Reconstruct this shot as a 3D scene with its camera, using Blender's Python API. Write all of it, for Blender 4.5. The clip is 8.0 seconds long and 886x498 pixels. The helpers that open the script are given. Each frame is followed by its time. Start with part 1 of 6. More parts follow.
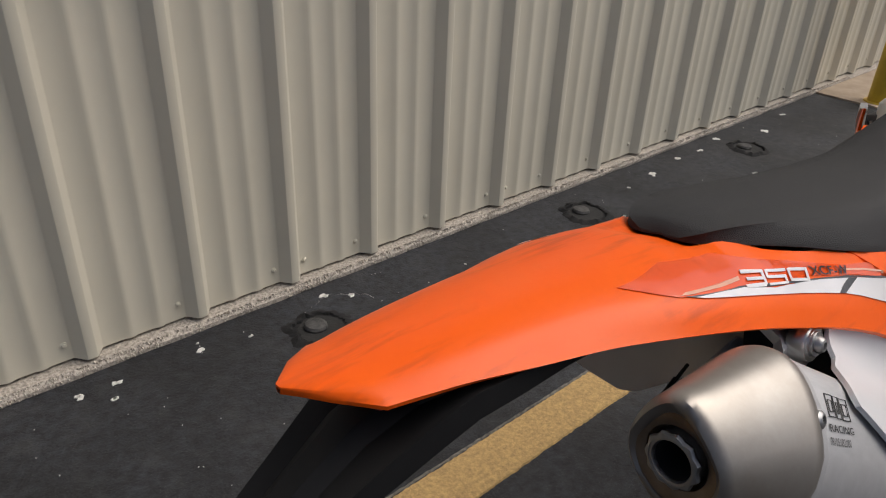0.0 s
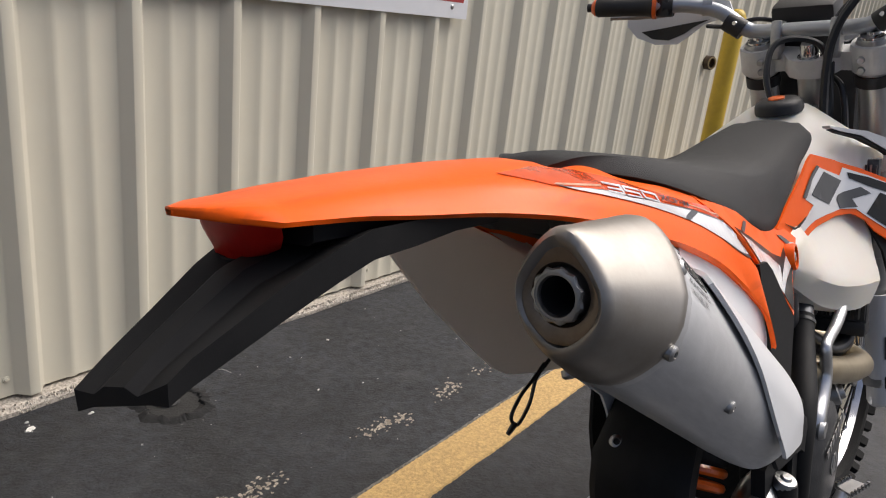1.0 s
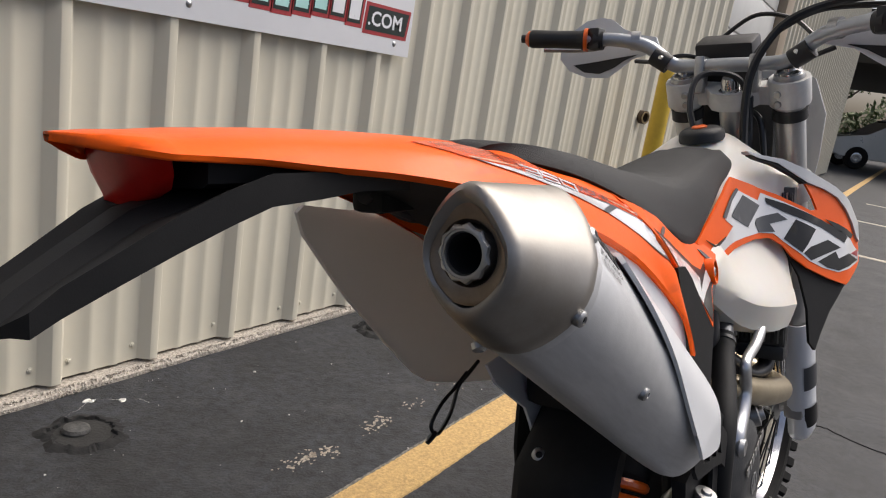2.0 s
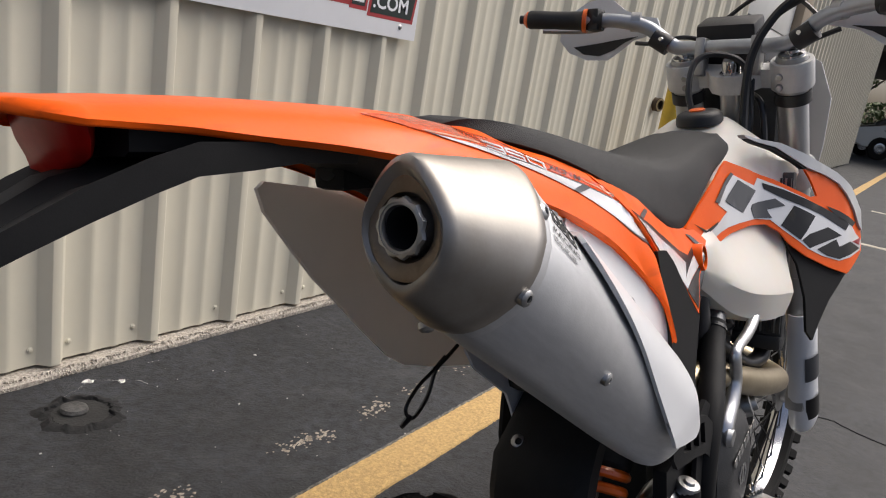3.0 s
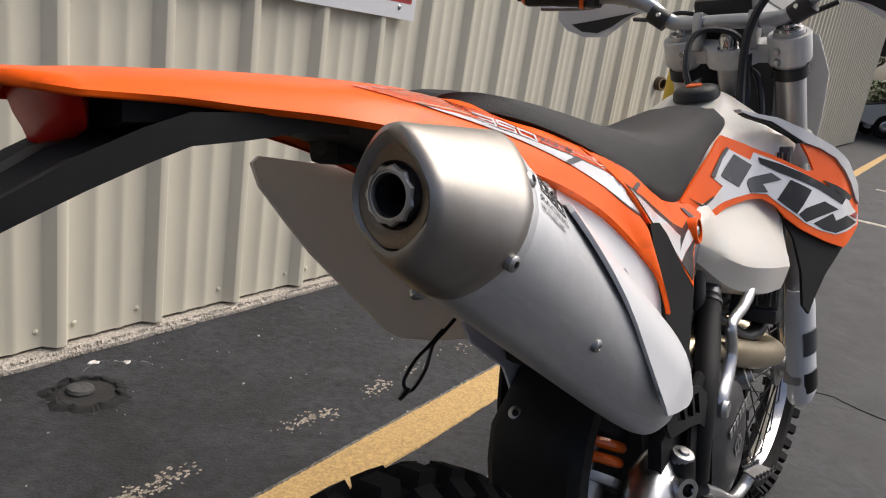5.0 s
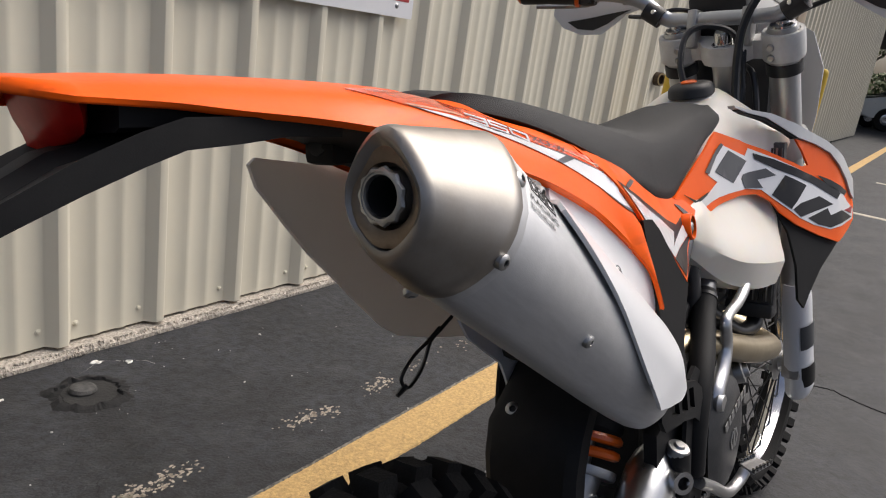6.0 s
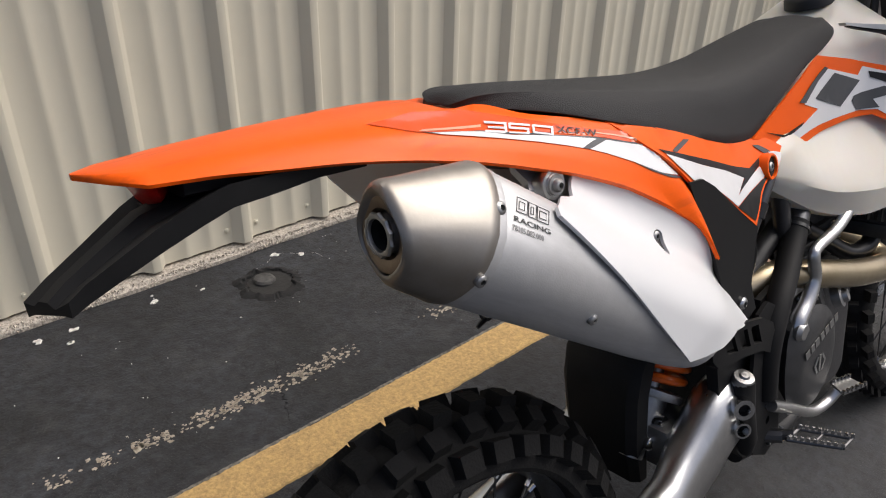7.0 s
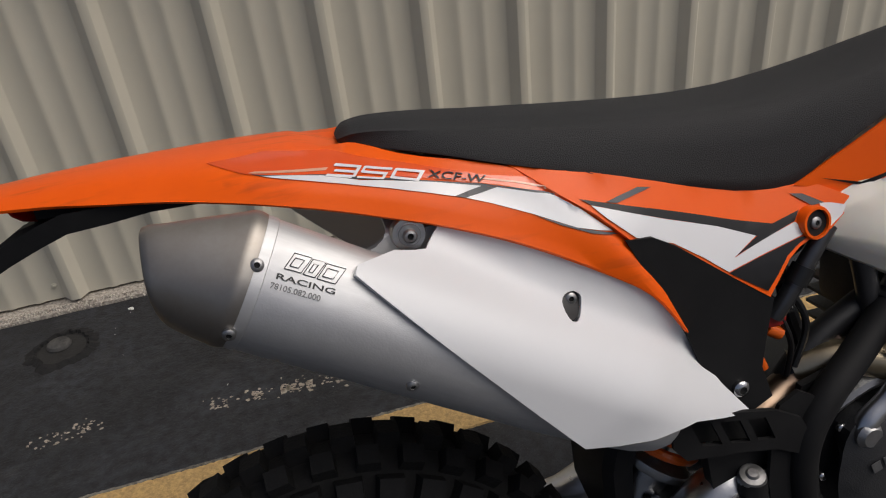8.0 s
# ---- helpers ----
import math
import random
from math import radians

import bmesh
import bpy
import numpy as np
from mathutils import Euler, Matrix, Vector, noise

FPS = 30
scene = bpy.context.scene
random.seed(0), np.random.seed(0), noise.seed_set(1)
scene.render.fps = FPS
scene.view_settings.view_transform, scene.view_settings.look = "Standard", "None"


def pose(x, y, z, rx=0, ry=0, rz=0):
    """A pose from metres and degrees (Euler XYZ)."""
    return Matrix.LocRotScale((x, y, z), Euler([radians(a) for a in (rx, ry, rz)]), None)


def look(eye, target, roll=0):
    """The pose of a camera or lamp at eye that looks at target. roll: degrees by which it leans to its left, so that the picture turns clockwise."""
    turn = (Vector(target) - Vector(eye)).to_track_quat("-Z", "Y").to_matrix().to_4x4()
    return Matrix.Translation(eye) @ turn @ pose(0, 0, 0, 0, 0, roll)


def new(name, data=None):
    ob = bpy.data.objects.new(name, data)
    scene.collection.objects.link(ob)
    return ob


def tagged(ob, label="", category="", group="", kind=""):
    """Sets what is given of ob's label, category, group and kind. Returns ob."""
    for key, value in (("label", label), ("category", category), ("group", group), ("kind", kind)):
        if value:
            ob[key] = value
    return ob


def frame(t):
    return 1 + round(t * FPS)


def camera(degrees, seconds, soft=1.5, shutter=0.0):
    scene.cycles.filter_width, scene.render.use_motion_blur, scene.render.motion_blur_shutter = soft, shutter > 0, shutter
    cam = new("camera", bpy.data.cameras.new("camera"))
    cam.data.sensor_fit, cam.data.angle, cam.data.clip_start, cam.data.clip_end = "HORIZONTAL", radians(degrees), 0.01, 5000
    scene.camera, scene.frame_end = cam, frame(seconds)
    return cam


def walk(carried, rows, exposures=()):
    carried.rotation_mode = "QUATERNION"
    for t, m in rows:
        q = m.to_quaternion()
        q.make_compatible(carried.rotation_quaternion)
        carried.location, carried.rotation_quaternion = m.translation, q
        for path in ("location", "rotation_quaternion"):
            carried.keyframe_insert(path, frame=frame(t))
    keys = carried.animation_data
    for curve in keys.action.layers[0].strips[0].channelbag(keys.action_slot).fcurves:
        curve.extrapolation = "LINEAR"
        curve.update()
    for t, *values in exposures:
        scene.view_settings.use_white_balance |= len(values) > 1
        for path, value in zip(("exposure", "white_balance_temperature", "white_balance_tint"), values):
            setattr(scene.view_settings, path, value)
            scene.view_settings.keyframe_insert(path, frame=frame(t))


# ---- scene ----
cam = camera(62.7, 8.0, soft=1.1)
PATH = [
    (0, (-0.970, -1.708, 1.240), (0.224, -0.432, 0.272), 2.6),
    (0.5, (-1.031, -1.770, 1.167), (0.281, -0.556, 0.271), 2.8),
    (1, (-1.041, -1.760, 1.083), (0.507, -0.657, 0.461), 6.4),
    (1.5, (-1.043, -1.762, 1.028), (0.611, -0.744, 0.551), 9.4),
    (2, (-1.024, -1.786, 1.023), (0.637, -0.776, 0.555), 9.0),
    (2.2, (-1.013, -1.794, 1.022), (0.644, -0.792, 0.528), 9.2),
    (3.3, (-0.979, -1.823, 1.016), (0.642, -0.769, 0.502), 9.4),
    (3.5, (-0.981, -1.824, 1.014), (0.633, -0.768, 0.484), 9.5),
    (4, (-0.981, -1.826, 1.011), (0.632, -0.775, 0.468), 9.4),
    (4.5, (-0.983, -1.832, 1.012), (0.633, -0.790, 0.462), 9.1),
    (6, (-0.991, -1.845, 1.018), (0.624, -0.809, 0.457), 8.3),
    (6.5, (-0.982, -1.900, 1.082), (0.483, -0.775, 0.316), 5.4),
    (7, (-0.951, -1.982, 1.189), (0.241, -0.696, 0.226), 1.6),
    (7.5, (-0.781, -2.038, 1.241), (0.085, -0.594, 0.162), 3.2),
    (8, (-0.511, -2.152, 1.236), (-0.129, -0.483, 0.203), -6.7),
]
EXPOSURES = [(0.0, 0.0), (0.5, 0.24), (1.0, 0.6), (1.5, 0.75), (2.0, 0.65), (3.5, 0.58), (4.5, 0.62), (6.0, 0.6), (6.5, 0.63), (7.0, 0.44), (7.5, 0.42), (8.0, -0.34)]
walk(cam, [(t, look(eye, target, roll)) for t, eye, target, roll in PATH], EXPOSURES)

# ---- world and sun ----
world = bpy.data.worlds.new("sky_world")
scene.world = world
world.use_nodes = True
wn = world.node_tree.nodes
wn.clear()
sky = wn.new("ShaderNodeTexSky")
sky.sky_type = "NISHITA"
sky.sun_disc = False
sky.sun_elevation = radians(58)
sky.sun_rotation = radians(115)
sky.air_density, sky.dust_density, sky.ozone_density = 0.6, 6.0, 0.3
bg = wn.new("ShaderNodeBackground")
bg.inputs["Strength"].default_value = 0.10
wo = wn.new("ShaderNodeOutputWorld")
world.node_tree.links.new(sky.outputs["Color"], bg.inputs["Color"])
world.node_tree.links.new(bg.outputs["Background"], wo.inputs["Surface"])
sun_data = bpy.data.lights.new("sun", "SUN")
sun_data.energy, sun_data.angle, sun_data.color = 1.6, radians(55), (1.0, 0.98, 0.94)
sun = new("sun", sun_data)
sun.matrix_world = look((6.0, -5.0, 11.0), (0, 0, 0))


# ---- materials ----
def mat(name, col, rough=0.5, metal=0.0, col2=None, scale=12.0, amount=1.0, bump=0.0, bscale=300.0, coat=0.0, rvar=0.08, rand=0.0, trans=0.0, stretch=None, sss=0.0, spec=0.5):
    m = bpy.data.materials.new(name)
    m.use_nodes = True
    nt = m.node_tree
    b = nt.nodes["Principled BSDF"]
    tc = nt.nodes.new("ShaderNodeTexCoord")
    mp = nt.nodes.new("ShaderNodeMapping")
    nt.links.new(tc.outputs["Object"], mp.inputs["Vector"])
    if stretch:
        mp.inputs["Scale"].default_value = stretch
    n1 = nt.nodes.new("ShaderNodeTexNoise")
    n1.inputs["Scale"].default_value, n1.inputs["Detail"].default_value = scale, 6.0
    n1.inputs["Roughness"].default_value = 0.65
    nt.links.new(mp.outputs["Vector"], n1.inputs["Vector"])
    ramp = nt.nodes.new("ShaderNodeMapRange")
    ramp.inputs["From Min"].default_value, ramp.inputs["From Max"].default_value = 0.35, 0.68
    nt.links.new(n1.outputs["Fac"], ramp.inputs["Value"])
    mix = nt.nodes.new("ShaderNodeMix")
    mix.data_type = "RGBA"
    c2 = col2 or tuple(c * 0.85 for c in col)
    mix.inputs["A"].default_value, mix.inputs["B"].default_value = (*col, 1), (*c2, 1)
    mul = nt.nodes.new("ShaderNodeMath")
    mul.operation = "MULTIPLY"
    mul.inputs[1].default_value = amount
    nt.links.new(ramp.outputs["Result"], mul.inputs[0])
    nt.links.new(mul.outputs[0], mix.inputs["Factor"])
    colour = mix.outputs["Result"]
    if rand:
        oi = nt.nodes.new("ShaderNodeObjectInfo")
        hs = nt.nodes.new("ShaderNodeHueSaturation")
        rr = nt.nodes.new("ShaderNodeMapRange")
        rr.inputs["To Min"].default_value, rr.inputs["To Max"].default_value = 1 - rand, 1 + rand
        nt.links.new(oi.outputs["Random"], rr.inputs["Value"])
        nt.links.new(rr.outputs["Result"], hs.inputs["Value"])
        nt.links.new(colour, hs.inputs["Color"])
        colour = hs.outputs["Color"]
    nt.links.new(colour, b.inputs["Base Color"])
    rm = nt.nodes.new("ShaderNodeMapRange")
    rm.inputs["To Min"].default_value, rm.inputs["To Max"].default_value = max(0.02, rough - rvar), min(1, rough + rvar)
    nt.links.new(n1.outputs["Fac"], rm.inputs["Value"])
    nt.links.new(rm.outputs["Result"], b.inputs["Roughness"])
    b.inputs["Metallic"].default_value = metal
    b.inputs["Specular IOR Level"].default_value = spec
    b.inputs["Coat Weight"].default_value = coat
    b.inputs["Coat Roughness"].default_value = 0.12
    b.inputs["Transmission Weight"].default_value = trans
    if sss:
        b.inputs["Subsurface Weight"].default_value = sss
        b.inputs["Subsurface Radius"].default_value = (0.02, 0.015, 0.01)
    if bump:
        n2 = nt.nodes.new("ShaderNodeTexNoise")
        n2.inputs["Scale"].default_value, n2.inputs["Detail"].default_value = bscale, 3.0
        nt.links.new(mp.outputs["Vector"], n2.inputs["Vector"])
        bp = nt.nodes.new("ShaderNodeBump")
        bp.inputs["Strength"].default_value, bp.inputs["Distance"].default_value = bump, 0.002
        nt.links.new(n2.outputs["Fac"], bp.inputs["Height"])
        nt.links.new(bp.outputs["Normal"], b.inputs["Normal"])
    return m


M_WALL = mat("wall_paint", (0.63, 0.595, 0.49), 0.48, 0.0, (0.585, 0.55, 0.45), 1.3, 1.0, 0.05, 40, spec=0.3)
M_CONC = mat("aggregate_concrete", (0.55, 0.50, 0.43), 0.95, 0.0, (0.17, 0.15, 0.13), 120, 1.0, 1.0, 220)
M_PAD = mat("concrete_pad", (0.42, 0.34, 0.26), 0.9, 0.0, (0.30, 0.24, 0.18), 6, 1.0, 0.5, 120)
M_YPAINT = mat("yellow_road_paint", (0.60, 0.40, 0.16), 0.85, 0.0, (0.27, 0.18, 0.085), 130, 0.85, 1.0, 240)
M_WPAINT = mat("white_road_paint", (0.55, 0.52, 0.45), 0.85, 0.0, (0.36, 0.32, 0.24), 20, 1.0, 0.6, 200)
M_FLAKE = mat("old_paint_flakes", (0.50, 0.45, 0.37), 0.9, 0.0, (0.20, 0.165, 0.13), 60, 1.0)
M_SPOT = mat("white_droppings", (0.80, 0.79, 0.75), 0.9, 0.0, (0.6, 0.6, 0.56), 60)
M_POST = mat("yellow_bollard_paint", (0.62, 0.42, 0.03), 0.45, 0.0, (0.50, 0.33, 0.03), 9, 1.0, 0.1, 60)
M_ORANGE = mat("orange_plastic", (0.92, 0.120, 0.003), 0.36, 0.0, (0.88, 0.110, 0.003), 9, 1.0, 0.03, 160, 0.05, spec=0.25)


def scuff(m, dark, lo, hi, much):
    """Rubbed smears, long in one direction, in patches."""
    nt = m.node_tree
    b = nt.nodes["Principled BSDF"]
    base = b.inputs["Base Color"].links[0].from_socket
    tc = nt.nodes["Texture Coordinate"]
    facs = []
    for sc, lo_, hi_ in (((14, 90, 90), lo, hi), ((5, 9, 9), 0.46, 0.62)):
        mp = nt.nodes.new("ShaderNodeMapping")
        mp.inputs["Scale"].default_value = sc
        nt.links.new(tc.outputs["Object"], mp.inputs["Vector"])
        n = nt.nodes.new("ShaderNodeTexNoise")
        n.inputs["Scale"].default_value, n.inputs["Detail"].default_value = 1.0, 5.0
        nt.links.new(mp.outputs["Vector"], n.inputs["Vector"])
        r = nt.nodes.new("ShaderNodeMapRange")
        r.inputs["From Min"].default_value, r.inputs["From Max"].default_value = lo_, hi_
        r.inputs["To Max"].default_value = much if not facs else 1.0
        nt.links.new(n.outputs["Fac"], r.inputs["Value"])
        facs.append(r.outputs["Result"])
    mul = nt.nodes.new("ShaderNodeMath")
    mul.operation = "MULTIPLY"
    nt.links.new(facs[0], mul.inputs[0])
    nt.links.new(facs[1], mul.inputs[1])
    mx = nt.nodes.new("ShaderNodeMix")
    mx.data_type = "RGBA"
    mx.inputs["B"].default_value = dark
    nt.links.new(base, mx.inputs["A"])
    nt.links.new(mul.outputs[0], mx.inputs["Factor"])
    nt.links.new(mx.outputs["Result"], b.inputs["Base Color"])


M_SCUFFED = mat("scuffed_orange_plastic", (0.92, 0.122, 0.003), 0.38, 0.0, (0.88, 0.110, 0.003), 9, 1.0, 0.05, 220, 0.08, spec=0.22)
scuff(M_SCUFFED, (0.45, 0.06, 0.012, 1), 0.50, 0.66, 0.5)
M_ODECAL = mat("orange_gloss_decal", (0.80, 0.085, 0.007), 0.12, 0.0, (0.76, 0.08, 0.007), 8, 1.0, 0.0, 100, 0.6, 0.03)
M_BLACKP = mat("black_plastic", (0.010, 0.010, 0.0115), 0.50, 0.0, (0.016, 0.016, 0.017), 30, 1.0, 0.06, 1400)
M_BLACKM = mat("matt_black_plastic", (0.0095, 0.0095, 0.0102), 0.62, 0.0, (0.014, 0.014, 0.0145), 30, 1.0, 0.05, 900, spec=0.2)
M_PALE = mat("pale_orange_decal", (0.80, 0.42, 0.28), 0.16, 0.0, None, 8, 1.0, 0.0, 100, 0.4, 0.03)
M_BLACKG = mat("black_gloss_decal", (0.010, 0.010, 0.0115), 0.3, 0.0, None, 20, 1, 0, 100, 0.1, 0.04, spec=0.25)
M_GREYG = mat("dark_grey_decal", (0.075, 0.078, 0.085), 0.3, 0.0, None, 20, 1, 0, 100, 0.1, 0.04, spec=0.3)
M_SEAT = mat("black_seat_cover", (0.0125, 0.0130, 0.0145), 0.72, 0.0, (0.018, 0.0185, 0.020), 14, 1.0, 0.6, 900)
M_WHITEP = mat("white_plastic", (0.735, 0.745, 0.765), 0.32, 0.0, (0.71, 0.72, 0.74), 4, 1.0, 0.0, 150, 0.2, 0.03)
M_SILVERP = mat("silver_grey_plastic", (0.52, 0.53, 0.54), 0.34, 0.0, (0.47, 0.48, 0.49), 6, 1.0, 0.02, 200, 0.2)
M_WDECAL = mat("white_gloss_decal", (0.745, 0.75, 0.765), 0.14, 0.0, (0.76, 0.76, 0.78), 7, 1.0, 0, 100, 0.5, 0.03)
M_TANK = mat("milky_tank_plastic", (0.72, 0.695, 0.645), 0.38, 0.0, (0.69, 0.65, 0.575), 3, 1.0, 0.05, 90, 0.1, sss=0.6)
M_ALU = mat("brushed_aluminium", (0.60, 0.605, 0.615), 0.50, 0.72, (0.54, 0.545, 0.555), 30, 1.0, 0.08, 400, stretch=(1, 8, 1))
M_CAP = mat("bare_steel_cap", (0.375, 0.355, 0.33), 0.44, 0.9, (0.29, 0.262, 0.23), 14, 1.0, 0.03, 260)
M_HEAT = mat("heat_stained_steel", (0.20, 0.15, 0.11), 0.42, 1.0, (0.30, 0.25, 0.20), 30, 1.0, 0.15, 300)
M_CAST = mat("cast_aluminium", (0.45, 0.45, 0.45), 0.42, 1.0, (0.34, 0.34, 0.34), 24, 1.0, 0.2, 350)
M_CHROME = mat("polished_metal", (0.66, 0.66, 0.66), 0.16, 1.0, (0.5, 0.5, 0.5), 30, 1.0)
M_SWING = mat("satin_aluminium", (0.66, 0.66, 0.66), 0.30, 1.0, (0.55, 0.55, 0.55), 25, 1.0, 0.08, 300)
M_TITAN = mat("straw_coloured_pipe", (0.58, 0.50, 0.36), 0.32, 1.0, (0.42, 0.34, 0.22), 9, 1.0)
M_BAR = mat("grey_anodised_bar", (0.44, 0.46, 0.49), 0.38, 0.7, (0.38, 0.40, 0.43), 20, 1.0)
M_FORK = mat("fork_tube_grey", (0.46, 0.455, 0.445), 0.36, 0.7, (0.41, 0.405, 0.395), 12, 1.0)
M_CLAMP = mat("pale_cast_clamp", (0.62, 0.62, 0.61), 0.5, 0.25, (0.52, 0.52, 0.51), 30, 1.0, 0.15, 300)
M_PANEL = mat("thin_white_panel", (0.80, 0.78, 0.75), 0.5, 0.0, (0.75, 0.73, 0.70), 7, 1.0, 0.02, 150, 0.0)


def let_through(m, share, tint):
    """Thin plastic: part of the light that falls on one side comes out of the other."""
    nt = m.node_tree
    tl = nt.nodes.new("ShaderNodeBsdfTranslucent")
    tl.inputs["Color"].default_value = tint
    mx = nt.nodes.new("ShaderNodeMixShader")
    mx.inputs["Fac"].default_value = share
    nt.links.new(nt.nodes["Principled BSDF"].outputs["BSDF"], mx.inputs[1])
    nt.links.new(tl.outputs["BSDF"], mx.inputs[2])
    nt.links.new(mx.outputs["Shader"], nt.nodes["Material Output"].inputs["Surface"])


let_through(M_PANEL, 0.36, (0.86, 0.80, 0.74, 1))
M_ENGINE = mat("dark_engine_case", (0.034, 0.035, 0.037), 0.48, 0.3, (0.048, 0.048, 0.05), 30, 1.0, 0.3, 500)
M_RUBBER = mat("tyre_rubber", (0.0095, 0.0095, 0.010), 0.85, 0.0, (0.015, 0.0145, 0.014), 18, 1.0, 0.5, 260, rand=0.2, spec=0.2)
M_CABLE = mat("black_cable", (0.012, 0.012, 0.013), 0.35, 0.0, None, 40)
# near-black put in for shade inside sockets, the bore, the cup and slots
M_DARK = mat("inside_shade", (0.006, 0.006, 0.006), 0.9)
M_RED = mat("red_lens", (0.50, 0.010, 0.007), 0.36, 0.0, (0.36, 0.007, 0.005), 30, 1.0, 0, 100, 0.0, sss=0.5, spec=0.2)
M_SPRING = mat("orange_spring", (0.80, 0.13, 0.01), 0.3, 0.0, None, 20, 1.0, 0, 100, 0.4)
M_RAD = mat("radiator_fins", (0.05, 0.05, 0.052), 0.5, 0.5, (0.10, 0.10, 0.10), 80)
M_SIGN = mat("white_sign_board", (0.78, 0.79, 0.82), 0.35, 0.0, (0.73, 0.74, 0.77), 3)
M_SIGNRED = mat("red_sign_print", (0.38, 0.035, 0.04), 0.35, 0.0, (0.32, 0.03, 0.035), 20)
M_SIGNBLK = mat("black_sign_print", (0.01, 0.02, 0.018), 0.35)
M_SIGNCY = mat("pale_blue_sign_print", (0.45, 0.75, 0.72), 0.35)


def asphalt():
    m = mat("sealed_asphalt", (0.0094, 0.0106, 0.0136), 0.68, 0.0, (0.0195, 0.0214, 0.0258), 4.0, 1.0, 0.0, 90, rvar=0.2)
    nt = m.node_tree
    b = nt.nodes["Principled BSDF"]
    base = b.inputs["Base Color"].links[0].from_socket
    tc = nt.nodes["Texture Coordinate"]

    def noise(scale, detail, lo, hi, to0, to1):
        n = nt.nodes.new("ShaderNodeTexNoise")
        n.inputs["Scale"].default_value, n.inputs["Detail"].default_value = scale, detail
        nt.links.new(tc.outputs["Object"], n.inputs["Vector"])
        r = nt.nodes.new("ShaderNodeMapRange")
        r.inputs["From Min"].default_value, r.inputs["From Max"].default_value = lo, hi
        r.inputs["To Min"].default_value, r.inputs["To Max"].default_value = to0, to1
        nt.links.new(n.outputs["Fac"], r.inputs["Value"])
        return n.outputs["Fac"], r.outputs["Result"]

    def blend(kind, a, c, fac):
        x = nt.nodes.new("ShaderNodeMix")
        x.data_type, x.blend_type = "RGBA", kind
        nt.links.new(a, x.inputs["A"])
        if isinstance(c, tuple):
            x.inputs["B"].default_value = c
        else:
            nt.links.new(c, x.inputs["B"])
        if isinstance(fac, float):
            x.inputs["Factor"].default_value = fac
        else:
            nt.links.new(fac, x.inputs["Factor"])
        return x.outputs["Result"]

    _, mid = noise(38.0, 5.0, 0.35, 0.65, 0.45, 1.6)
    _, fine_specks = noise(330.0, 2.0, 0.60, 0.74, 0.0, 0.8)
    _, pits = noise(210.0, 3.0, 0.30, 0.42, 0.75, 0.0)
    _, worn = noise(14.0, 6.0, 0.54, 0.70, 0.0, 0.55)
    _, stains = noise(3.1, 5.0, 0.36, 0.64, 0.62, 1.38)
    _, bald = noise(6.5, 8.0, 0.60, 0.72, 0.0, 0.5)
    col = blend("MULTIPLY", base, mid, 1.0)
    col = blend("MULTIPLY", col, stains, 1.0)
    col = blend("MIX", col, (0.044, 0.0455, 0.048, 1), bald)
    col = blend("MIX", col, (0.038, 0.0395, 0.042, 1), worn)
    col = blend("MIX", col, (0.006, 0.006, 0.006, 1), pits)
    col = blend("MIX", col, (0.095, 0.095, 0.094, 1), fine_specks)
    h1, _ = noise(120.0, 4.0, 0, 1, 0, 1)
    h2, _ = noise(420.0, 2.0, 0, 1, 0, 1)
    h3, _ = noise(24.0, 4.0, 0, 1, 0, 1)
    normal = None
    for h, dist in ((h3, 0.004), (h1, 0.0030), (h2, 0.0012)):
        bp = nt.nodes.new("ShaderNodeBump")
        bp.inputs["Strength"].default_value, bp.inputs["Distance"].default_value = 1.0, dist
        nt.links.new(h, bp.inputs["Height"])
        if normal:
            nt.links.new(normal, bp.inputs["Normal"])
        normal = bp.outputs["Normal"]
    nt.links.new(normal, b.inputs["Normal"])
    # the lane away from the wall is older and greyer
    sep = nt.nodes.new("ShaderNodeSeparateXYZ")
    nt.links.new(tc.outputs["Object"], sep.inputs["Vector"])
    wob = nt.nodes.new("ShaderNodeTexNoise")
    wob.inputs["Scale"].default_value = 1.1
    nt.links.new(tc.outputs["Object"], wob.inputs["Vector"])
    add = nt.nodes.new("ShaderNodeMath")
    add.operation = "MULTIPLY_ADD"
    add.inputs[1].default_value = 0.5
    nt.links.new(wob.outputs["Fac"], add.inputs[0])
    nt.links.new(sep.outputs["Y"], add.inputs[2])
    old = nt.nodes.new("ShaderNodeMapRange")
    old.inputs["From Min"].default_value, old.inputs["From Max"].default_value = -0.95, -1.7
    old.inputs["To Max"].default_value = 0.30
    nt.links.new(add.outputs[0], old.inputs["Value"])
    mx2 = nt.nodes.new("ShaderNodeMix")
    mx2.data_type = "RGBA"
    mx2.inputs["B"].default_value = (0.045, 0.046, 0.0475, 1)
    nt.links.new(col, mx2.inputs["A"])
    nt.links.new(old.outputs["Result"], mx2.inputs["Factor"])
    nt.links.new(mx2.outputs["Result"], b.inputs["Base Color"])
    return m


M_ASPHALT = asphalt()


# ---- mesh helpers ----
def finish(me, sharp=35):
    for p in me.polygons:
        p.use_smooth = True
    me.set_sharp_from_angle(angle=radians(sharp))


def mesh_of(name, bm, material, sharp=35):
    bmesh.ops.recalc_face_normals(bm, faces=bm.faces)
    me = bpy.data.meshes.new(name)
    bm.to_mesh(me)
    bm.free()
    me.materials.append(material)
    finish(me, sharp)
    return me


def part(name, bm, material, parent, label="", sharp=35):
    ob = new(name, mesh_of(name, bm, material, sharp))
    ob.parent = parent
    return tagged(ob, label)


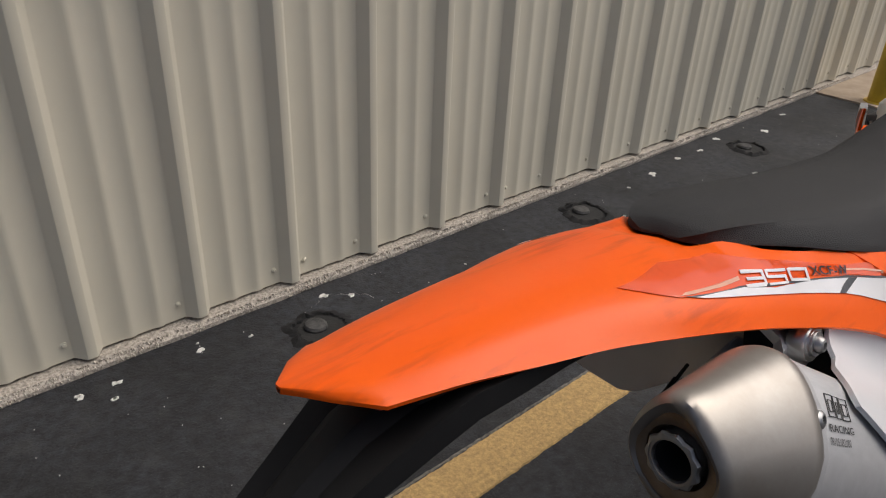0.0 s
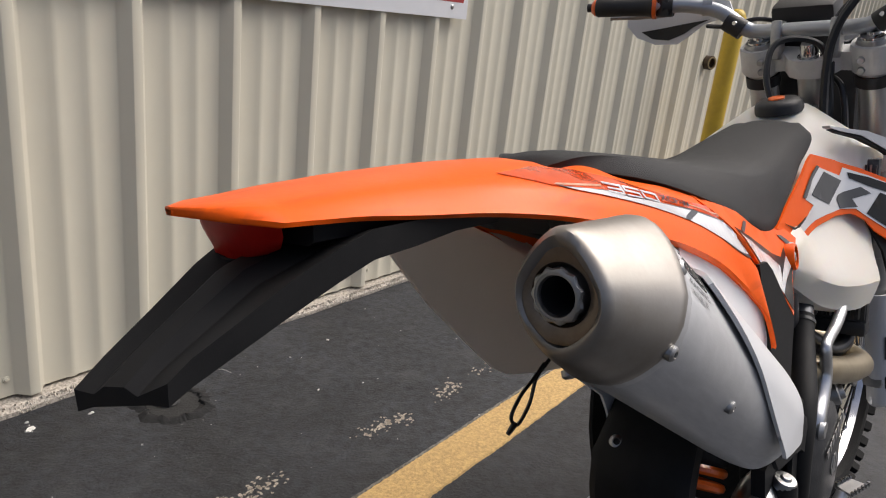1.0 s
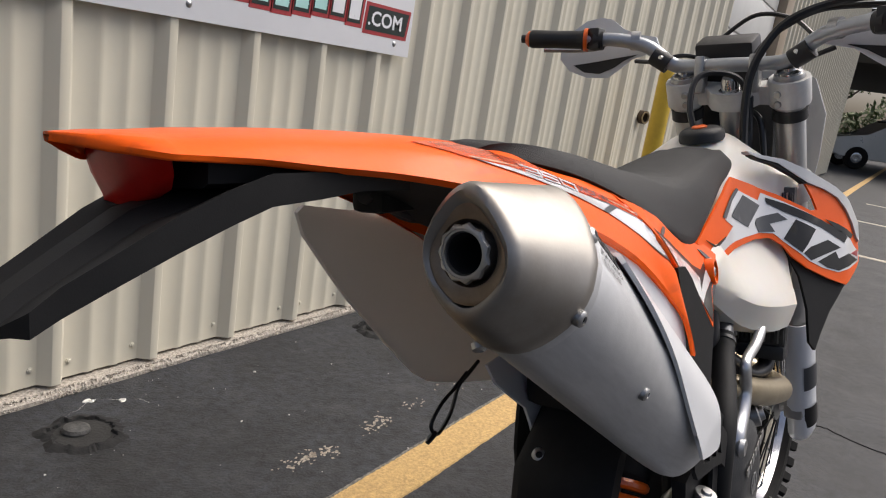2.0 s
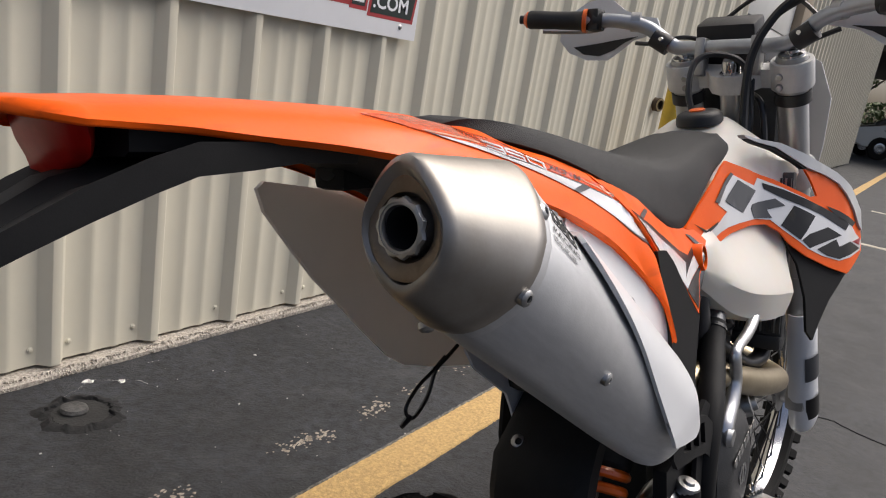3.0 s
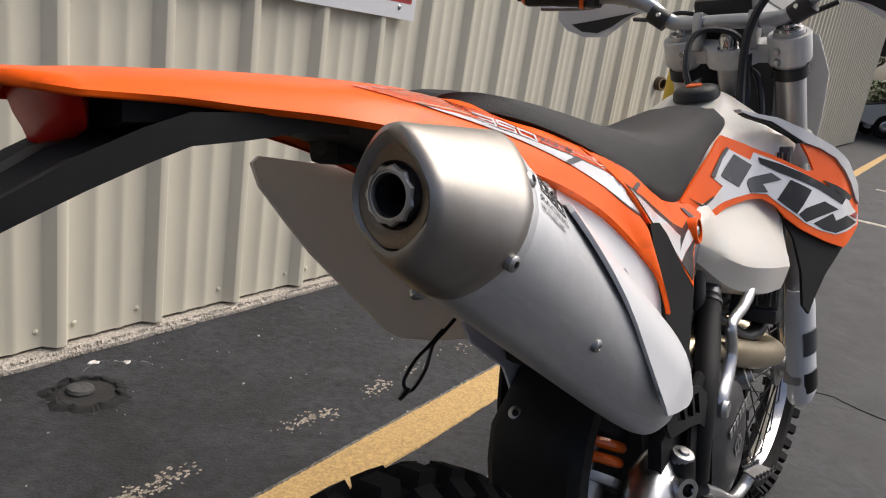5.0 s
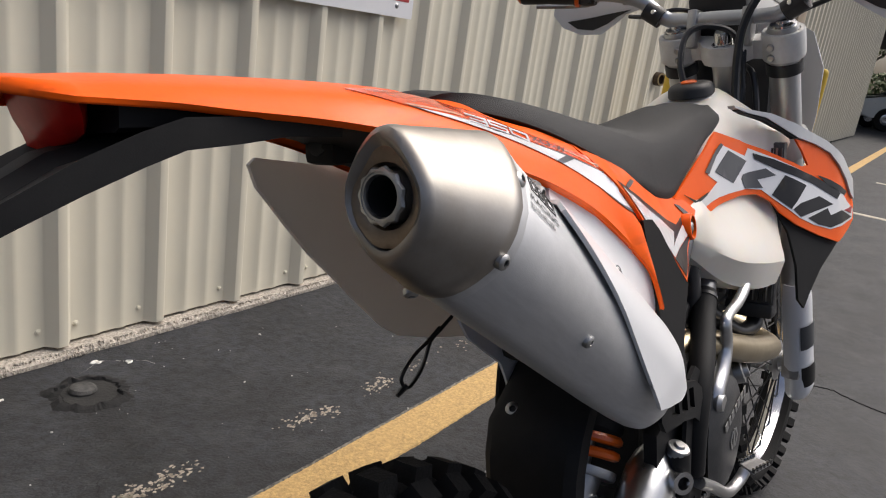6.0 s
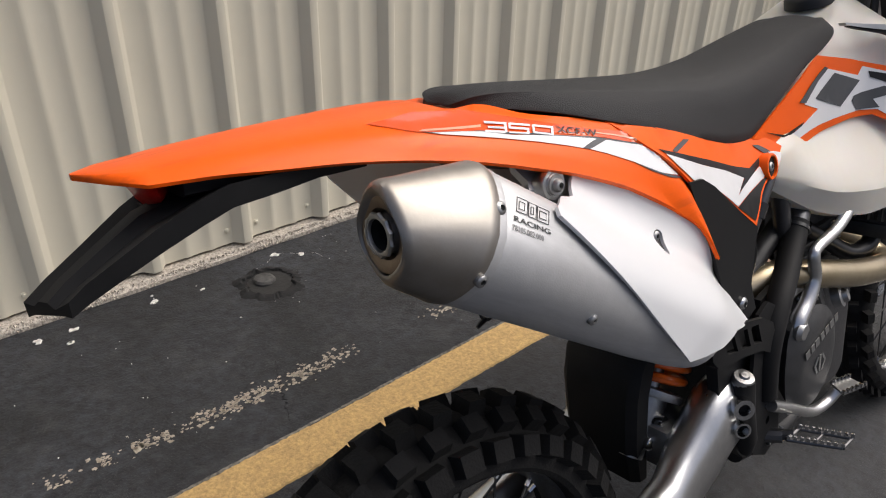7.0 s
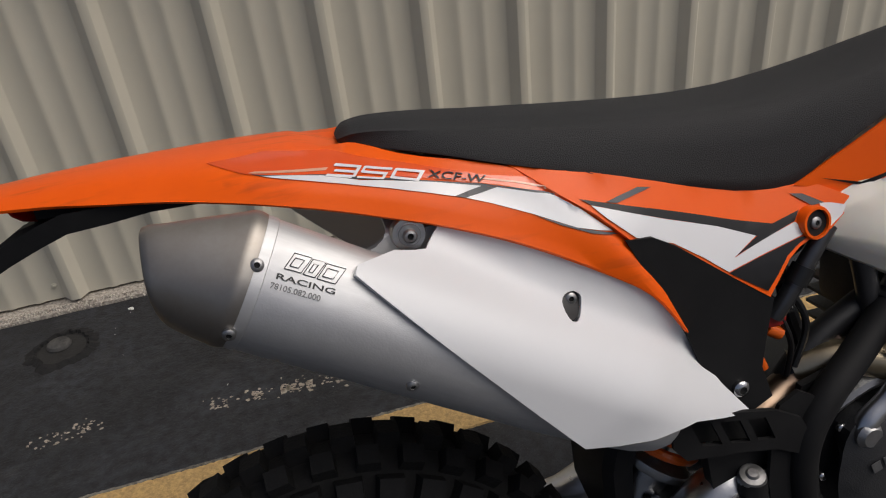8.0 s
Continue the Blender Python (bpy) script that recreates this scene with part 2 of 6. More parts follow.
def thing(name, bm, material, label, category, group="", kind="", sharp=35):
    return tagged(new(name, mesh_of(name, bm, material, sharp)), label, category, group, kind)


def empty_thing(name, label, category, m=Matrix(), group=""):
    ob = new(name)
    ob.empty_display_size = 0.1
    ob.matrix_world = m
    return tagged(ob, label, category, group)


def interp(table, x):
    xs = [r[0] for r in table]
    return float(np.interp(x, xs, [r[1] for r in table]))


def spline(pts, n=8, closed=False):
    """Catmull-Rom through the points."""
    P = [Vector(p) for p in pts]
    out = []
    k = len(P)
    for i in range(k if closed else k - 1):
        a, b, c, d = (P[(i - 1) % k], P[i], P[(i + 1) % k], P[(i + 2) % k]) if closed else (P[max(i - 1, 0)], P[i], P[i + 1], P[min(i + 2, k - 1)])
        for j in range(n):
            t = j / n
            out.append(0.5 * ((2 * b) + (c - a) * t + (2 * a - 5 * b + 4 * c - d) * t * t + (3 * b - a - 3 * c + d) * t ** 3))
    if not closed:
        out.append(P[-1])
    return out


def smooth_rows(rows, n):
    """Sections between sections, along curves that pass through each."""
    k = len(rows)
    out = []
    for i in range(k - 1):
        a, b, c, d = rows[max(i - 1, 0)], rows[i], rows[i + 1], rows[min(i + 2, k - 1)]
        for j in range(n):
            t = j / n
            out.append([0.5 * (2 * q + (r - p) * t + (2 * p - 5 * q + 4 * r - e) * t * t + (3 * q - p - 3 * r + e) * t ** 3) for p, q, r, e in zip(a, b, c, d)])
    out.append(list(rows[-1]))
    return out


def loft(rings, caps=True, closed=False, bm=None):
    bm = bm or bmesh.new()
    vs = [[bm.verts.new(p) for p in r] for r in rings]
    n = len(vs[0])
    pairs = list(zip(vs, vs[1:])) + ([(vs[-1], vs[0])] if closed else [])
    for a, b in pairs:
        for i in range(n):
            j = (i + 1) % n
            bm.faces.new((a[i], a[j], b[j], b[i]))
    if caps and not closed:
        bm.faces.new(vs[0][::-1])
        bm.faces.new(vs[-1])
    return bm


def tube(pts, r, n=10, closed=False, bm=None, flat=1.0):
    """A round bar along a path; r: one radius or one per point; flat: second radius as a share."""
    P = [Vector(p) for p in pts]
    k = len(P)
    rings = []
    up = None
    for i in range(k):
        a, b = (P[(i - 1) % k], P[(i + 1) % k]) if closed else (P[max(i - 1, 0)], P[min(i + 1, k - 1)])
        d = (b - a).normalized()
        if up is None:
            up = d.orthogonal().normalized()
        up = (up - d * up.dot(d)).normalized()
        w = d.cross(up)
        q = max(0.00005, r[i]) if isinstance(r, (list, tuple)) else r
        rings.append([P[i] + up * q * math.cos(2 * math.pi * j / n) + w * q * flat * math.sin(2 * math.pi * j / n) for j in range(n)])
    return loft(rings, closed=closed, bm=bm)


def lathe(profile, origin, axis, n=32, bm=None, closed_profile=False):
    """profile: (radius, way along the axis)."""
    o, d = Vector(origin), Vector(axis).normalized()
    u = d.orthogonal().normalized()
    w = d.cross(u)
    bm = bm or bmesh.new()
    rings = []
    for r, h in profile:
        if r < 1e-6:
            rings.append([bm.verts.new(o + d * h)])
        else:
            rings.append([bm.verts.new(o + d * h + (u * math.cos(2 * math.pi * j / n) + w * math.sin(2 * math.pi * j / n)) * r) for j in range(n)])
    pairs = list(zip(rings, rings[1:])) + ([(rings[-1], rings[0])] if closed_profile else [])
    for a, b in pairs:
        for j in range(n):
            q = (j + 1) % n
            if len(a) == 1 and len(b) == 1:
                continue
            if len(a) == 1:
                bm.faces.new((a[0], b[q], b[j]))
            elif len(b) == 1:
                bm.faces.new((a[j], a[q], b[0]))
            else:
                bm.faces.new((a[j], a[q], b[q], b[j]))
    return bm


def box(lo, hi, bevel=0.0, m=None, bm=None):
    bm2 = bmesh.new()
    bmesh.ops.create_cube(bm2, size=1)
    lo, hi = Vector(lo), Vector(hi)
    for v in bm2.verts:
        v.co = Vector((lo[i] + (v.co[i] + 0.5) * (hi[i] - lo[i]) for i in range(3)))
    if bevel:
        bmesh.ops.bevel(bm2, geom=list(bm2.edges), offset=bevel, segments=2, profile=0.6, affect="EDGES")
    if m is not None:
        bm2.transform(m)
    if bm is None:
        return bm2
    me = bpy.data.meshes.new("joined")
    bm2.to_mesh(me)
    bm2.free()
    bm.from_mesh(me)
    bpy.data.meshes.remove(me)
    return bm


def inside(p, poly):
    x, y = p
    c = False
    for (a, b), (d, e) in zip(poly, poly[1:] + poly[:1]):
        if (b > y) != (e > y) and x < (d - a) * (y - b) / (e - b) + a:
            c = not c
    return c


def sheet(outline, place, thick, step, holes=()):
    """A plate over a flat outline; place(u, v) gives the point and the way out; thick goes inwards."""
    from mathutils.geometry import delaunay_2d_cdt
    pts, edges = [], []
    polys = [list(map(tuple, outline))] + [list(map(tuple, h)) for h in holes]
    for poly in polys:
        first = len(pts)
        for (a, b), (c, d) in zip(poly, poly[1:] + poly[:1]):
            k = max(1, int(math.hypot(c - a, d - b) / step))
            for i in range(k):
                pts.append(Vector((a + (c - a) * i / k, b + (d - b) * i / k)))
        edges += [(i, i + 1) for i in range(first, len(pts) - 1)] + [(len(pts) - 1, first)]
    rim = np.array([(p.x, p.y) for p in pts])
    x0, y0 = rim.min(axis=0)
    x1, y1 = rim.max(axis=0)
    for i in range(1, int((x1 - x0) / step) + 1):
        for j in range(1, int((y1 - y0) / step) + 1):
            q = (x0 + i * step + (0.5 * step if j % 2 else 0), y0 + j * step)
            if inside(q, polys[0]) and not any(inside(q, h) for h in polys[1:]) and np.hypot(rim[:, 0] - q[0], rim[:, 1] - q[1]).min() > step * 0.45:
                pts.append(Vector(q))
    v2, _, f2, *_ = delaunay_2d_cdt(pts, edges, [], 0, 1e-6)
    bm = bmesh.new()
    top, low = [], []
    for v in v2:
        p, n = place(v.x, v.y)
        top.append(bm.verts.new(p))
        low.append(bm.verts.new(Vector(p) - Vector(n) * thick))
    count = {}
    for f in f2:
        c = sum((v2[i] for i in f), Vector((0, 0))) / 3
        if not inside((c.x, c.y), polys[0]) or any(inside((c.x, c.y), h) for h in polys[1:]):
            continue
        bm.faces.new([top[i] for i in f])
        bm.faces.new([low[i] for i in reversed(f)])
        for a, b in zip(f, list(f[1:]) + [f[0]]):
            count[(a, b)] = 1
    for a, b in count:
        if (b, a) not in count:
            bm.faces.new((top[b], top[a], low[a], low[b]))
    loose = [v for v in bm.verts if not v.link_faces]
    bmesh.ops.delete(bm, geom=loose, context="VERTS")
    return bm


def on_side(yf, side=-1, lift=0.0):
    """place() for a sheet in side view: (x, z) on the surface |y| = yf(x, z)."""
    def place(x, z):
        h = 0.004
        n = Vector((-(yf(x + h, z) - yf(x - h, z)) / (2 * h), 1, -(yf(x, z + h) - yf(x, z - h)) / (2 * h))).normalized()
        p = Vector((x, yf(x, z), z)) + n * lift
        return Vector((p.x, side * p.y, p.z)), Vector((n.x, side * n.y, n.z))
    return place


def text_outlines(body, shear=0.0, heavy=0.0):
    """The built-in font as a flat mesh: vertices (2D, capital height about 0.7) and faces."""
    cu = bpy.data.curves.new("lettering", "FONT")
    cu.body, cu.fill_mode, cu.resolution_u, cu.shear, cu.offset = body, "FRONT", 3, shear, heavy
    ob = bpy.data.objects.new("lettering", cu)
    scene.collection.objects.link(ob)
    dg = bpy.context.evaluated_depsgraph_get()
    me = ob.evaluated_get(dg).to_mesh()
    vs = [(v.co.x, v.co.y) for v in me.vertices]
    fs = [tuple(p.vertices) for p in me.polygons]
    ob.evaluated_get(dg).to_mesh_clear()
    bpy.data.objects.remove(ob)
    bpy.data.curves.remove(cu)
    return vs, fs


def lettering(body, place, sx, sy, shear=0.0):
    """Flat letters laid by place(u, v) with their left foot at (0, 0)."""
    vs, fs = text_outlines(body, shear, 0.022 if sx > 0.05 else 0.012)
    bm = bmesh.new()
    V = [bm.verts.new((x * sx, y * sy, 0)) for x, y in vs]
    for f in fs:
        try:
            bm.faces.new([V[i] for i in f])
        except ValueError:
            pass
    for _ in range(3):
        long = [e for e in bm.edges if e.calc_length() > 0.006]
        if not long or sx > 0.05:
            break
        bmesh.ops.subdivide_edges(bm, edges=long, cuts=1)
        bmesh.ops.triangulate(bm, faces=bm.faces[:])
    for v in bm.verts:
        v.co = place(v.co.x, v.co.y)
    return bm


# ---- ground and wall ----
RIB = 0.3048


def rough_blob(cx, cy, r, z, rng, n=9, squash=1.0, bm=None, h=0.003):
    """A flat irregular crumb lying on the ground."""
    bm = bm or bmesh.new()
    a0 = rng.random() * 6.28
    top, low = [], []
    for i in range(n):
        a = a0 + 2 * math.pi * i / n
        q = r * (0.55 + 0.75 * rng.random())
        x, y = cx + q * math.cos(a), cy + q * squash * math.sin(a)
        low.append(bm.verts.new((x, y, z)))
        top.append(bm.verts.new((cx + (x - cx) * 0.8, cy + (y - cy) * 0.8, z + h)))
    bm.faces.new(top)
    for i in range(n):
        j = (i + 1) % n
        bm.faces.new((low[i], low[j], top[j], top[i]))
    return bm


bm = bmesh.new()
bmesh.ops.create_grid(bm, x_segments=40, y_segments=40, size=400)
thing("ground", bm, M_ASPHALT, "dark sealed asphalt car park, worn grey away from the wall", "asphalt", kind="structure")


def wall_panel(x0, x1, z0, z1):
    """Ribbed steel cladding: one tall rib and two low ones every foot."""
    k0, k1 = math.ceil(x0 / RIB), math.floor(x1 / RIB)
    prof = [(x0, 0.032)]
    for k in range(k0, k1 + 1):
        e = k * RIB
        for dx, y in ((-0.030, 0.032), (-0.026, 0.0305), (-0.004, 0.001), (-0.001, 0.0), (0.021, 0.0), (0.024, 0.001), (0.044, 0.0305), (0.048, 0.032),
                      (0.106, 0.032), (0.115, 0.0275), (0.129, 0.0275), (0.138, 0.032), (0.186, 0.032), (0.195, 0.0275), (0.209, 0.0275), (0.218, 0.032)):
            if x0 < e + dx < x1:
                prof.append((e + dx, y))
    prof += [(x1, 0.032), (x1, 0.22), (x0, 0.22)]
    rings = [[Vector((x, y, z)) for x, y in prof] for z in (z0, z1)]
    return loft(rings)


wall = thing("wall_north", wall_panel(-3.3, 6.5, 0.037, 5.2), M_WALL, "tan ribbed steel wall cladding above a concrete foot", "wall", kind="structure", sharp=38)
far_wall = thing("wall_far", wall_panel(9.35, 20.0, 0.042, 5.2), M_WALL, "tan ribbed steel wall beyond the roller door", "wall", kind="structure", sharp=25)
thing("wall_above_door", box((6.5, 0.034, 3.3), (9.35, 0.22, 5.2)), M_WALL, "plain tan steel above the roller door", "wall", kind="structure")
thing("wall_end", box((19.8, 0.222, 0.0), (20.0, 12.0, 5.2)), M_WALL, "tan steel end wall of the building", "wall", kind="structure")

# screws low on the cladding, and one high one
screw = lathe([(0.0, 0.007), (0.005, 0.006), (0.006, 0.003), (0.009, 0.0025), (0.009, 0.0)], (0, 0, 0), (0, -1, 0), 8)
screw_mesh = mesh_of("screw", screw, M_WALL)
for k in range(-10, 21):
    for dx in (-0.045, 0.062):
        if dx > 0 and k % 3:
            continue
        s = new("screw", screw_mesh)
        s.parent = wall
        s.location = (k * RIB + dx, 0.032, 0.085)
for k in (1, 5, 9):
    s = new("screw", screw_mesh)
    s.parent = wall
    s.location = (k * RIB + 0.03, 0.032, 1.224)

# concrete foot with exposed pebbles
bm = bmesh.new()
rng = random.Random(4)
xs = np.linspace(-3.3, 6.5, 260)
rings = []
for x in xs:
    w = noise.noise(Vector((x * 7, 0, 0))) * 0.004
    rings.append([Vector((x, -0.012 + w, -0.05)), Vector((x, -0.010 + w, 0.012)), Vector((x, 0.002, 0.024 + w * 0.6)), Vector((x, 0.03, 0.027)), Vector((x, 0.2, 0.027)), Vector((x, 0.2, -0.05))])
loft(rings, bm=bm)
thing("foundation", bm, M_CONC, "rough pebbly concrete foot under the cladding", "foundation", kind="structure")
bm = bmesh.new()
for i in range(3400):
    x = rng.uniform(-1.6, 4.2)
    t = rng.random()
    p = Vector((x, -0.011 + 0.012 * t, 0.003 + 0.022 * t))
    r = rng.uniform(0.0025, 0.0062)
    v = [bm.verts.new(p + Vector((dx * r, dy * r, dz * r))) for dx, dy, dz in ((1, 0, 0), (-1, 0.2, 0), (0.1, -0.9, 0.3), (0, -0.3, 1), (0.2, -0.2, -0.9))]
    for a, b, c in ((0, 2, 3), (2, 1, 3), (0, 4, 2), (2, 4, 1), (0, 3, 1)):
        bm.faces.new((v[a], v[b], v[c]))
thing("foundation_pebbles", bm, mat("pebbles", (0.62, 0.57, 0.49), 0.9, 0, (0.20, 0.17, 0.14), 70, 1.0), "small pale pebbles in the concrete foot", "pebbles", kind="stuff")

# painted lines
rng = random.Random(11)


def ragged_line(x0, x1, y0, y1, step, z=0.002):
    """A strip of road paint with nibbled edges."""
    bm = bmesh.new()
    n = int((x1 - x0) / step)
    prev = None
    for i in range(n + 1):
        x = x0 + (x1 - x0) * i / n
        a = y0 + rng.uniform(-0.0018, 0.0018) + 0.002 * noise.noise(Vector((x * 3, 1.0, 0)))
        b = y1 + rng.uniform(-0.0018, 0.0018) + 0.002 * noise.noise(Vector((x * 3, 9.0, 0)))
        cur = [bm.verts.new((x, a, 0.0)), bm.verts.new((x, a + 0.003, z)), bm.verts.new((x, b - 0.003, z)), bm.verts.new((x, b, 0.0))]
        if prev:
            for j in range(3):
                bm.faces.new((prev[j], prev[j + 1], cur[j + 1], cur[j]))
        prev = cur
    return bm


bm = ragged_line(-2.6, 6.0, -0.955, -0.834, 0.008, 0.004)
edge = ragged_line(-2.6, 6.0, -0.833, -0.825, 0.008, 0.003)
thing("old_line_edge", edge, mat("old_grey_road_paint", (0.26, 0.245, 0.21), 0.9, 0.0, (0.05, 0.048, 0.046), 90, 1.0, 0.6, 200), "thin grey edge of an older painted line", "road marking", kind="structure")
thing("yellow_line", bm, M_YPAINT, "worn yellow parking line with nibbled edges", "road marking", kind="structure")
bm = ragged_line(6.0, 38.0, -0.955, -0.832, 0.4, 0.004)
thing("yellow_line_far", bm, M_YPAINT, "worn yellow parking line running on", "road marking", kind="structure")
for x in (6.45, 9.6, 12.7):
    bm = ragged_line(-5.8, -1.3, x - 0.05, x + 0.05, 0.1, 0.004)
    bm.transform(Matrix(((0, 1, 0, 0), (1, 0, 0, 0), (0, 0, 1, 0), (0, 0, 0, 1))))
    thing("stall_line", bm, M_WPAINT, "pale worn stall line on the asphalt", "road marking", "stall lines", "structure")

# flakes left from an old line, and droppings
bm = bmesh.new()
# centre, half-length along the wall, how many, how far from the wall
for cx, half, count, cy in ((-1.20, 0.05, 46, -0.60), (-1.12, 0.03, 22, -0.585), (-0.79, 0.03, 30, -0.635), (-0.695, 0.035, 48, -0.640), (-0.62, 0.025, 70, -0.640), (-0.567, 0.022, 46, -0.648),
                            (-0.47, 0.05, 90, -0.652), (-0.39, 0.05, 150, -0.656), (-0.31, 0.05, 130, -0.655), (-0.20, 0.05, 170, -0.660), (-0.12, 0.035, 80, -0.656), (-0.06, 0.03, 34, -0.656),
                            (0.24, 0.03, 26, -0.665), (0.31, 0.035, 90, -0.672), (0.37, 0.03, 60, -0.690), (0.56, 0.035, 50, -0.678), (0.62, 0.03, 34, -0.668), (0.78, 0.05, 20, -0.67), (1.05, 0.08, 20, -0.67)):
    for i in range(int(count * 1.2)):
        x, y = cx + rng.gauss(0, half * 0.6), cy + rng.gauss(0, 0.014)
        if noise.noise(Vector((x * 60, y * 60, 2.0))) < -0.12:
            continue
        rough_blob(x, y, rng.uniform(0.0014, 0.0062), 0.0, rng, 7, rng.uniform(0.5, 1.0), bm, 0.0008)
thing("paint_flakes", bm, M_FLAKE, "pale flakes of an old painted line", "paint flakes", kind="stuff", sharp=10)
bm = bmesh.new()
for x, y, r in ((0.061, -0.069, 0.015), (0.139, -0.117, 0.013), (-0.356, -0.092, 0.014), (-0.67, -0.084, 0.013), (-0.58, -0.086, 0.012), (-0.607, -0.147, 0.013), (-0.215, -0.118, 0.006),
                (-0.345, -0.06, 0.006), (2.02, -0.09, 0.018), (2.2, -0.10, 0.02), (2.42, -0.07, 0.017), (1.75, -0.14, 0.02), (3.1, -0.08, 0.02), (2.75, -0.16, 0.02), (1.55, -0.16, 0.012), (2.15, -0.42, 0.022), (-1.05, -0.07, 0.010), (1.3, -0.31, 0.009), (0.55, -0.2, 0.005), (0.3, -0.42, 0.004), (-0.2, -0.33, 0.004)):
    for k in range(3):
        rough_blob(x + rng.uniform(-0.6, 0.6) * r, y + rng.uniform(-0.5, 0.5) * r, r * rng.uniform(0.4, 0.9), 0.0, rng, 10, 0.8, bm, 0.0025)
for i in range(90):
    rough_blob(rng.uniform(-1.3, 3.2), -0.05 - abs(rng.gauss(0, 0.35)), rng.uniform(0.0007, 0.0022), 0.0, rng, 5, 1, bm, 0.0012)
for path in ([(-0.06, -0.150), (-0.03, -0.115), (0.02, -0.095), (0.055, -0.075)], [(0.075, -0.068), (0.10, -0.085), (0.13, -0.112)], [(0.15, -0.12), (0.175, -0.15), (0.18, -0.175)]):
    pts = spline([(x, y, 0.0004) for x, y in path], 8)
    tube([p + Vector((rng.uniform(-0.003, 0.003), rng.uniform(-0.003, 0.003), 0)) for p in pts], [rng.uniform(-0.0006, 0.0010) for _ in pts], 5, bm=bm, flat=0.5)
thing("droppings", bm, M_SPOT, "small white droppings and grit on the asphalt", "droppings", kind="stuff")


# tar, made near-black to stand also for shade on the rim's inner wall
M_TAR = mat("shaded_tar_crust", (0.004, 0.004, 0.0045), 0.9, 0, (0.012, 0.012, 0.0125), 60, 1.0, 1.0, 120)
M_TARPAN = mat("dusty_tar_pan", (0.021, 0.0205, 0.020), 0.8, 0, (0.012, 0.012, 0.012), 14, 1.0, 0.8, 150)


def cut_post_patch(x, y, seed):
    """A filled-in post hole: crusty tar rim darkened for its shade, a dusty pan and a stub cap."""
    r = random.Random(seed)
    th = empty_thing("post_hole_patch", "round tar-filled post hole with a stub cap in the asphalt", "patch", pose(x, y, 0), "patches along the wall")
    bm = bmesh.new()
    n = 96
    rings = []
    wob = [0.9 + 0.2 * noise.noise(Vector((math.cos(2 * math.pi * i / n) * 2 + seed * 7, math.sin(2 * math.pi * i / n) * 2, seed))) + r.uniform(-0.04, 0.04) for i in range(n)]
    for i in range(n):
        a, w = 2 * math.pi * i / n, wob[i]
        c, s = math.cos(a), math.sin(a)
        h = 0.009 + 0.010 * noise.noise(Vector((i * 0.22, seed * 3.1, 0)))
        rings.append([Vector((c * q * w, s * q * w, z)) for q, z in ((0.112, 0.0), (0.102, h * 0.45), (0.090, h), (0.084, h * 0.92), (0.080, 0.0010), (0.066, 0.0008), (0.066, -0.004), (0.112, -0.004))])
    loft(rings, closed=True, bm=bm)
    part("crust", bm, M_TAR, th, "crumbly black tar rim, darkened for the shade inside it")
    part("pan", lathe([(0.0, 0.0025), (0.045, 0.0018), (0.068, 0.0014), (0.068, 0.0)], (0, 0, 0), (0, 0, 1), 28), M_TARPAN, th, "dusty grey-brown infill")
    part("stub_cap", lathe([(0.0, 0.019), (0.022, 0.018), (0.031, 0.014), (0.035, 0.006), (0.034, 0.0)], (-0.008, 0.018, 0), (0.05, 0.02, 1), 18), mat("dusty_stub", (0.085, 0.083, 0.08), 0.8, 0, (0.022, 0.022, 0.022), 40, 1, 1, 150), th, "low grey stub cap")


for i, (x, y) in enumerate(((-1.235, -0.205), (-0.04, -0.215), (1.2, -0.2), (2.43, -0.235), (3.62, -0.52))):
    cut_post_patch(x, y, i + 1)

# long crack across the grey lane
bm = bmesh.new()
for path in [((1.55, -1.5), (1.7, -1.62), (1.82, -1.74), (1.78, -1.86), (1.77, -1.96), (1.74, -2.2), (1.66, -2.6), (1.6, -3.2)), ((-0.23, -0.57), (-0.279, -0.677), (-0.295, -0.725), (-0.323, -0.788))]:
    pts = spline([(x, y, 0.0006) for x, y in path], 14)
    pts = [p + Vector((rng.uniform(-0.006, 0.006), rng.uniform(-0.004, 0.004), 0)) for p in pts]
    tube(pts, 0.0028 if path[0][0] > 1 else 0.0012, 5, bm=bm, flat=0.4)
thing("asphalt_crack", bm, M_TAR, "thin jagged crack in the asphalt", "crack", kind="structure")

# concrete apron, bollard, pipe stub
thing("concrete_apron", box((3.69, -0.42, -0.1), (10.3, -0.013, 0.012), 0.006), M_PAD, "tan concrete apron before the roller door", "apron", kind="structure")
for x in (3.80, 9.92):
    bol = empty_thing("bollard", "yellow painted steel bollard with a domed top", "bollard", pose(x, -0.33, 0.012), "bollards by the roller door")
    part("post", lathe([(0.0, 0.0), (0.058, 0.0), (0.058, 1.2), (0.052, 1.232), (0.038, 1.255), (0.018, 1.266), (0.0, 1.268)], (0, 0, 0), (0, 0, 1), 28), M_POST, bol)
    part("base_plate", lathe([(0.0, 0.006), (0.075, 0.006), (0.078, 0.0)], (0, 0, 0), (0, 0, 1), 28), M_POST, bol)
pipe = empty_thing("pipe_stub", "short round vent pipe through the wall", "vent pipe", pose(4.5, 0.03, 0.923))
part("tube", lathe([(0.036, 0.0), (0.036, 0.055), (0.050, 0.055), (0.050, 0.0)], (0, 0, 0), (-0.35, -1, 0), 24, closed_profile=True), mat("rusty_pipe", (0.07, 0.05, 0.035), 0.6, 0.4, (0.09, 0.06, 0.04), 20), pipe)
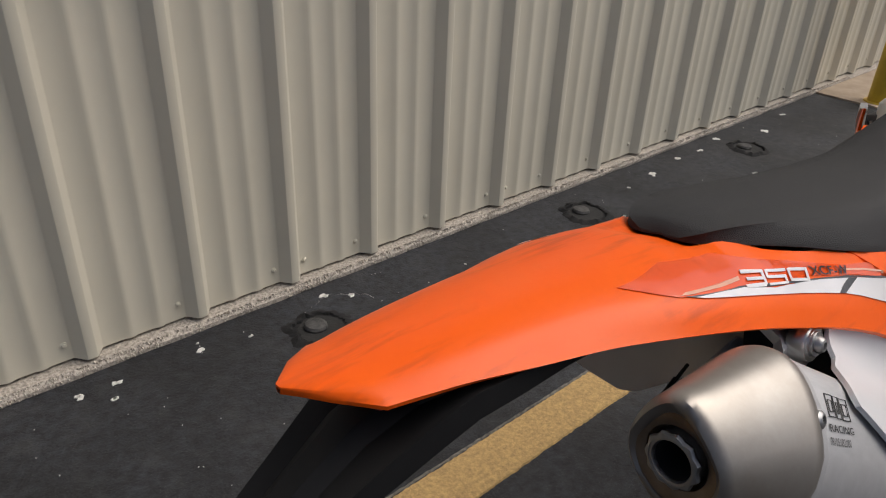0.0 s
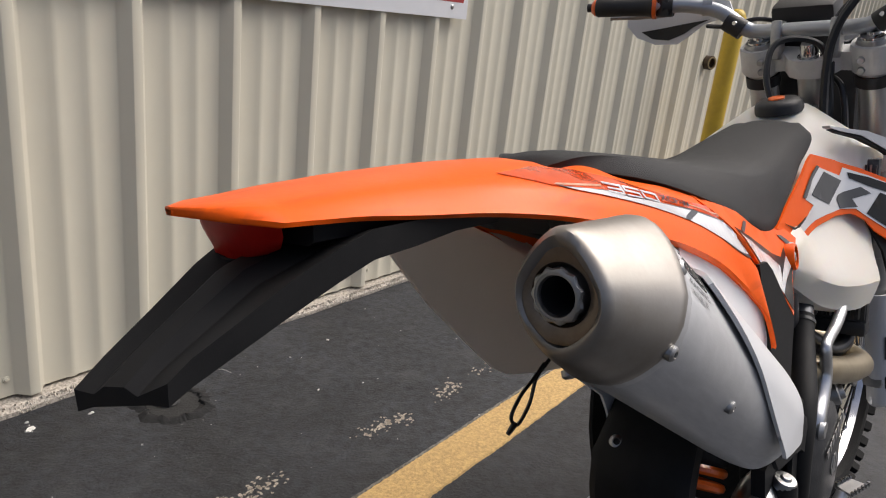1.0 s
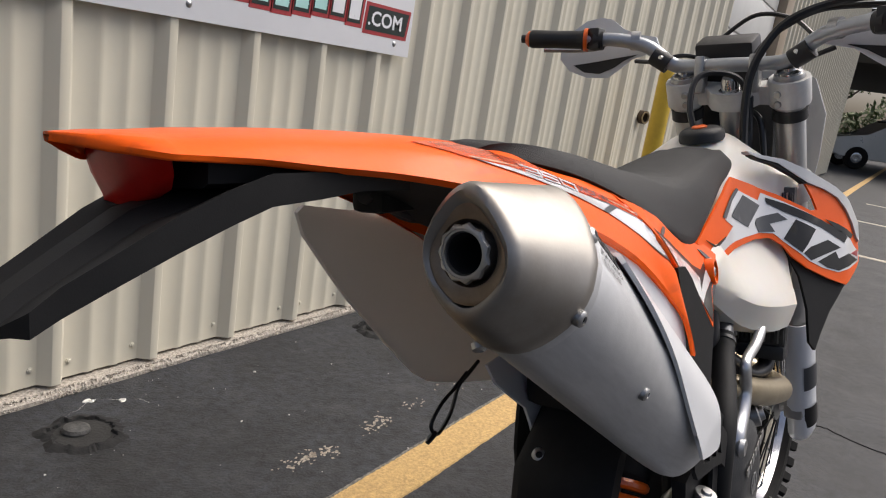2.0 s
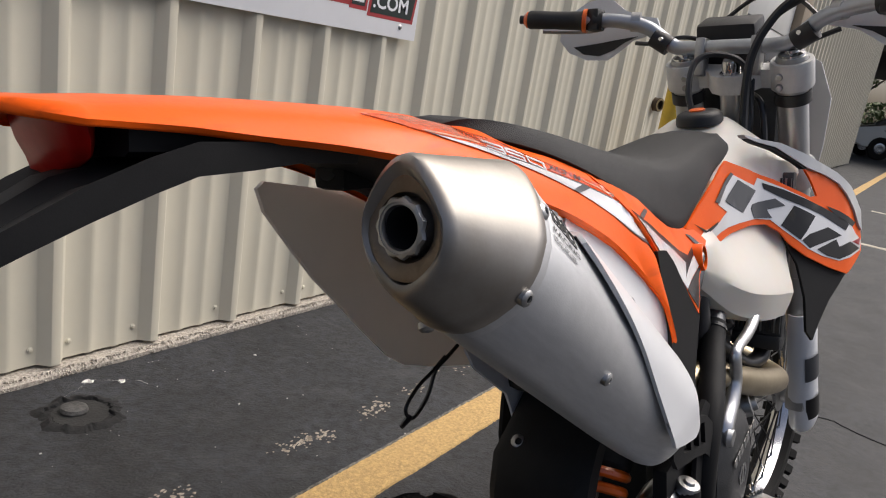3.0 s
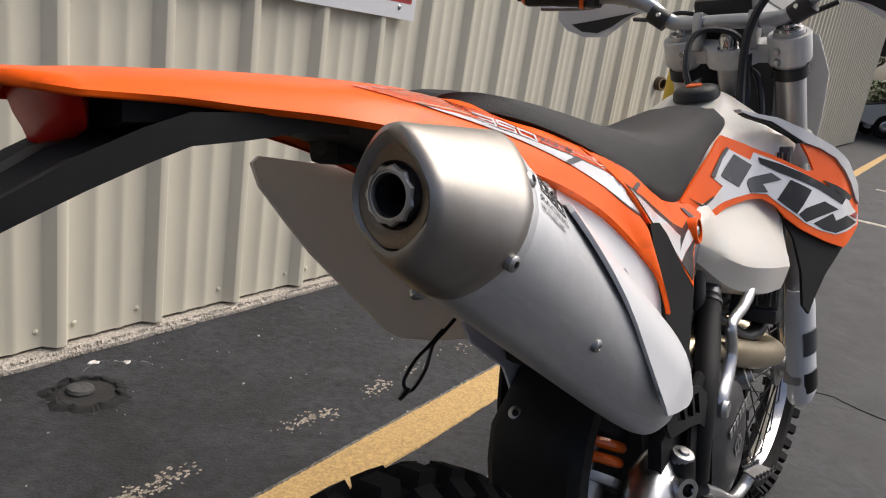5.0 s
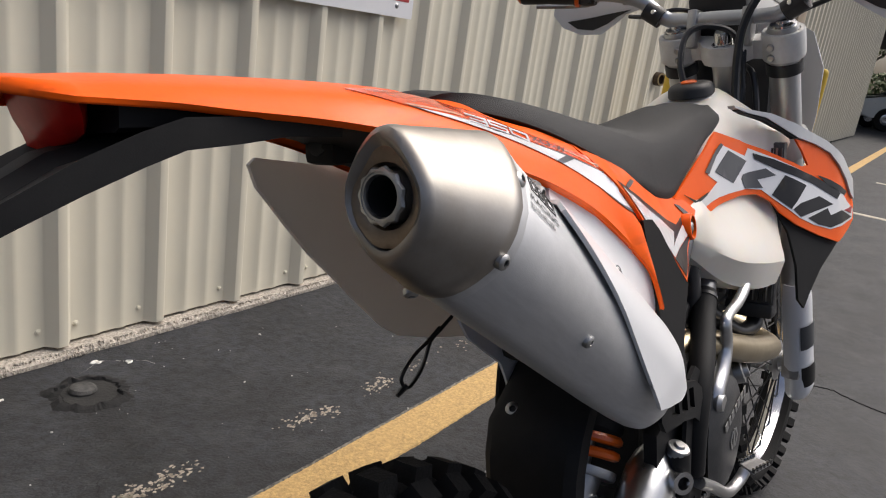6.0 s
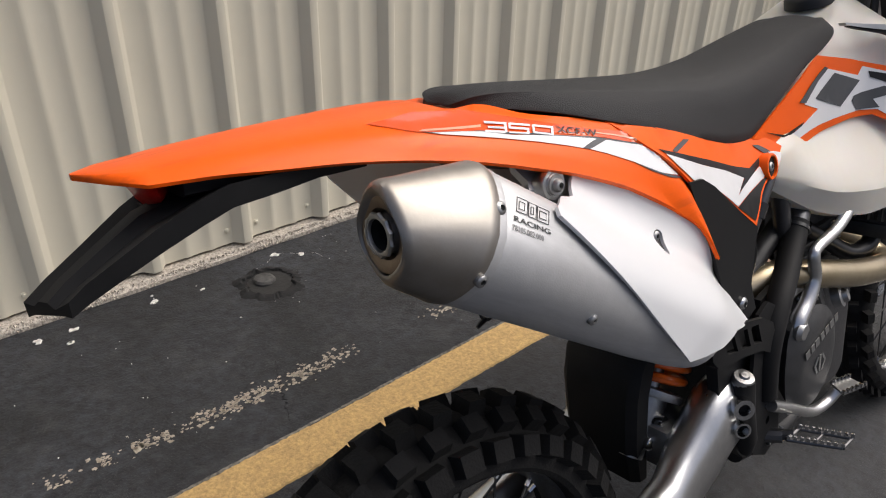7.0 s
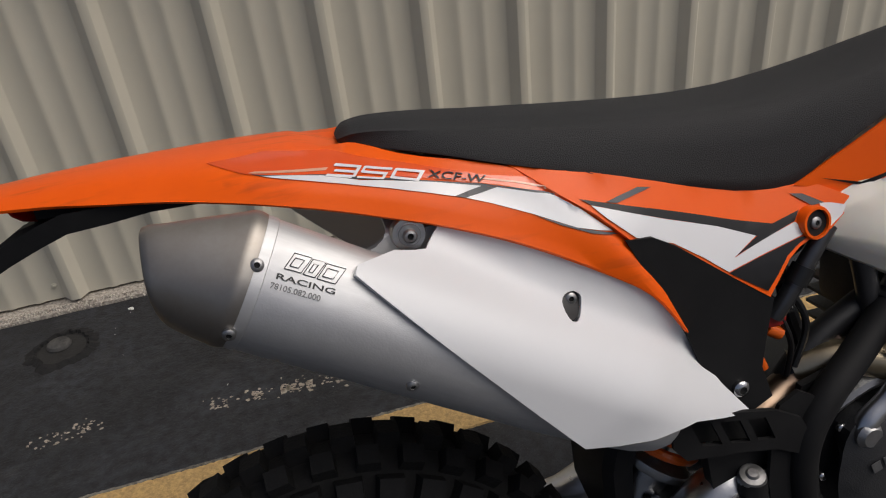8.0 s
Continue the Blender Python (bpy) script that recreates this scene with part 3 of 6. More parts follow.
part("rim", lathe([(0.035, 0.048), (0.035, 0.060), (0.046, 0.060), (0.046, 0.048)], (0, 0, 0), (-0.35, -1, 0), 24, closed_profile=True), mat("brass_rim", (0.45, 0.35, 0.2), 0.35, 1.0), pipe, "dull brass rim")

# roller door with its slats and trim
M_DOOR = mat("white_door_paint", (0.66, 0.66, 0.64), 0.45, 0, (0.60, 0.60, 0.58), 2)
door = thing("door_1", box((6.54, 0.10, 0.0), (8.92, 0.14, 3.3)), M_DOOR, "white sectional roller door, shut", "door", kind="structure")
for k in range(7):
    part("panel", box((6.56, 0.07, 0.02 + k * 0.465), (8.90, 0.098, 0.465 + k * 0.465), 0.008), M_DOOR, door)
thing("trim", box((8.92, -0.03, 0.0), (9.35, 0.2, 5.2), 0.01), mat("tan_trim", (0.36, 0.29, 0.21), 0.5, 0, (0.32, 0.26, 0.19), 3), "brown-tan corner trim beside the door", "trim", kind="structure")

# sign on the wall
sgn = empty_thing("wall_sign", "white sign board with red and black lettering, screwed to the wall", "sign", pose(1.402, -0.001, 1.055))
part("board", box((-2.44, -0.006, 0.0), (0.0, 0.0, 1.22), 0.001), M_SIGN, sgn)
for x in (-0.10, -1.05, -2.2):
    part("screw", lathe([(0.0, 0.006), (0.007, 0.004), (0.011, 0.0)], (x, -0.006, 0.042), (0, -1, 0), 10), M_CAST, sgn, "grey screw")


def on_sign(x0, z0, lift):
    return lambda u, v: Vector((x0 + u, -0.006 - lift, z0 + v))


def sign_plate(pts, material, lift, name="print"):
    bm = sheet(pts, lambda u, v: (Vector((u, -0.006 - lift, v)), Vector((0, -1, 0))), 0.0005, 0.2)
    part(name, bm, material, sgn)


def word_blob(x0, x1, z0, z1, material, lift):
    sign_plate([(x0, z0), (x1 + 0.015, z0), (x1 + 0.03, z1), (x0 + 0.01, z1)], material, lift)


word_blob(-0.300, -0.045, 0.060, 0.172, M_SIGNRED, 0.0008)
word_blob(-0.285, -0.058, 0.074, 0.160, M_SIGNBLK, 0.0016)
part("lettering", lettering(".COM", on_sign(-0.276, 0.094, 0.0024), 0.083, 0.072), M_SIGN, sgn, "white letters")
for k in range(15):
    x0 = -0.394 - 0.088 * k
    low = 0.100 + 0.010 * math.sin(k * 1.1)
    tint = M_SIGN if k < 2 else M_SIGNCY
    word_blob(x0 - 0.004, x0 + 0.074, low - 0.026, 0.30, M_SIGNRED, 0.0008)
    word_blob(x0 + 0.006, x0 + 0.062, low - 0.012, 0.29, M_SIGNBLK, 0.0016)
    word_blob(x0 + 0.013, x0 + 0.026, low, 0.28, tint, 0.0024)
    word_blob(x0 + 0.042, x0 + 0.055, low, 0.28, tint, 0.0024)
    if k:
        word_blob(x0 + 0.022, x0 + 0.046, low, low + 0.018, tint, 0.0026)

# ---- far side of the lot ----
M_CANOPY = mat("dark_canopy", (0.03, 0.026, 0.022), 0.8, 0, (0.045, 0.04, 0.034), 1)
can = empty_thing("canopy", "dark open canopy at the far end of the lot", "canopy", pose(29, 0, 0))
part("roof", box((-5.5, -7.0, 3.1), (9, 6, 4.6), 0.05), M_CANOPY, can)
for x, y in ((-4.8, -6.5), (-4.8, 1.6), (8.5, -6.5), (8.5, 5.5)):
    part("post", box((x - 0.15, y - 0.15, 0), (x + 0.15, y + 0.15, 3.1), 0.02), M_CANOPY, can)

M_SILVER = mat("silver_car_paint", (0.50, 0.49, 0.46), 0.3, 0.5, (0.46, 0.45, 0.42), 2, 1, 0, 100, 0.5)
M_GLASS = mat("dark_car_glass", (0.02, 0.025, 0.03), 0.06, 0.0, None, 3)


def parked_van(m):
    th = empty_thing("parked_suv", "silver sport utility car parked at the far end of the lot", "car", m)
    prof = [(-2.3, 0.45), (-2.35, 0.75), (-2.2, 1.0), (-1.2, 1.1), (-0.45, 1.72), (1.7, 1.78), (2.25, 1.05), (2.3, 0.5), (1.9, 0.38), (-1.9, 0.38)]
    bm = loft([[Vector((x, y * (1 if z < 1.15 else 0.9), z)) for x, z in prof] for y in (-0.92, 0.92)])
    bmesh.ops.bevel(bm, geom=list(bm.edges), offset=0.06, segments=2, affect="EDGES")
    part("body", bm, M_SILVER, th)
    for s in (-1, 1):
        for x0, x1 in ((-0.55, 0.25), (0.33, 1.05), (1.12, 1.75)):
            part("window", box((x0, s * 0.86 - 0.02, 1.16), (x1, s * 0.86 + 0.02, 1.6), 0.015), M_GLASS, th, "dark side window")
        for x in (-1.4, 1.4):
            wh = part("wheel", lathe([(0.18, -0.1), (0.34, -0.11), (0.37, -0.06), (0.37, 0.06), (0.34, 0.11), (0.18, 0.1)], (x, s * 0.85, 0.37), (0, 1, 0), 28, closed_profile=True), M_RUBBER, th)
            part("rim", lathe([(0.0, s * 0.07), (0.06, s * 0.09), (0.19, s * 0.07), (0.20, -s * 0.05), (0.0, -s * 0.05)], (x, s * 0.85, 0.37), (0, 1, 0), 20), M_CHROME, wh)
        part("headlight", box((-2.32, s * 0.65 - 0.16, 0.72), (-2.2, s * 0.65 + 0.16, 0.92), 0.03), M_CHROME, th)
        part("tail_light", box((2.18, s * 0.75 - 0.1, 0.8), (2.31, s * 0.75 + 0.1, 1.1), 0.02), M_RED, th)
    part("windscreen", loft([[Vector((-1.14, y, 1.14)), Vector((-0.50, y * 0.92, 1.68)), Vector((-0.46, y * 0.92, 1.66)), Vector((-1.08, y, 1.12))] for y in (-0.78, 0.78)]), M_GLASS, th, "dark windscreen")
    part("bumper", box((-2.42, -0.85, 0.42), (-2.28, 0.85, 0.66), 0.04), M_SILVER, th)
    part("door_handle", box((0.1, -0.95, 1.0), (0.24, -0.91, 1.03), 0.008), M_CHROME, th)
    return th


parked_van(pose(27.80, -1.13, 0, 0, 0, -68.7))


def tree(x, y, h, seed):
    r = random.Random(seed)
    th = empty_thing("tree", "leafy green tree behind the car park", "tree", pose(x, y, 0), "trees behind the lot")
    bm = tube(spline([(0, 0, 0), (0.1, 0.05, h * 0.3), (0, 0.1, h * 0.6), (0.1, 0, h * 0.9)], 5), [0.22 - 0.18 * i / 15 for i in range(16)], 8)
    for k in range(7):
        z = h * (0.3 + 0.08 * k)
        a = r.random() * 6.28
        tube(spline([(0, 0, z), (math.cos(a) * h * 0.15, math.sin(a) * h * 0.15, z + h * 0.1), (math.cos(a) * h * 0.28, math.sin(a) * h * 0.28, z + h * 0.22)], 3), [0.08, 0.075, 0.07, 0.06, 0.05, 0.04, 0.03], 6, bm=bm)
    part("trunk", bm, mat("bark", (0.12, 0.09, 0.06), 0.9, 0, (0.07, 0.05, 0.04), 20, 1, 1, 60), th)
    bm = bmesh.new()
    clumps = [(r.gauss(0, h * 0.17), r.gauss(0, h * 0.17), h * (0.62 + r.gauss(0, 0.16)), h * r.uniform(0.06, 0.13)) for _ in range(26)]
    for i in range(2600):
        cx, cy, cz, cr = r.choice(clumps)
        d = Vector((r.gauss(0, 1), r.gauss(0, 1), r.gauss(0, 1))).normalized() * cr * r.uniform(0.6, 1.1)
        p = Vector((cx, cy, cz)) + d
        u = Vector((r.gauss(0, 1), r.gauss(0, 1), r.gauss(0, 1))).normalized() * r.uniform(0.08, 0.16)
        w = u.orthogonal().normalized() * u.length * 0.6
        bm.faces.new([bm.verts.new(p + q) for q in (u, w, -u, -w)])
    part("crown", bm, mat("foliage", (0.07, 0.12, 0.03), 0.6, 0, (0.12, 0.13, 0.03), 3, 1), th)


for i, (x, y, h) in enumerate(((48, 3.0, 7.0), (50, -2.5, 8.0), (47, -7, 7.5), (52, 8, 8.5), (49, -12, 8))):
    tree(x, y, h, 40 + i)


# ragged shrubs that close the far side
r = random.Random(77)
bm = bmesh.new()
for i in range(9000):
    y = r.uniform(-22, 16)
    top = 2.6 + 1.3 * noise.noise(Vector((y * 0.5, 1.7, 0))) + 0.5 * noise.noise(Vector((y * 1.9, 5.0, 0)))
    p = Vector((44 + r.gauss(0, 0.5), y, top * r.random() ** 0.7))
    u = Vector((r.gauss(0, 1), r.gauss(0, 1), r.gauss(0, 1))).normalized() * r.uniform(0.10, 0.2)
    w = u.orthogonal().normalized() * u.length * 0.6
    bm.faces.new([bm.verts.new(p + q) for q in (u, w, -u, -w)])
thing("shrubs", bm, mat("shrub_leaves", (0.06, 0.10, 0.025), 0.6, 0, (0.10, 0.12, 0.03), 2, 1), "dense green shrubs behind the car park", "shrubs", kind="stuff")


# ---- the motorcycle: x ahead, y to its left, z up, from the ground under the seat; it leans on its stand ----
LEAN = radians(10.5)
BIKE = Matrix.Translation((0, -1.437 - 0.96 * math.tan(LEAN), 0)) @ Matrix.Rotation(radians(-2), 4, "Z") @ Matrix.Rotation(-LEAN, 4, "X")
bike = empty_thing("motorcycle", "orange and white enduro motorcycle with black seat on its stand", "motorcycle", BIKE)
REAR, FRONT = Vector((-0.5425, -0.018, 0.3105)), Vector((0.945, -0.024, 0.342))


def bolt(pos, way, r, parent, material=None, hex_hole=True, h=None, name="bolt"):
    """A domed screw head; a near-black disc stands for the shade in its socket."""
    h = h or r * 0.55
    b = lathe([(r * 0.42, h * 0.55), (r * 0.45, h), (r * 0.75, h * 0.9), (r, h * 0.45), (r, -h)], pos, way, 14)
    ob = part(name, b, material or M_CAST, parent)
    ob2 = part("socket", lathe([(0.0, h * 0.5), (r * 0.46, h * 0.6), (r * 0.46, h * 0.2)], pos, way, 6), M_DARK, parent if parent.parent and parent.parent.parent else ob)
    return ob


# -- wheels --
def knob_mesh(name, lx, ly, h):
    b = box((-lx / 2, -ly / 2, -0.006), (lx / 2, ly / 2, h))
    for v in b.verts:
        if v.co.z > 0:
            v.co.x *= 0.86
            v.co.y *= 0.88
    return mesh_of(name, b, M_RUBBER)


def wheel(name, centre, r_out, half, r_rim, knobs, spokes, rim_mat, spoke_mat, turn, label):
    """Tyre, knobs, rim, spokes and hub round an axle along y."""
    w = empty = part(name, lathe([(0.0, -0.075), (0.026, -0.075), (0.028, -0.05), (0.052, -0.045), (0.052, -0.038), (0.03, -0.03), (0.03, 0.03), (0.052, 0.038), (0.052, 0.045), (0.028, 0.05), (0.026, 0.075), (0.0, 0.075)], (0, 0, 0), (0, 1, 0), 24), M_CAST, bike, label)
    w.matrix_basis = Matrix.Translation(centre) @ Matrix.Rotation(turn, 4, "Z")
    rt = r_out - 0.016
    prof = []
    for a in np.linspace(-1, 1, 15):
        ang = a * 2.35
        prof.append((rt - half * 0.92 + half * 0.92 * math.cos(ang) * (1.0 if abs(a) > 0.4 else 1.0), half * 0.98 * math.sin(ang)))
    prof = [(max(p[0], r_rim + 0.004), p[1]) for p in prof]
    prof += [(r_rim + 0.002, half * 0.5), (r_rim + 0.002, -half * 0.5)]
    part("tyre", lathe(prof, (0, 0, 0), (0, 1, 0), 72, closed_profile=True), M_RUBBER, w, "black knobbly off-road tyre")
    rp = [(r_rim + 0.012, -half * 0.52), (r_rim + 0.013, -half * 0.46), (r_rim + 0.002, -half * 0.40), (r_rim - 0.004, -half * 0.2), (r_rim - 0.007, 0), (r_rim - 0.004, half * 0.2), (r_rim + 0.002, half * 0.40), (r_rim + 0.013, half * 0.46), (r_rim + 0.012, half * 0.52),
          (r_rim - 0.002, half * 0.5), (r_rim - 0.010, half * 0.25), (r_rim - 0.014, 0), (r_rim - 0.010, -half * 0.25), (r_rim - 0.002, -half * 0.5)]
    part("rim", lathe(rp, (0, 0, 0), (0, 1, 0), 72, closed_profile=True), rim_mat, w, "silver rim" if rim_mat is M_CHROME else "dark rim")
    for i in range(spokes):
        a = 2 * math.pi * i / spokes
        s = 1 if i % 2 else -1
        b = a + (0.32 if i % 4 < 2 else -0.32)
        p0 = Vector((0.050 * math.cos(b), s * 0.042, 0.050 * math.sin(b)))
        p1 = Vector(((r_rim - 0.008) * math.cos(a), s * 0.006, (r_rim - 0.008) * math.sin(a)))
        part("spoke", tube([p0, p1], 0.0019, 6), spoke_mat, w)
        part("nipple", tube([p1 - (p1 - p0).normalized() * 0.016, p1], 0.0034, 6), M_CHROME, w)
    for row, (ang, lx, ly, count, off) in enumerate(knobs):
        me = knob_mesh("tread_knob", lx, ly, 0.018)
        y = half * 0.98 * math.sin(ang)
        rr = rt - half * 0.92 + half * 0.92 * math.cos(ang)
        for i in range(count):
            k = new("tread_knob", me)
            k.parent = w
            k.matrix_basis = Matrix.Rotation(2 * math.pi * (i + off) / count, 4, "Y") @ Matrix.Translation((0, y, rr)) @ Matrix.Rotation(-ang, 4, "X")
    return w


rear = wheel("rear_wheel", REAR, 0.3155, 0.057, 0.230,
             [(-1.14, 0.034, 0.028, 36, 0.5), (-0.56, 0.030, 0.026, 36, 0.0), (0.0, 0.030, 0.032, 36, 0.5), (0.56, 0.030, 0.026, 36, 0.0), (1.14, 0.034, 0.028, 36, 0.5)],
             36, M_ENGINE, M_CABLE, 0.0, "rear wheel hub")
part("brake_disc", lathe([(0.070, -0.066), (0.110, -0.066), (0.110, -0.062), (0.070, -0.062)], (0, 0, 0), (0, 1, 0), 40, closed_profile=True), M_CHROME, rear, "steel brake disc")
front = wheel("front_wheel", FRONT, 0.350, 0.044, 0.276,
              [(-1.05, 0.026, 0.018, 40, 0.5), (-0.42, 0.022, 0.020, 40, 0.0), (0.42, 0.022, 0.020, 40, 0.5), (1.05, 0.026, 0.018, 40, 0.0)],
              36, M_CHROME, M_CABLE, radians(-1), "front wheel hub")
part("brake_disc", lathe([(0.085, 0.060), (0.130, 0.060), (0.130, 0.064), (0.085, 0.064)], (0, 0, 0), (0, 1, 0), 40, closed_profile=True), M_CHROME, front, "steel brake disc")

# -- rear fender: sections from the tail to the seam beside the seat --
# upper x, lower x, edge half-width, edge z, shoulder half-width, shoulder z, crown z
FENDER = [
    (-0.819, -0.819, 0.003, 0.9770, 0.0026, 0.9782, 0.9785), (-0.799, -0.799, 0.027, 0.9715, 0.026, 0.9760, 0.9800), (-0.777, -0.777, 0.050, 0.9665, 0.049, 0.9725, 0.9805),
    (-0.750, -0.750, 0.055, 0.9650, 0.054, 0.9730, 0.9822), (-0.720, -0.720, 0.060, 0.9630, 0.059, 0.9730, 0.9830), (-0.680, -0.680, 0.067, 0.9585, 0.065, 0.9720, 0.9840),
    (-0.620, -0.620, 0.079, 0.9525, 0.075, 0.9685, 0.9840), (-0.560, -0.560, 0.094, 0.9430, 0.089, 0.9610, 0.9830), (-0.500, -0.500, 0.105, 0.9295, 0.099, 0.9495, 0.9800),
    (-0.460, -0.460, 0.111, 0.9180, 0.105, 0.9405, 0.9750), (-0.430, -0.425, 0.116, 0.9065, 0.110, 0.9315, 0.9680), (-0.400, -0.370, 0.126, 0.8880, 0.116, 0.9185, 0.9560),
    (-0.370, -0.300, 0.136, 0.8570, 0.123, 0.9000, 0.9480), (-0.340, -0.220, 0.143, 0.8100, 0.131, 0.8770, 0.9410), (-0.295, -0.172, 0.148, 0.7750, 0.138, 0.8540, 0.9270), (-0.262, -0.139, 0.150, 0.7280, 0.142, 0.8360, 0.9120), (-0.215, -0.137, 0.147, 0.7270, 0.138, 0.8150, 0.8900)]
SEAT_Y = [(-0.82, 0.0), (-0.46, 0.036), (-0.43, 0.056), (-0.41, 0.064), (-0.36, 0.084), (-0.296, 0.099), (-0.2, 0.106), (0.02, 0.108)]
fine = [list(r) for r in FENDER[:2]] + smooth_rows(FENDER[2:], 4)
rings = []
for xt, xb, we, ze, ws, zs, zc in fine:
    seat_w = interp(SEAT_Y, xt)
    ws -= 0.010 * max(0.0, min(1.0, (-0.54 - xt) / 0.08, (xt + 0.80) / 0.03))    # a softer shoulder towards the tail
    hump = max(0.0, min(1.0, (xt + 0.50) / 0.06))
    drop = zc - zs
    plain = [(0.0, zc, 0), (0.36 * ws, zc - 0.10 * drop, 0), (0.66 * ws, zc - 0.36 * drop, 0), (0.85 * ws, zc - 0.66 * drop, 0.15), (ws, zs, 0.45)]
    zf = zc - 0.002
    full = 0.50
    seated = [(0.0, zc - 0.012, 0), (seat_w * 0.6, zc - 0.0135, 0), (seat_w, zf, 0), (seat_w + full * (ws - seat_w), zf + (zs - zf) * 0.38, 0.18), (ws, zs, 0.45)]
    right = [tuple(p + (q - p) * hump for p, q in zip(m, n)) for m, n in zip(plain, seated)]
    lip = 0.004 * max(0.0, min(1.0, (xt + 0.76) / 0.1, (-0.34 - xt) / 0.08))
    right += [(we * 0.5 + ws * 0.5 + lip * 0.4, (zs + ze) / 2, 0.75), (we + lip, ze, 1.0), (we - 0.001, ze - 0.003, 1.0), (we - min(0.0045, 0.4 * we), ze - 0.002, 1.0)]
    top = [(-y, z, s) for y, z, s in right[:0:-1]] + right
    th = 0.0035
    inner = [(y - min(0.0045, 0.4 * ws) * (1 if y > 0.01 else -1 if y < -0.01 else 0) * min(1, s * 2), z - th * (1 if s < 0.5 else 0.2), s) for y, z, s in top[1:-1]]
    ring = top + inner[::-1]
    aside = 0.005 * max(0.0, min(1.0, (-0.50 - xt) / 0.25))      # the tail leans a touch to the left
    rings.append([Vector((xt + (xb - xt) * s, y + aside, z)) for y, z, s in ring])
part("rear_fender", loft(rings), M_SCUFFED, bike, "glossy orange plastic rear fender, scuffed on top", 40)


def side_y(x, z):
    """Half-width of the body beside and under the seat."""
    zt = interp([(-0.45, 0.968), (-0.36, 0.948), (-0.296, 0.927), (-0.178, 0.890), (-0.049, 0.847), (0.02, 0.838), (0.08, 0.84)], x)
    yt = interp([(-0.45, 0.056), (-0.36, 0.078), (-0.296, 0.092), (-0.24, 0.101), (-0.178, 0.106), (-0.05, 0.098), (0.02, 0.096), (0.08, 0.1)], x)
    zb = interp([(-0.306, 0.90), (-0.22, 0.84), (-0.139, 0.77), (-0.03, 0.735), (0.08, 0.73)], x)
    yb = interp([(-0.306, 0.132), (-0.22, 0.142), (-0.139, 0.147), (-0.03, 0.141), (0.08, 0.132)], x)
    s = max(0.0, min(1.25, (zt - z) / max(0.02, zt - zb)))
    return yt + (yb - yt) * (1 - (1 - min(s, 1)) ** 1.45)


COVER = [(-0.306, 0.934), (-0.240, 0.913), (-0.178, 0.893), (-0.110, 0.869), (-0.049, 0.849), (0.0, 0.842), (0.045, 0.840), (0.085, 0.818), (0.075, 0.802), (0.055, 0.789), (0.030, 0.7845), (0.0125, 0.7795), (-0.004, 0.770), (-0.018, 0.756), (-0.035, 0.737), (-0.09, 0.778), (-0.142, 0.818), (-0.172, 0.822), (-0.189, 0.834), (-0.223, 0.868), (-0.256, 0.893)]
for s in (-1, 1):
    part("side_cover", sheet(COVER, on_side(side_y, s, 0.002), 0.004, 0.018), M_ORANGE, bike, "orange side cover under the seat")

# -- seat --
SEAT = [  # x, crown z, lower edge z, half-width at crown shoulder, half-width at lower edge
    (-0.452, 0.969, 0.965, 0.014, 0.018), (-0.446, 0.975, 0.963, 0.028, 0.034), (-0.436, 0.979, 0.962, 0.038, 0.046), (-0.410, 0.980, 0.958, 0.050, 0.062), (-0.36, 0.975, 0.946, 0.064, 0.084), (-0.296, 0.967, 0.926, 0.074, 0.100), (-0.178, 0.952, 0.889, 0.080, 0.106), (-0.062, 0.940, 0.850, 0.082, 0.102),
    (0.02, 0.938, 0.837, 0.078, 0.098), (0.08, 0.943, 0.866, 0.072, 0.096), (0.134, 0.951, 0.890, 0.066, 0.092), (0.20, 0.963, 0.912, 0.058, 0.084), (0.26, 0.972, 0.930, 0.054, 0.080), (0.305, 0.978, 0.946, 0.048, 0.074), (0.328, 0.976, 0.956, 0.036, 0.060), (0.338, 0.967, 0.961, 0.022, 0.040)]
dense = smooth_rows(SEAT, 5)
rings = []
for x, zc, zl, ws, wl in dense:
    h = zc - zl
    prof = [(0, zc), (ws * 0.5, zc - 0.0015), (ws * 0.85, zc - 0.006 * min(1, h / 0.03)), (ws + 0.006, zc - 0.20 * h), (ws + (wl - ws) * 0.55, zc - 0.45 * h), (wl * 0.99, zc - 0.82 * h), (wl, zc - 0.95 * h), (wl - 0.005, zl), (0.0, zl + 0.002)]
    rings.append([Vector((x, y, z)) for y, z in prof] + [Vector((x, -y, z)) for y, z in prof[-2:0:-1]])
bm = loft(rings)
part("seat", bm, M_SEAT, bike, "black grippy seat cover", 60)

# -- silencer --
AX = Vector((-0.845, 0.0, 0.535)).normalized()     # towards the outlet
UPV = Vector((0.535, 0.0, 0.845)).normalized()
SEAM = Vector((-0.563, -0.146, 0.889))


def can_w(v):
    """Share of the full width at a height -1 to 1: narrow on top, fullest just below the middle."""
    return interp([(-1, 0.74), (-0.5, 0.96), (-0.2, 1.0), (0.15, 0.97), (0.6, 0.80), (1, 0.62)], v)


def can_ring(along, hw, hh, dy=0.0, dz=0.0, n=40, p=2.5, tilt=0.0):
    c = SEAM + AX * along + Vector((0, dy, 0)) + UPV * dz
    out = []
    for i in range(n):
        a = 2 * math.pi * i / n
        ca, sa = math.cos(a), math.sin(a)
        q = (abs(ca) ** p + abs(sa) ** p) ** (-1 / p)
        out.append(c + Vector((0, ca * q * hw * can_w(sa * q), 0)) + UPV * (sa * q * hh) + AX * (tilt * sa * q))
    return out


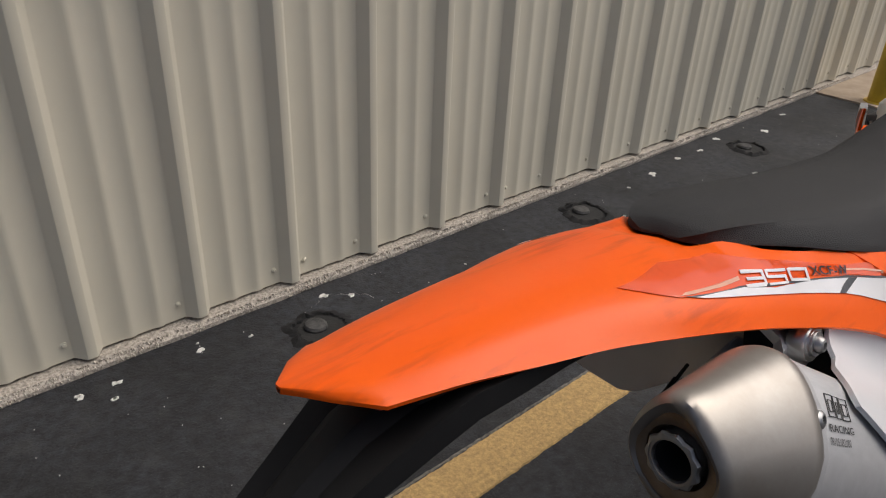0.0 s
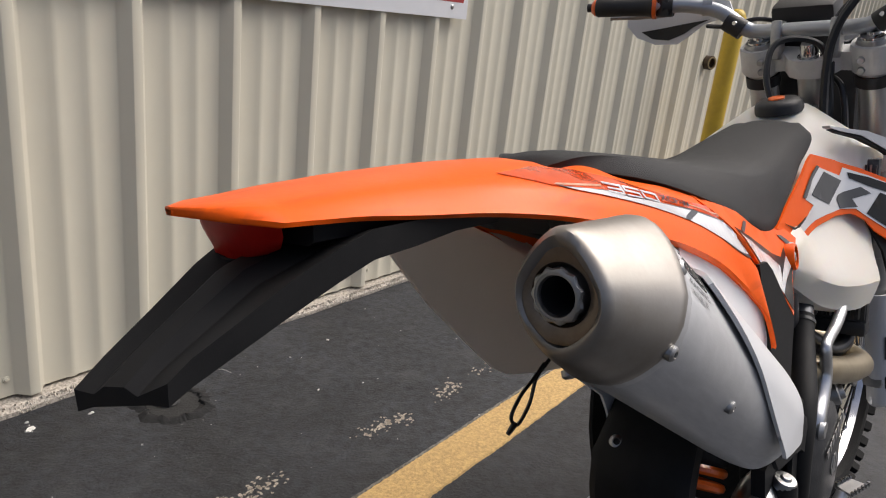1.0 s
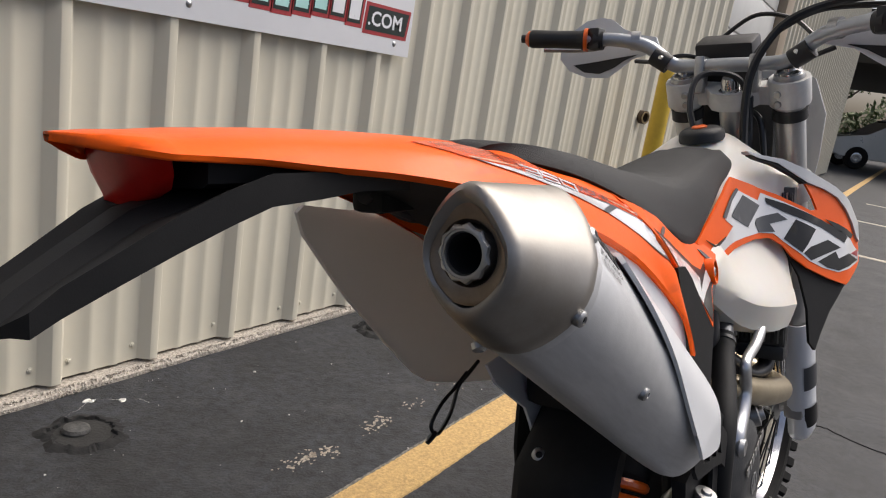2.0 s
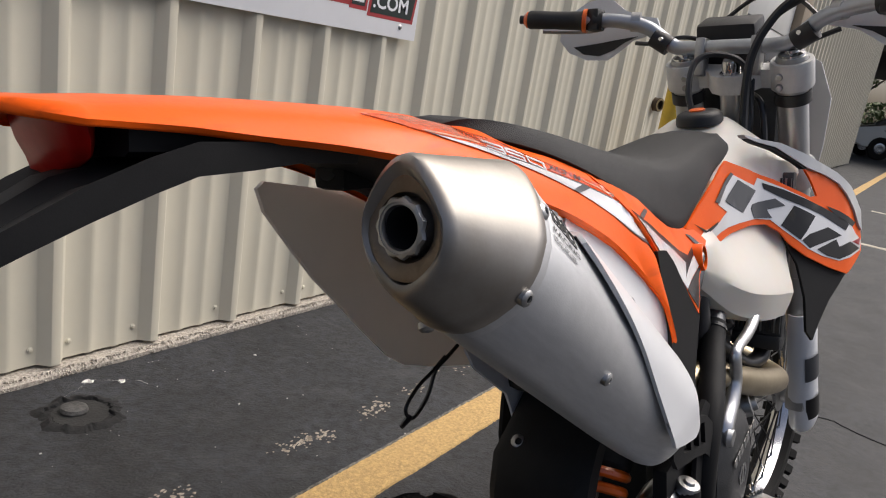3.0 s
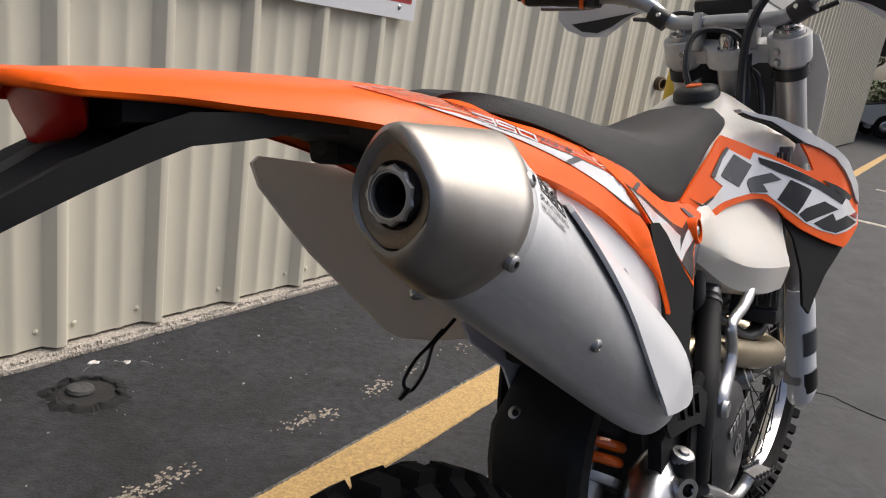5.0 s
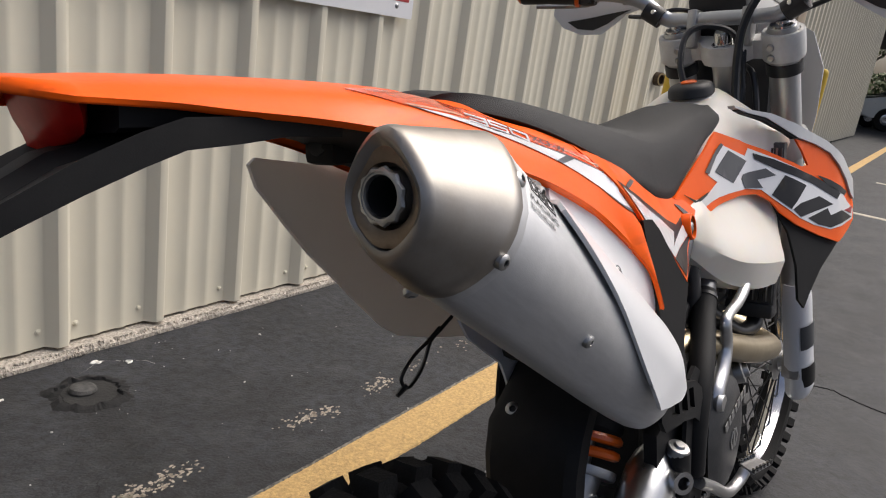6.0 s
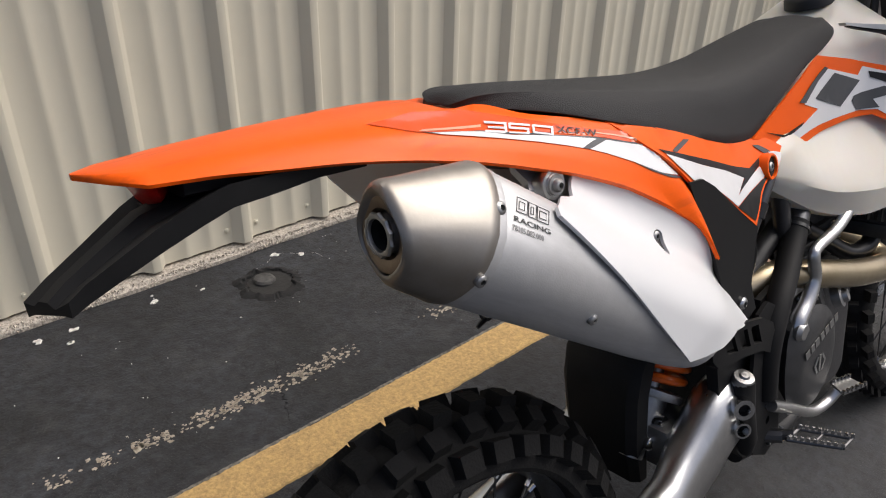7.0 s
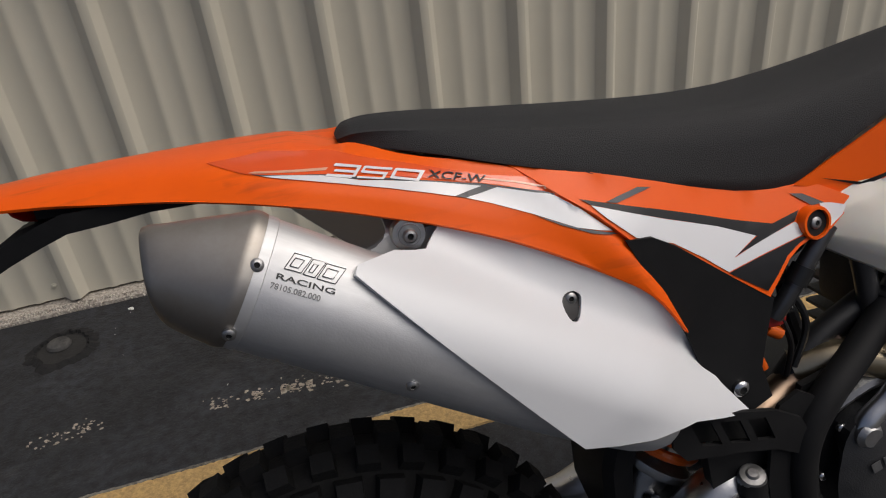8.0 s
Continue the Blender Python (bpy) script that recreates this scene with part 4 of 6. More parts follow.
CAN_Z = -0.0035                                    # the can hangs a little below the line through its seam
body_rings = [can_ring(a, w, h, dy, CAN_Z + dz) for a, w, h, dy, dz in ((-0.505, 0.014, 0.018, 0.016, -0.020), (-0.496, 0.026, 0.034, 0.013, -0.013), (-0.478, 0.036, 0.047, 0.009, -0.006), (-0.45, 0.043, 0.055, 0.005, -0.002), (-0.40, 0.048, 0.060, 0.002, 0), (-0.32, 0.051, 0.062, 0.0, 0), (-0.22, 0.052, 0.062, 0, 0), (-0.1, 0.052, 0.062, 0, 0), (-0.004, 0.052, 0.062, 0, 0), (0.0, 0.050, 0.060, 0, 0))]
body = part("silencer", loft(body_rings), M_ALU, bike, "brushed aluminium silencer body", 40)
cap_rings = [can_ring(-0.002, 0.0532, 0.0632, 0, CAN_Z), can_ring(0.004, 0.0542, 0.0642, 0, CAN_Z), can_ring(0.009, 0.0538, 0.0638, 0, CAN_Z - 0.0005), can_ring(0.0115, 0.0526, 0.0625, 0, CAN_Z - 0.001, tilt=0.001), can_ring(0.020, 0.0508, 0.0590, 0.0005, -0.0078, tilt=0.004), can_ring(0.040, 0.0450, 0.0510, 0.002, -0.0150, tilt=0.012), can_ring(0.057, 0.0402, 0.0440, 0.003, -0.0212, p=2.4, tilt=0.0185),
             can_ring(0.066, 0.0376, 0.0404, 0.004, -0.0240, p=2.3, tilt=0.0220), can_ring(0.0705, 0.0354, 0.0374, 0.004, -0.0254, p=2.2, tilt=0.0225), can_ring(0.0725, 0.0324, 0.0338, 0.005, -0.0264, p=2.0, tilt=0.0205), can_ring(0.0705, 0.0295, 0.0300, 0.005, -0.0268, p=2.0, tilt=0.0175), can_ring(0.065, 0.0272, 0.0272, 0.005, -0.0268, p=2.0, tilt=0.0150), can_ring(0.055, 0.0262, 0.0262, 0.005, -0.0265, p=2.0, tilt=0.013)]
part("end_cap", loft(cap_rings, caps=False), M_CAP, body, "bare steel end cap", 50)
OAX = (AX - UPV * 0.56).normalized()               # the outlet points a little lower than the can
OUP = (UPV + AX * 0.56).normalized()
OUT = SEAM + AX * 0.0715 + Vector((0, 0.005, 0)) - UPV * 0.0268 - OAX * 0.0800
part("heat_ring", lathe([(0.0340, 0.0700), (0.0335, 0.0775), (0.0300, 0.0782), (0.0220, 0.0760), (0.0190, 0.070), (0.025, 0.066)], OUT, OAX, 40), M_HEAT, body, "heat-stained brown ring round the outlet")
part("outlet_pipe", lathe([(0.0134, -0.02), (0.0134, 0.080), (0.0142, 0.082), (0.0160, 0.082), (0.0168, 0.080), (0.0168, 0.07), (0.0195, 0.066)], OUT, OAX, 36), M_CAST, body, "grey outlet pipe with a weld bead")
part("outlet_bore", lathe([(0.0, -0.015), (0.0132, -0.015), (0.0132, 0.079)], OUT, OAX, 28), M_DARK, body, "black inside of the outlet")
rings = []
for i in range(44):
    t = 2 * math.pi * i / 44
    k = 1 + 0.05 * math.cos(11 * t)
    d = Vector((0, 1, 0)) * math.cos(t) + OUP * math.sin(t)
    rings.append([OUT + OAX * h + d * r * (k if r > 0.017 else 1) for r, h in ((0.0160, 0.0826), (0.0180, 0.0822), (0.0190, 0.0800), (0.0182, 0.0775), (0.0160, 0.0765))])
part("weld_bead", loft(rings, closed=True), M_CAST, body, "scalloped grey weld bead")
part("band", loft([can_ring(-0.012, 0.0522, 0.0622, 0, CAN_Z), can_ring(-0.0115, 0.0528, 0.0628, 0, CAN_Z), can_ring(-0.003, 0.0528, 0.0628, 0, CAN_Z), can_ring(-0.002, 0.0526, 0.0626, 0, CAN_Z)], caps=False), M_ALU, body, "thin joint band")
for p, d in (((-0.5455, -0.189, 0.9115), (0.15, -1, 0.35)), ((-0.581, -0.198, 0.8586), (-0.1, -1, -0.25)), ((-0.4375, -0.194, 0.7662), (0, -1, -0.3)), ((-0.584, -0.120, 0.826), (-0.3, -0.4, -0.8))):
    bolt(Vector(p) - Vector(d).normalized() * 0.0025, d, 0.0060, body)

# stamped marks on the can
def can_place(u0, v0, rise=0.03):
    """u forwards along the can, v up its flank; the marks run a little flatter than the can."""
    def place(u, v):
        h = v0 + v + u * rise
        c = SEAM - AX * (u0 + u - v * rise) + UPV * h
        q = (h - CAN_Z) / 0.062
        t = min(0.98, abs(q))
        return c + Vector((0, -0.052 * can_w(q) * (1 - t ** 2.5) ** 0.4 - 0.0008, 0))
    return place


M_STAMP = mat("stamped_mark", (0.05, 0.05, 0.05), 0.6, 0.3)
part("stamped_lettering", lettering("RACING", can_place(0.020, 0.0225), 0.0142, 0.0062), M_STAMP, body, "black stamped lettering")
part("stamped_lettering", lettering("78105.082.000", can_place(0.018, 0.0145), 0.0074, 0.0066), mat("faint_stamp", (0.2, 0.2, 0.2), 0.5, 0.6), body, "grey stamped part number")


def mark_frame(u, pts):
    pl = can_place(u, 0.0315)
    P = [pl(x, y) for x, y in pts]
    part("stamped_mark", tube(P + [P[0]], 0.00045, 4), M_STAMP, body)


for u0, w in ((0.025, 0.0165), (0.0415, 0.0125), (0.054, 0.0185)):
    mark_frame(u0, [(0, 0), (w - 0.002, 0), (w + 0.0045, 0.0125), (0.0055, 0.0125)])
    mark_frame(u0 + 0.004, [(0, 0.003), (w - 0.009, 0.003), (w - 0.0055, 0.0095), (0.003, 0.0095)])

# -- white panels: a heat shield over the silencer, a number panel on the other side --
def step01(a, b, x):
    t = max(0.0, min(1.0, (x - a) / (b - a)))
    return t * t * (3 - 2 * t)


def shield_y(x, z):
    """A smooth shell that clears the can and turns in towards its front."""
    px, pz = x - SEAM.x, z - SEAM.z
    v = (px * UPV.x + pz * UPV.z) / 0.058
    g = 0.055 * (1 - (max(0.0, min(1.5, v)) / 1.28) ** 2)
    g = 0.5 * (g + math.sqrt(g * g + 0.010 ** 2))
    d = (z - 0.702) - 0.377 * (x + 0.193)                     # above or below a soft crease
    crease = -0.004 * step01(0.006, -0.055, d)
    y = 0.1475 + g + crease - 0.034 * step01(-0.22, -0.05, x)
    under = interp([(-0.46, 0.110), (-0.37, 0.120), (-0.30, 0.131), (-0.22, 0.138), (-0.139, 0.141), (-0.06, 0.128)], x)
    t = step01(0.85, 1.8, v)
    return y + (under - y) * t


SHIELD = [(-0.468, 0.882), (-0.464, 0.888), (-0.450, 0.8865), (-0.428, 0.8835), (-0.408, 0.8765), (-0.396, 0.8735), (-0.384, 0.884), (-0.373, 0.894), (-0.352, 0.888), (-0.30, 0.864), (-0.26, 0.842), (-0.22, 0.818), (-0.172, 0.782), (-0.139, 0.728), (-0.118, 0.685), (-0.098, 0.650), (-0.065, 0.607), (-0.110, 0.622), (-0.150, 0.638), (-0.185, 0.640), (-0.204, 0.640), (-0.245, 0.646), (-0.281, 0.655), (-0.33, 0.714), (-0.374, 0.768), (-0.42, 0.824)]
HOLE = [(-0.2600 + 0.0115 * math.cos(a) + 0.0015 * min(0.0, math.sin(a)), 0.788 + (0.009 if math.sin(a) > 0 else 0.015) * math.sin(a)) for a in [2 * math.pi * i / 18 for i in range(18)]]
part("heat_shield", sheet(SHIELD, on_side(shield_y, -1), 0.004, 0.0055, [HOLE]), M_WHITEP, bike, "glossy white plastic side panel over the silencer", 50)
part("shield_hole", sheet([(x * 1.0, z) for x, z in HOLE], on_side(lambda x, z: shield_y(x, z) - 0.0048, -1), 0.002, 0.02), M_BLACKP, bike, "dark screw recess")
bolt((-0.2595, -shield_y(-0.2595, 0.789) + 0.0035, 0.789), (0, -1, 0.1), 0.0065, bike)


def left_y(x, z):
    return interp([(-0.55, 0.108), (-0.40, 0.130), (-0.2, 0.138), (-0.1, 0.125), (0.06, 0.120)], x)


NUMBER = [(-0.545, 0.912), (-0.535, 0.918), (-0.46, 0.908), (-0.36, 0.905), (-0.22, 0.83), (-0.139, 0.77), (-0.05, 0.69), (-0.04, 0.64), (-0.10, 0.635), (-0.205, 0.655), (-0.245, 0.665), (-0.303, 0.682), (-0.337, 0.702), (-0.393, 0.752), (-0.412, 0.770), (-0.465, 0.815), (-0.499, 0.850), (-0.536, 0.890)]
part("number_panel", sheet(NUMBER, on_side(left_y, 1), 0.004, 0.03), M_PANEL, bike, "white plastic number panel, seen from inside")
part("panel_lug", sheet([(-0.225, 0.690), (-0.213, 0.662), (-0.178, 0.634), (-0.152, 0.614), (-0.143, 0.590), (-0.134, 0.570), (-0.113, 0.558), (-0.089, 0.555), (-0.060, 0.562), (-0.035, 0.575), (-0.05, 0.64), (-0.12, 0.70)], on_side(lambda x, z: 0.074 + 0.25 * max(0.0, z - 0.60), 1), 0.004, 0.02), M_WHITEP, bike, "white lower lug of the number panel")

# bracket that carries the silencer
MB = Vector((-0.408, -0.112, 0.885))
part("silencer_bracket", sheet([(-0.468, 0.868), (-0.440, 0.876), (-0.4315, 0.883), (-0.427, 0.891), (-0.432, 0.925), (-0.335, 0.920), (-0.338, 0.892), (-0.360, 0.872), (-0.385, 0.850), (-0.42, 0.845), (-0.455, 0.855)], on_side(lambda x, z: 0.108 - 0.022 * step01(0.884, 0.905, z), -1), 0.009, 0.01), M_ALU, bike, "cast aluminium silencer bracket")
part("mount_cup", lathe([(0.0, 0.010), (0.0120, 0.010), (0.0124, 0.0085), (0.0160, 0.0085), (0.0172, 0.006), (0.0172, -0.006)], MB, (0, -1, 0.1), 28), M_SWING, bike, "steel mounting cup")
part("washer", lathe([(0.0, 0.0125), (0.0105, 0.0125), (0.011, 0.0115), (0.011, 0.008)], MB, (0, -1, 0.1), 24), M_CAST, bike, "steel washer")
bolt(MB + Vector((0, -0.0125, 0.001)), (0, -1, 0.1), 0.0072, bike, M_CAST, h=0.006)

# -- under the tail: dark liner, light and licence plate holder --
# the last rings are added to fill the dark void beside the light
rings = []
for x, w, z0, z1 in ((-0.40, 0.104, 0.892, 0.914), (-0.46, 0.098, 0.917, 0.934), (-0.50, 0.096, 0.931, 0.95), (-0.56, 0.080, 0.942, 0.958), (-0.60, 0.052, 0.945, 0.957), (-0.65, 0.046, 0.9475, 0.961), (-0.70, 0.042, 0.946, 0.963), (-0.748, 0.036, 0.946, 0.965)):
    rings.append([Vector((x, w, z1)), Vector((x, w * 0.96, z0 + 0.003)), Vector((x, w * 0.8, z0)), Vector((x, -w * 0.8, z0)), Vector((x, -w * 0.96, z0 + 0.003)), Vector((x, -w, z1))])
part("under_tail", loft(rings), M_BLACKM, bike, "black plastic liner under the tail")
rings = []
for x, w, zl, zc, ridge in ((-0.590, 0.060, 0.942, 0.956, 0), (-0.640, 0.060, 0.9435, 0.955, 0), (-0.680, 0.058, 0.9395, 0.957, 0.001), (-0.719, 0.056, 0.9370, 0.957, 0.003), (-0.745, 0.052, 0.928, 0.949, 0.005), (-0.779, 0.046, 0.9145, 0.935, 0.006), (-0.815, 0.038, 0.898, 0.9155, 0.006), (-0.845, 0.031, 0.8835, 0.8995, 0.005), (-0.862, 0.0285, 0.8745, 0.888, 0.004)):
    dip = 0.004 + 0.005 * (x > -0.75)
    half = [(w, zc), (w * 0.90, zc - 0.001), (w * 0.55, zc - dip), (w * 0.30, zc - dip + ridge), (-w * 0.05, zc - dip + ridge), (-w * 0.32, zc - dip - 0.002), (-w * 0.90, zc - 0.001), (-w, zc), (-w * 0.97, zl), (-w * 0.6, zl + 0.002), (w * 0.6, zl + 0.002), (w * 0.97, zl)]
    skew = max(0.0, min(1.0, (-0.80 - x) / 0.06))
    rings.append([Vector((x - 0.011 * skew * y / w, y + 0.002 - (0.005 if y < 0 else 0.0), z - 0.002 - 0.005 * skew * y / w)) for y, z in half])
part("plate_holder", loft(rings), M_BLACKM, bike, "black plastic licence plate holder with a ridge", 25)
part("regulator", box((-0.500, 0.040, 0.910), (-0.405, 0.080, 0.935), 0.008), M_BLACKM, bike, "black plastic box under the tail")
rings = []
# height, rear and front x, half-widths at the left, at the rear right, at the front right
for z, x0, x1, yl, yr, yf in ((0.970, -0.779, -0.745, 0.050, -0.034, 0.004), (0.955, -0.774, -0.745, 0.051, -0.030, 0.005), (0.946, -0.769, -0.747, 0.052, -0.020, 0.006), (0.940, -0.766, -0.750, 0.052, -0.002, 0.010), (0.9345, -0.764, -0.752, 0.051, 0.018, 0.021)):
    ym, h = 0.5 * (yl + yr), 0.5 * (yl - yr)
    rings.append([Vector((x0, ym - h * 0.75, z)), Vector((x0, ym + h * 0.75, z)), Vector((x0 + 0.003, yl - 0.002, z)), Vector((x0 + 0.007, yl, z)), Vector((x1, yl, z)), Vector((x1, yf, z)), Vector((x0 + 0.007, yr, z)), Vector((x0 + 0.003, yr + 0.002, z))])
light = part("tail_light", loft(rings), M_RED, bike, "red tail light lens", 45)
part("light_seal", tube(spline([(-0.765, 0.020, 0.9345), (-0.766, 0.040, 0.9345), (-0.762, 0.051, 0.9345), (-0.752, 0.051, 0.9345), (-0.752, 0.021, 0.9345)], 4, True), 0.0014, 6, True), M_BLACKM, light, "black rubber seal")

# strap loop that hangs from the other panel
bm = tube(spline([(-0.2137, 0.113, 0.690), (-0.2370, 0.114, 0.678), (-0.2590, 0.115, 0.666), (-0.2755, 0.115, 0.6375), (-0.2994, 0.115, 0.6190), (-0.3127, 0.115, 0.6205), (-0.3190, 0.115, 0.635), (-0.2960, 0.115, 0.655), (-0.2640, 0.115, 0.668), (-0.2400, 0.114, 0.681)], 5), 0.0026, 6)
part("strap", bm, M_CABLE, bike, "black looped strap hanging down")
part("strap_end", tube([(-0.311, 0.115, 0.621), (-0.320, 0.115, 0.617), (-0.3276, 0.115, 0.613)], [0.0045, 0.004, 0.003], 6), M_CABLE, bike)

# -- fuel tank --
def ring_xz(x, pts):
    """A closed ring across the bike from half of its outline (y, z), top to bottom."""
    return [Vector((x, y, z)) for y, z in pts] + [Vector((x, -y, z)) for y, z in pts[-2:0:-1]]


TANK = [
    (0.04, [(0, 0.835), (0.05, 0.83), (0.085, 0.82), (0.105, 0.800), (0.110, 0.785), (0.095, 0.772), (0.0, 0.770)]),
    (0.10, [(0, 0.87), (0.055, 0.865), (0.092, 0.845), (0.120, 0.812), (0.128, 0.765), (0.112, 0.735), (0.0, 0.732)]),
    (0.18, [(0, 0.915), (0.06, 0.905), (0.082, 0.87), (0.102, 0.815), (0.157, 0.735), (0.132, 0.690), (0.0, 0.686)]),
    (0.26, [(0, 0.950), (0.066, 0.935), (0.092, 0.885), (0.112, 0.818), (0.176, 0.722), (0.160, 0.668), (0.0, 0.664)]),
    (0.32, [(0, 0.972), (0.060, 0.962), (0.104, 0.912), (0.126, 0.818), (0.184, 0.716), (0.170, 0.664), (0.0, 0.660)]),
    (0.355, [(0, 0.992), (0.050, 0.988), (0.118, 0.942), (0.134, 0.820), (0.185, 0.714), (0.172, 0.668), (0.0, 0.665)]),
    (0.39, [(0, 1.008), (0.046, 1.003), (0.146, 0.931), (0.150, 0.890), (0.158, 0.735), (0.142, 0.705), (0.0, 0.700)]),
    (0.43, [(0, 1.000), (0.043, 0.994), (0.157, 0.925), (0.163, 0.904), (0.120, 0.80), (0.09, 0.79), (0.0, 0.79)]),
    (0.455, [(0, 0.972), (0.040, 0.966), (0.148, 0.918), (0.152, 0.904), (0.095, 0.87), (0.06, 0.86), (0.0, 0.86)])]
flat_rows = smooth_rows([[x] + [c for p in pts for c in p] for x, pts in TANK], 4)
dense = []
for row in flat_rows:
    half = [Vector((row[k], row[k + 1], 0)) for k in range(1, len(row), 2)]
    rounded = []
    for a, b in zip(half, half[1:]):
        rounded += [a.lerp(b, 0.0 if a is half[0] else 0.06), a.lerp(b, 0.5), a.lerp(b, 0.94)]
    rounded.append(half[-1])
    dense.append((row[0], [(max(0.0, p.x), p.y) for p in rounded]))
tank = part("fuel_tank", loft([ring_xz(x, p) for x, p in dense]), M_TANK, bike, "milky white plastic fuel tank", 26)
bmx = bmesh.new()
bmx.from_mesh(tank.data)
bmesh.ops.smooth_vert(bmx, verts=bmx.verts, factor=0.4, use_axis_x=False, use_axis_y=True, use_axis_z=True)
bmx.to_mesh(tank.data)
bmx.free()
CAPC = Vector((0.366, -0.003, 1.004))
capp = part("fuel_cap", lathe([(0.0, 0.010), (0.022, 0.010), (0.031, 0.0085), (0.037, 0.005), (0.040, 0.0), (0.041, -0.014)], CAPC, (-0.22, 0.06, 1), 36), M_BLACKP, bike, "black screw fuel cap with an orange mark")
part("cap_mark", lathe([(0.0, 0.013), (0.011, 0.013), (0.014, 0.0115), (0.014, 0.008)], CAPC + Vector((-0.004, 0.002, 0)), (-0.22, 0.06, 1), 20), M_SPRING, capp, "orange mark")

# -- shrouds --
def shroud_y(x, z):
    return interp([(0, 0.097), (0.2, 0.104), (0.3, 0.126), (0.4, 0.180), (0.52, 0.228), (0.58, 0.240), (0.66, 0.240)], x) + max(-0.02, (0.86 - z) * 0.12)


SHROUD = [(0.0237, 0.8407), (0.1039, 0.8767), (0.1607, 0.9027), (0.2079, 0.9291), (0.2806, 0.9142), (0.3375, 0.8971), (0.3790, 0.8806), (0.4179, 0.8654), (0.4364, 0.8668), (0.4225, 0.8923), (0.4059, 0.9135), (0.4661, 0.9013), (0.5053, 0.8848), (0.5346, 0.8618), (0.5732, 0.8187), (0.5919, 0.7858), (0.5863, 0.7599), (0.5533, 0.7422), (0.5116, 0.7236), (0.4582, 0.7404), (0.3982, 0.7648), (0.3649, 0.7879), (0.3457, 0.8088), (0.3180, 0.8230), (0.2734, 0.8236), (0.2179, 0.8166), (0.1604, 0.8059), (0.1275, 0.8040), (0.0776, 0.8219)]
WING = [(0.2630, 0.9698), (0.3541, 0.9566), (0.4145, 0.9355), (0.4913, 0.9061), (0.5402, 0.8770), (0.5789, 0.8343), (0.5784, 0.7978), (0.5660, 0.8070), (0.5479, 0.8359), (0.5187, 0.8647), (0.4951, 0.8862), (0.4560, 0.9026), (0.4074, 0.9156), (0.3872, 0.9260), (0.3422, 0.9500), (0.2658, 0.9663)]
GAP = [(0.2775, 0.9655), (0.3444, 0.9500), (0.3906, 0.9260), (0.4107, 0.9155), (0.4015, 0.9136), (0.3841, 0.9241), (0.3388, 0.9453), (0.2771, 0.9628)]
LOUVRE = [(0.3585, 0.8056), (0.3757, 0.7865), (0.4113, 0.7630), (0.4727, 0.7383), (0.5239, 0.7215), (0.4695, 0.6777), (0.4381, 0.6409), (0.4184, 0.6133), (0.4034, 0.6304), (0.4042, 0.6898), (0.3897, 0.7499)]
PLATE = [(0.2257, 0.9071), (0.2929, 0.8877), (0.3032, 0.9003), (0.3547, 0.8829), (0.4311, 0.8524), (0.5009, 0.8229), (0.5384, 0.8086), (0.5541, 0.7941), (0.5817, 0.7784), (0.5736, 0.7613), (0.5241, 0.7524), (0.4896, 0.7490), (0.4413, 0.7617), (0.4038, 0.7771), (0.3835, 0.7917), (0.3512, 0.8123), (0.3257, 0.8303), (0.2909, 0.8336), (0.2355, 0.8297), (0.1723, 0.8220), (0.1161, 0.8119), (0.0975, 0.8186), (0.1610, 0.8358), (0.2021, 0.8502), (0.1630, 0.8637)]
